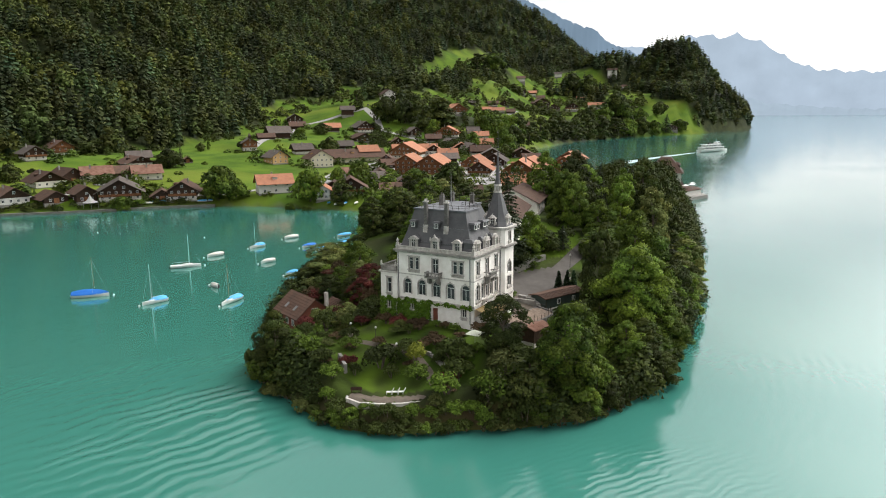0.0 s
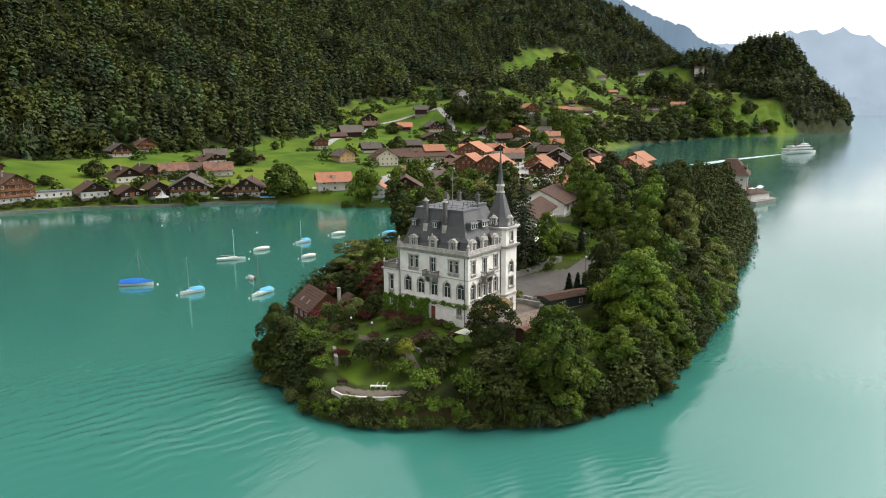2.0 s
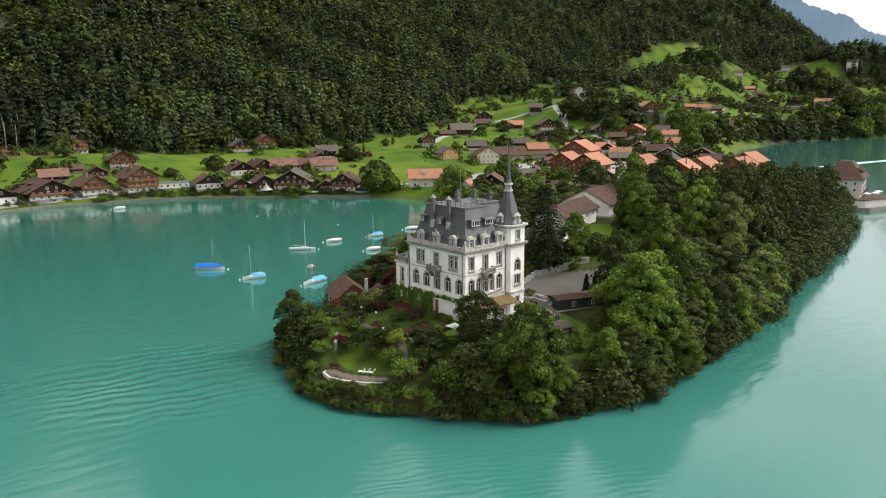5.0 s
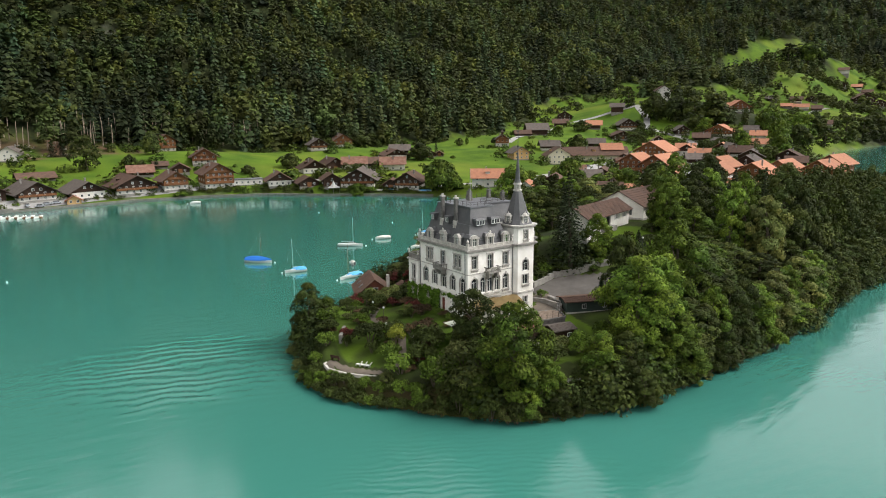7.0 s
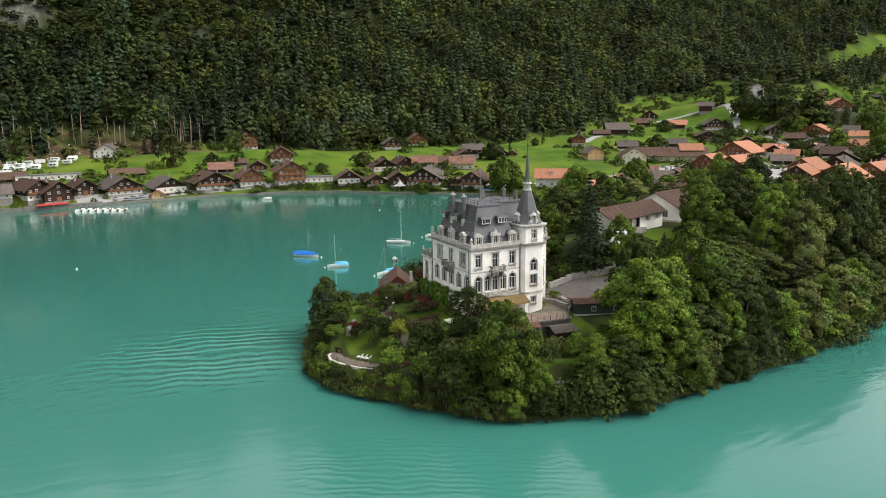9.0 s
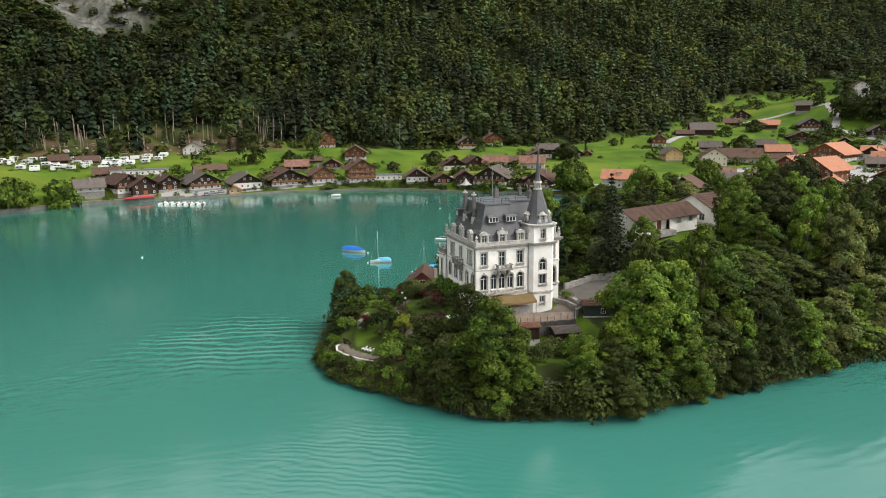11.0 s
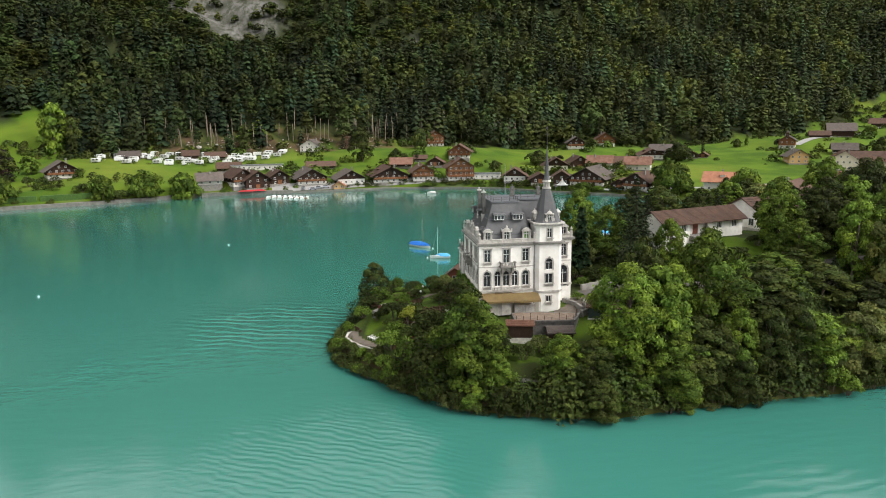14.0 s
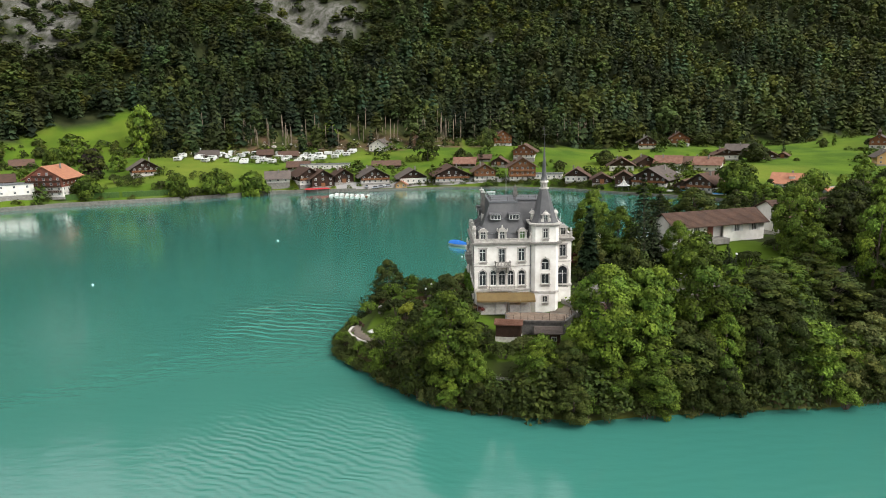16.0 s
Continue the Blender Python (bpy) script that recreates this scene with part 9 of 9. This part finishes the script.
# shrubs at the foot of the forest and along the lake road
x = rng.uniform(-330, 560, 900)
toe = np.interp(x, *np.array(TOE, float).T)
y = toe + rng.normal(size=900) * 9 + 7
keep = (wavy(x, y, 45, 14) > -0.35) & ~((x > -140) & (x < 20) & (rng.uniform(size=900) < 0.75))
x, y = x[keep], y[keep]
rows = np.column_stack([x, y, height(x, y) - 0.3, rng.uniform(2.0, 6.0, len(x)), rng.uniform(0.8, 1.4, len(x))])
u = rng.uniform(0, 1, 260)
sx, sy = np.interp(u, np.linspace(0, 1, 9), [131, 113, 84, 66, 40, 2, -49, -93, -209]), np.interp(u, np.linspace(0, 1, 9), [204, 222, 245, 264, 275, 282, 274, 270, 216])
sy = sy + rng.uniform(2.5, 7, 260)
ok = (shore_distance(sx, sy) > 1.2) & ~((sx < -30) & (sx > -110))
rows = np.concatenate([rows, np.column_stack([sx[ok], sy[ok], height(sx[ok], sy[ok]) - 0.2, rng.uniform(1.2, 2.8, ok.sum()), rng.uniform(0.9, 1.6, ok.sum())])])
scatter_list("shrub_belt", M_LEAF_DARK, [bush_mound(s, 80, 0.15) for s in (7, 8, 9)], rows, 6, "belt of shrubs at the foot of the forest")

# tall bare trunks at the forest's edge, felled logs and boulders on the cleared strip
bm = bmesh.new()
for k in range(120):
    x = rng.uniform(-170, 120)
    y = float(np.interp(x, *np.array(TOE, float).T)) + rng.uniform(4, 22)
    z, h = ground_z(x, y), rng.uniform(9, 17)
    lean = rng.uniform(-0.4, 0.4, 2)
    tube(bm, [(x, y, z - 0.5), (x + lean[0], y + lean[1], z + h * 0.6), (x + 2 * lean[0], y, z + h)], (0.32, 0.24, 0.12), 5)
M_TRUNK = material("pale_trunks", (0.27, 0.215, 0.16), 0.95, second=(0.15, 0.115, 0.085), grain=3.0, bump=0.4, island=0.3)
tagged(part("forest_trunks", bm, M_TRUNK, None), "tall pale bare tree trunks along the forest edge", "trunks", kind="stuff")
bm = bmesh.new()
for k in range(70):
    x = rng.uniform(-125, 10)
    y = float(np.interp(x, *np.array(TOE, float).T)) + rng.uniform(-6, 14)
    z, a, h = ground_z(x, y), rng.uniform(0, 3.14), rng.uniform(2, 5)
    dx, dy = h * math.cos(a), h * math.sin(a) * 0.4
    m = Matrix.Translation((x, y, ground_z(x, y) + 0.15)) @ Matrix.Rotation(a * 0.3 - 0.4, 4, "Z") @ Matrix.Rotation(radians(90), 4, "Y")
    prism(bm, ring(rng.uniform(0.15, 0.3), 6), -h / 2, h / 2, m)
tagged(part("felled_logs", bm, M_TRUNK, None), "felled pale logs lying on the cleared slope", "logs", kind="stuff")
bm = bmesh.new()
for k in range(110):
    x = rng.uniform(-130, 30)
    y = float(np.interp(x, *np.array(TOE, float).T)) + rng.uniform(-12, 12)
    s = rng.uniform(0.3, 1.0) * (2.2 if k % 12 == 0 else 1)
    vs = bmesh.ops.create_icosphere(bm, subdivisions=1, radius=s)["verts"]
    z = ground_z(x, y)
    for v in vs:
        v.co = Vector((x + v.co.x * rng.uniform(0.7, 1.3), y + v.co.y * rng.uniform(0.7, 1.3), z + 0.2 * s + v.co.z * rng.uniform(0.5, 0.9)))
M_ROCK = material("pale_rock", (0.42, 0.38, 0.33), 0.95, second=(0.26, 0.24, 0.21), grain=1.5, bump=0.5, island=0.3)
tagged(part("boulders", bm, M_ROCK, None), "pale boulders scattered over the cleared slope", "rocks", kind="stuff")

# ---- boats on the lake ----
def hull(bm, length, beam, top, keel=-0.3, m=None):
    """A pointed boat hull."""
    n = 10
    rows = []
    for k in range(n + 1):
        u = k / n
        half = beam / 2 * (math.sin(math.pi * min(1, 0.25 + u * 0.75)) ** 0.7 if u < 1 else 0.02)
        half = beam / 2 * max(0.03, (1 - u ** 2.6)) * (0.72 + 0.28 * math.sin(math.pi * min(1, u * 1.1)))
        x = -length / 2 + length * u
        sheer = top + 0.12 * (u - 0.3) ** 2 * 4 * 0.3
        rows.append([bm.verts.new(v) for v in ((x, -half, sheer), (x, -half * 0.8, sheer * 0.3), (x, 0, keel), (x, half * 0.8, sheer * 0.3), (x, half, sheer))])
    for a, b in zip(rows, rows[1:]):
        for i in range(4):
            bm.faces.new((a[i], b[i], b[i + 1], a[i + 1]))
        bm.faces.new((a[4], b[4], b[0], a[0]))
    bm.faces.new(rows[0])
    bm.faces.new(rows[-1][::-1])
    if m is not None:
        bmesh.ops.transform(bm, matrix=m, verts=bm.verts)


def cover(bm, length, beam, top, ridge):
    """A stretched boat cover with a ridge along the middle."""
    n = 10
    rows = []
    for k in range(n + 1):
        u = k / n
        half = beam / 2 * max(0.03, (1 - u ** 2.6)) * (0.72 + 0.28 * math.sin(math.pi * min(1, u * 1.1))) * 1.03
        x = -length / 2 + length * u
        rise = ridge * math.sin(math.pi * min(1, 0.12 + u * 0.85)) ** 0.6
        rows.append([bm.verts.new(v) for v in ((x, -half, top - 0.12), (x, -half * 0.96, top + 0.06), (x, -half * 0.4, top + rise * 0.75), (x, 0, top + rise), (x, half * 0.4, top + rise * 0.75), (x, half * 0.96, top + 0.06), (x, half, top - 0.12))])
    for a, b in zip(rows, rows[1:]):
        for i in range(6):
            bm.faces.new((a[i], b[i], b[i + 1], a[i + 1]))
    bm.faces.new(rows[0])


M_HULL_WHITE = material("white_gelcoat", (0.74, 0.74, 0.72), 0.3, second=(0.66, 0.66, 0.63), grain=1.2)
M_BLUE = material("royal_blue_cover", (0.010, 0.16, 0.60), 0.7, second=(0.008, 0.125, 0.50), grain=1.2, bump=0.3, bump_grain=0.5)
M_SKY = material("sky_blue_cover", (0.085, 0.40, 0.74), 0.7, second=(0.07, 0.34, 0.66), grain=1.2, bump=0.3, bump_grain=0.5)
M_BEIGE = material("pale_cover", (0.60, 0.57, 0.52), 0.75, second=(0.52, 0.49, 0.44), grain=1.0, bump=0.3, bump_grain=0.5)
M_ALU = material("mast_metal", (0.55, 0.55, 0.55), 0.4, metal=0.8, second=(0.48, 0.48, 0.48), grain=1.0)


BEACHED = ((111.5, 226.5, 140, M_BEIGE), (114.2, 225.0, 150, M_SKY), (116.5, 223.0, 145, M_SKY), (128.6, 210.0, 130, M_SKY), (130.6, 208.2, 125, M_SKY), (147.6, 150.0, 200, M_SKY),
           (148.0, 145.8, 190, M_BEIGE), (149.3, 141.8, 205, M_SKY), (150.4, 136.6, 195, M_BEIGE), (149.0, 130.4, 200, M_BEIGE))


def sailboat(x, y, turn, length, mast, cover_mat, hull_mat, label, wooden=False):
    b = thing("sailboat", pose(x, y, 0.0, 0, 0, turn), label, "sailboat", "moored sailboats")
    bm = bmesh.new()
    hull(bm, length, length * 0.29, 0.75)
    part("hull", bm, hull_mat, b, smooth=False)
    bm = bmesh.new()
    box(bm, -length * 0.1, length * 0.22, -length * 0.08, length * 0.08, 0.7, 1.0)
    bmesh.ops.bevel(bm, geom=bm.edges[:], offset=0.12, segments=2, affect="EDGES")
    part("cabin", bm, M_HULL_WHITE, b)
    if cover_mat:
        bm = bmesh.new()
        cover(bm, length * (0.98 if cover_mat is M_BLUE else 0.7), length * 0.29, 0.78, 1.15 if cover_mat is M_BLUE else 0.8)
        if cover_mat is not M_BLUE:
            bmesh.ops.translate(bm, verts=bm.verts, vec=(-length * 0.12, 0, 0.0))
        part("cover", bm, cover_mat, b)
    bm = bmesh.new()
    tube(bm, [(length * 0.12, 0, 0.6), (length * 0.12, 0, mast)], (0.075, 0.05), 8)
    part("mast", bm, M_WOOD if wooden else M_ALU, b)
    bm = bmesh.new()
    box(bm, -length * 0.36, length * 0.12, -0.06, 0.06, 1.45, 1.57)
    part("boom", bm, M_ALU, b)
    for px, py, pz in ((length * 0.48, 0, 0.85), (-length * 0.47, 0, 0.8), (length * 0.1, length * 0.13, 0.8), (length * 0.1, -length * 0.13, 0.8)):
        bm = bmesh.new()
        a, c = Vector((px, py, pz)), Vector((length * 0.12, 0, mast * 0.93))
        tube(bm, [tuple(a), tuple(c)], (0.009, 0.009), 4)
        part("stay", bm, M_ALU, b)
    buoy(x + 0.62 * length * math.cos(radians(turn)), y + 0.62 * length * math.sin(radians(turn)))
    return b


def buoy(x, y):
    b = thing("mooring_buoy", pose(x, y, 0), "round white mooring buoy on the lake", "buoy", "mooring buoys")
    bm = bmesh.new()
    bmesh.ops.create_uvsphere(bm, u_segments=12, v_segments=8, radius=0.24)
    bmesh.ops.translate(bm, verts=bm.verts, vec=(0, 0, 0.12))
    part("float", bm, M_FRAME, b, smooth=True)
    bm = bmesh.new()
    prism(bm, ring(0.04, 6), 0.4, 0.62)
    part("ring", bm, M_METAL, b)


def motorboat(x, y, turn, length, cover_mat, label):
    b = thing("motorboat", pose(x, y, 0.0, 0, 0, turn), label, "motorboat", "moored motorboats")
    bm = bmesh.new()
    hull(bm, length, length * 0.36, 0.7)
    part("hull", bm, M_HULL_WHITE, b)
    bm = bmesh.new()
    cover(bm, length * 0.96, length * 0.36, 0.72, 0.55)
    part("cover", bm, cover_mat, b)
    bm = bmesh.new()
    box(bm, -length / 2 - 0.35, -length / 2 + 0.05, -0.22, 0.22, 0.1, 1.0)
    part("outboard_motor", bm, M_IRON, b)
    buoy(x + 0.7 * length * math.cos(radians(turn)), y + 0.7 * length * math.sin(radians(turn)))


sailboat(1.7, 103.9, -47, 8.3, 9.6, M_BLUE, M_HULL_WHITE, "moored sailboat under a royal blue cover", True)
sailboat(5.4, 85.4, 168, 6.0, 9.2, M_SKY, M_HULL_WHITE, "white sailboat with sky blue cockpit cover")
sailboat(34.6, 109.6, -38, 8.2, 9.4, None, M_HULL_WHITE, "white sailboat with bare mast at its mooring")
sailboat(14.4, 70.3, 190, 7.2, 9.0, M_SKY, M_HULL_WHITE, "low sailboat under a bright blue full cover", True)
sailboat(65.6, 112.8, 172, 5.8, 8.2, M_SKY, M_HULL_WHITE, "white sailboat with light blue cover")
for x, y, a, l, c, t in [(22.5, 84.8, 80, 3.6, M_BEIGE, "small white dinghy with pale cover"), (49.5, 114.3, 168, 5.4, M_BEIGE, "white motorboat with pale cover"), (50.2, 93.4, 170, 4.8, M_BEIGE, "white motorboat with pale cover"),
                         (83.5, 114.4, 165, 5.4, M_BEIGE, "white motorboat with pale cover"), (74.1, 98.5, 170, 5.4, M_BLUE, "motorboat under a dark blue cover"), (42.1, 77.0, 172, 4.0, M_SKY, "motorboat under a sky blue cover"),
                         (55.7, 76.8, 165, 4.8, M_SKY, "motorboat under a sky blue cover"), (72.9, 90.8, 160, 4.8, M_SKY, "motorboat under a light blue cover"), (82.2, 91.3, 175, 5.6, M_SKY, "motorboat under a light blue cover"),
                         (95.0, 100.6, 168, 6.0, M_SKY, "motorboat under a light blue cover"), (77.3, 78.3, 155, 5.4, M_BLUE, "motorboat under a dark blue cover"), (25.0, 252.0, 170, 5.0, M_BEIGE, "white motorboat near the village shore")]:
    motorboat(x, y, a, l, c, t)
for x, y in ((58.8, 185.5), (69.8, 142.0), (-95.0, 60.0), (-60.0, 120.0)):
    buoy(x, y)
def rowing_boat(x, y, turn, cover_mat, label):
    b = thing("rowing_boat", pose(x, y, max(0.95, ground_z(x, y) + 0.1), 0, 0, turn), label, "boat", "boats on the village shore")
    bm = bmesh.new()
    hull(bm, 4.4, 1.7, 0.55, 0.0)
    part("hull", bm, M_HULL_WHITE, b)
    bm = bmesh.new()
    cover(bm, 4.3, 1.7, 0.56, 0.4)
    part("cover", bm, cover_mat, b)


for x, y, a, c in BEACHED:
    rowing_boat(x, y, a, c, "small boat under a blue cover on the shore" if c is not M_BEIGE else "small pale boat lying on the shore")
# small harbour with white hire boats
dock = thing("jetty", pose(-50, 252, 0, 0, 0, -28), "narrow floating wooden jetty", "jetty")
bm = bmesh.new()
box(bm, -11, 11, -0.8, 0.8, -0.2, 0.45)
part("deck", bm, M_WOOD, dock)
for u in (-10, -3, 4, 10):
    bm = bmesh.new()
    prism(bm, ring(0.14, 8, u, 0.9), -3, 1.6)
    part("pile", bm, M_WOOD_DARK, dock)
for k in range(14):
    u, v = -10 + (k % 7) * 3.3, (-2.6 if k < 7 else 2.6)
    a = radians(-28)
    b = thing("pedal_boat", pose(-50 + u * math.cos(a) - v * math.sin(a), 252 + u * math.sin(a) + v * math.cos(a), 0, 0, 0, 62 + (180 if k < 7 else 0)), "white hire boat tied to the jetty", "boat", "hire boats")
    bm = bmesh.new()
    hull(bm, 3.6, 1.7, 0.6)
    part("hull", bm, M_HULL_WHITE, b)
    bm = bmesh.new()
    box(bm, -0.9, 0.3, -0.6, 0.6, 0.55, 0.9)
    bmesh.ops.bevel(bm, geom=bm.edges[:], offset=0.1, segments=1, affect="EDGES")
    part("seat", bm, M_HULL_WHITE, b)

# lake steamer
ship = thing("passenger_ship", pose(649, 66, 0, 0, 0, -26), "white two-deck lake passenger ship under way", "ship")
bm = bmesh.new()
hull(bm, 46, 8.5, 2.4, -0.8)
part("hull", bm, M_HULL_WHITE, ship)
for x0, x1, half, z0, z1, n in ((-20, 13, 3.6, 2.4, 4.9, "main_deck"), (-15, 9, 3.2, 5.1, 7.3, "upper_deck"), (3, 8.5, 2.2, 7.5, 9.6, "wheelhouse")):
    bm = bmesh.new()
    box(bm, x0, x1, -half, half, z0, z1)
    bmesh.ops.bevel(bm, geom=bm.edges[:], offset=0.25, segments=1, affect="EDGES")
    deck_part = part(n, bm, M_HULL_WHITE, ship)
    for s in (-1, 1):
        bm = bmesh.new()
        k = x0 + 0.8
        while k + 1.6 < x1:
            box(bm, k, k + 1.5, s * half - 0.03, s * half + 0.03, z0 + 0.8, z1 - 0.45)
            k += 2.1
        part("window_band", bm, M_GLASS, deck_part)
for x0, x1, z in ((-22, 15, 4.9), (-17, 10.5, 7.3)):
    bm = bmesh.new()
    box(bm, x0, x1, -4.0, 4.0, z, z + 0.2)
    part("deck_roof", bm, M_HULL_WHITE, ship)
bm = bmesh.new()
tube(bm, [(4, 0, 9.5), (4, 0, 14)], (0.14, 0.06), 6)
part("mast", bm, M_ALU, ship)
bm = bmesh.new()
prism(bm, [(-8, -0.8), (-5.5, -0.8), (-5.5, 0.8), (-8, 0.8)], 7.5, 9.4, top=0.9, centre=(-7, 0))
part("funnel", bm, M_IRON, ship)

# foam trail behind the ship
M_FOAM = material("foamy_water", (0.62, 0.68, 0.67), 0.5, second=(0.08, 0.24, 0.21), grain=6.0, bump=0.4, bump_grain=1.5, fine=0.25)
trail = [(626, 77.5), (600, 84), (575, 89), (528, 98), (490, 103), (462, 105)]
verts, faces = [], []
for k, (x, y) in enumerate(trail):
    half = 1.6 + 0.9 * k
    for v in (-1.0, -0.45, 0.1, 0.6, 1.0):
        verts.append((x + 1.5 * math.sin(9 * v + k), y + half * v, 0.03 + 0.07 * (1 - v * v)))
    if k:
        faces += [(5 * k - 5 + i, 5 * k - 4 + i, 5 * k + 1 + i, 5 * k + i) for i in range(4)]
tagged(mesh_object("wake_foam", verts, faces, M_FOAM, smooth=True), "white foam trail on the water behind the ship", "foam", kind="stuff")

# ---- far mountains across the lake ----
def far_ridge(name, r, az0, az1, crest, colour, label, steps=160, seed=1):
    """A mountain chain on an arc far behind everything, its haze put into a glowing colour, rising from the water to an
    uneven crest.
    """
    m = bpy.data.materials.new(name)
    m.use_nodes = True
    n, l = m.node_tree.nodes, m.node_tree.links
    b = n["Principled BSDF"]
    b.inputs["Roughness"].default_value, b.inputs["Specular IOR Level"].default_value = 1.0, 0.0
    co = n.new("ShaderNodeTexCoord")
    t = n.new("ShaderNodeTexNoise")
    t.inputs["Scale"].default_value, t.inputs["Detail"].default_value = 0.006, 10
    mix = n.new("ShaderNodeMixRGB")
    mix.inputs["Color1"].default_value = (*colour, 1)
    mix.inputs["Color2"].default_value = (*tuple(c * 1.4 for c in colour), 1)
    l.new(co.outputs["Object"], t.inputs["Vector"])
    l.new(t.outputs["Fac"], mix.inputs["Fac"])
    # distance haze painted as a blue glow over a nearly black base
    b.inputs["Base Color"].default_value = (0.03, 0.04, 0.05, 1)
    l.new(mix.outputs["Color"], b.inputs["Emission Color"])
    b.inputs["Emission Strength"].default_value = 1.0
    rng = np.random.RandomState(seed)
    az = np.linspace(az0, az1, steps)
    xs, ys = zip(*crest)
    top = np.interp(az, xs, ys)
    for k in range(1, 6):
        top = top + rng.uniform(3, 9) / k * np.sin(az * 1.9 * 2 ** k + rng.uniform(0, 6))
    rows = 14
    verts, faces = [], []
    for i in range(rows + 1):
        u = i / rows
        for a, h in zip(az, top):
            rr = r + u * 260
            verts.append((-95 + rr * math.sin(radians(a)), -49 + rr * math.cos(radians(a)), -30 + (h + 30) * u ** 0.9))
    for i in range(rows):
        for j in range(steps - 1):
            p = i * steps + j
            faces.append((p, p + 1, p + steps + 1, p + steps))
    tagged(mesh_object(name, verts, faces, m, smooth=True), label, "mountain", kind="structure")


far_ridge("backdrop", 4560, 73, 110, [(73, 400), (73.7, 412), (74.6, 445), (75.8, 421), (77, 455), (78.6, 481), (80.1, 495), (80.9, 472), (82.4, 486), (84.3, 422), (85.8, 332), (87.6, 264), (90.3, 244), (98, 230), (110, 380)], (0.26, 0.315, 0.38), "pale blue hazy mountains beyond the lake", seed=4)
far_ridge("backdrop", 4250, 58, 77.5, [(58, 1150), (63.7, 906), (66.6, 703), (68.1, 650), (70.3, 562), (72, 518), (73.3, 429), (74.6, 396), (75.9, 318), (76.7, 234), (77.5, 150)], (0.105, 0.15, 0.20), "wooded mountain flank in dark blue haze beyond the headland", seed=7)
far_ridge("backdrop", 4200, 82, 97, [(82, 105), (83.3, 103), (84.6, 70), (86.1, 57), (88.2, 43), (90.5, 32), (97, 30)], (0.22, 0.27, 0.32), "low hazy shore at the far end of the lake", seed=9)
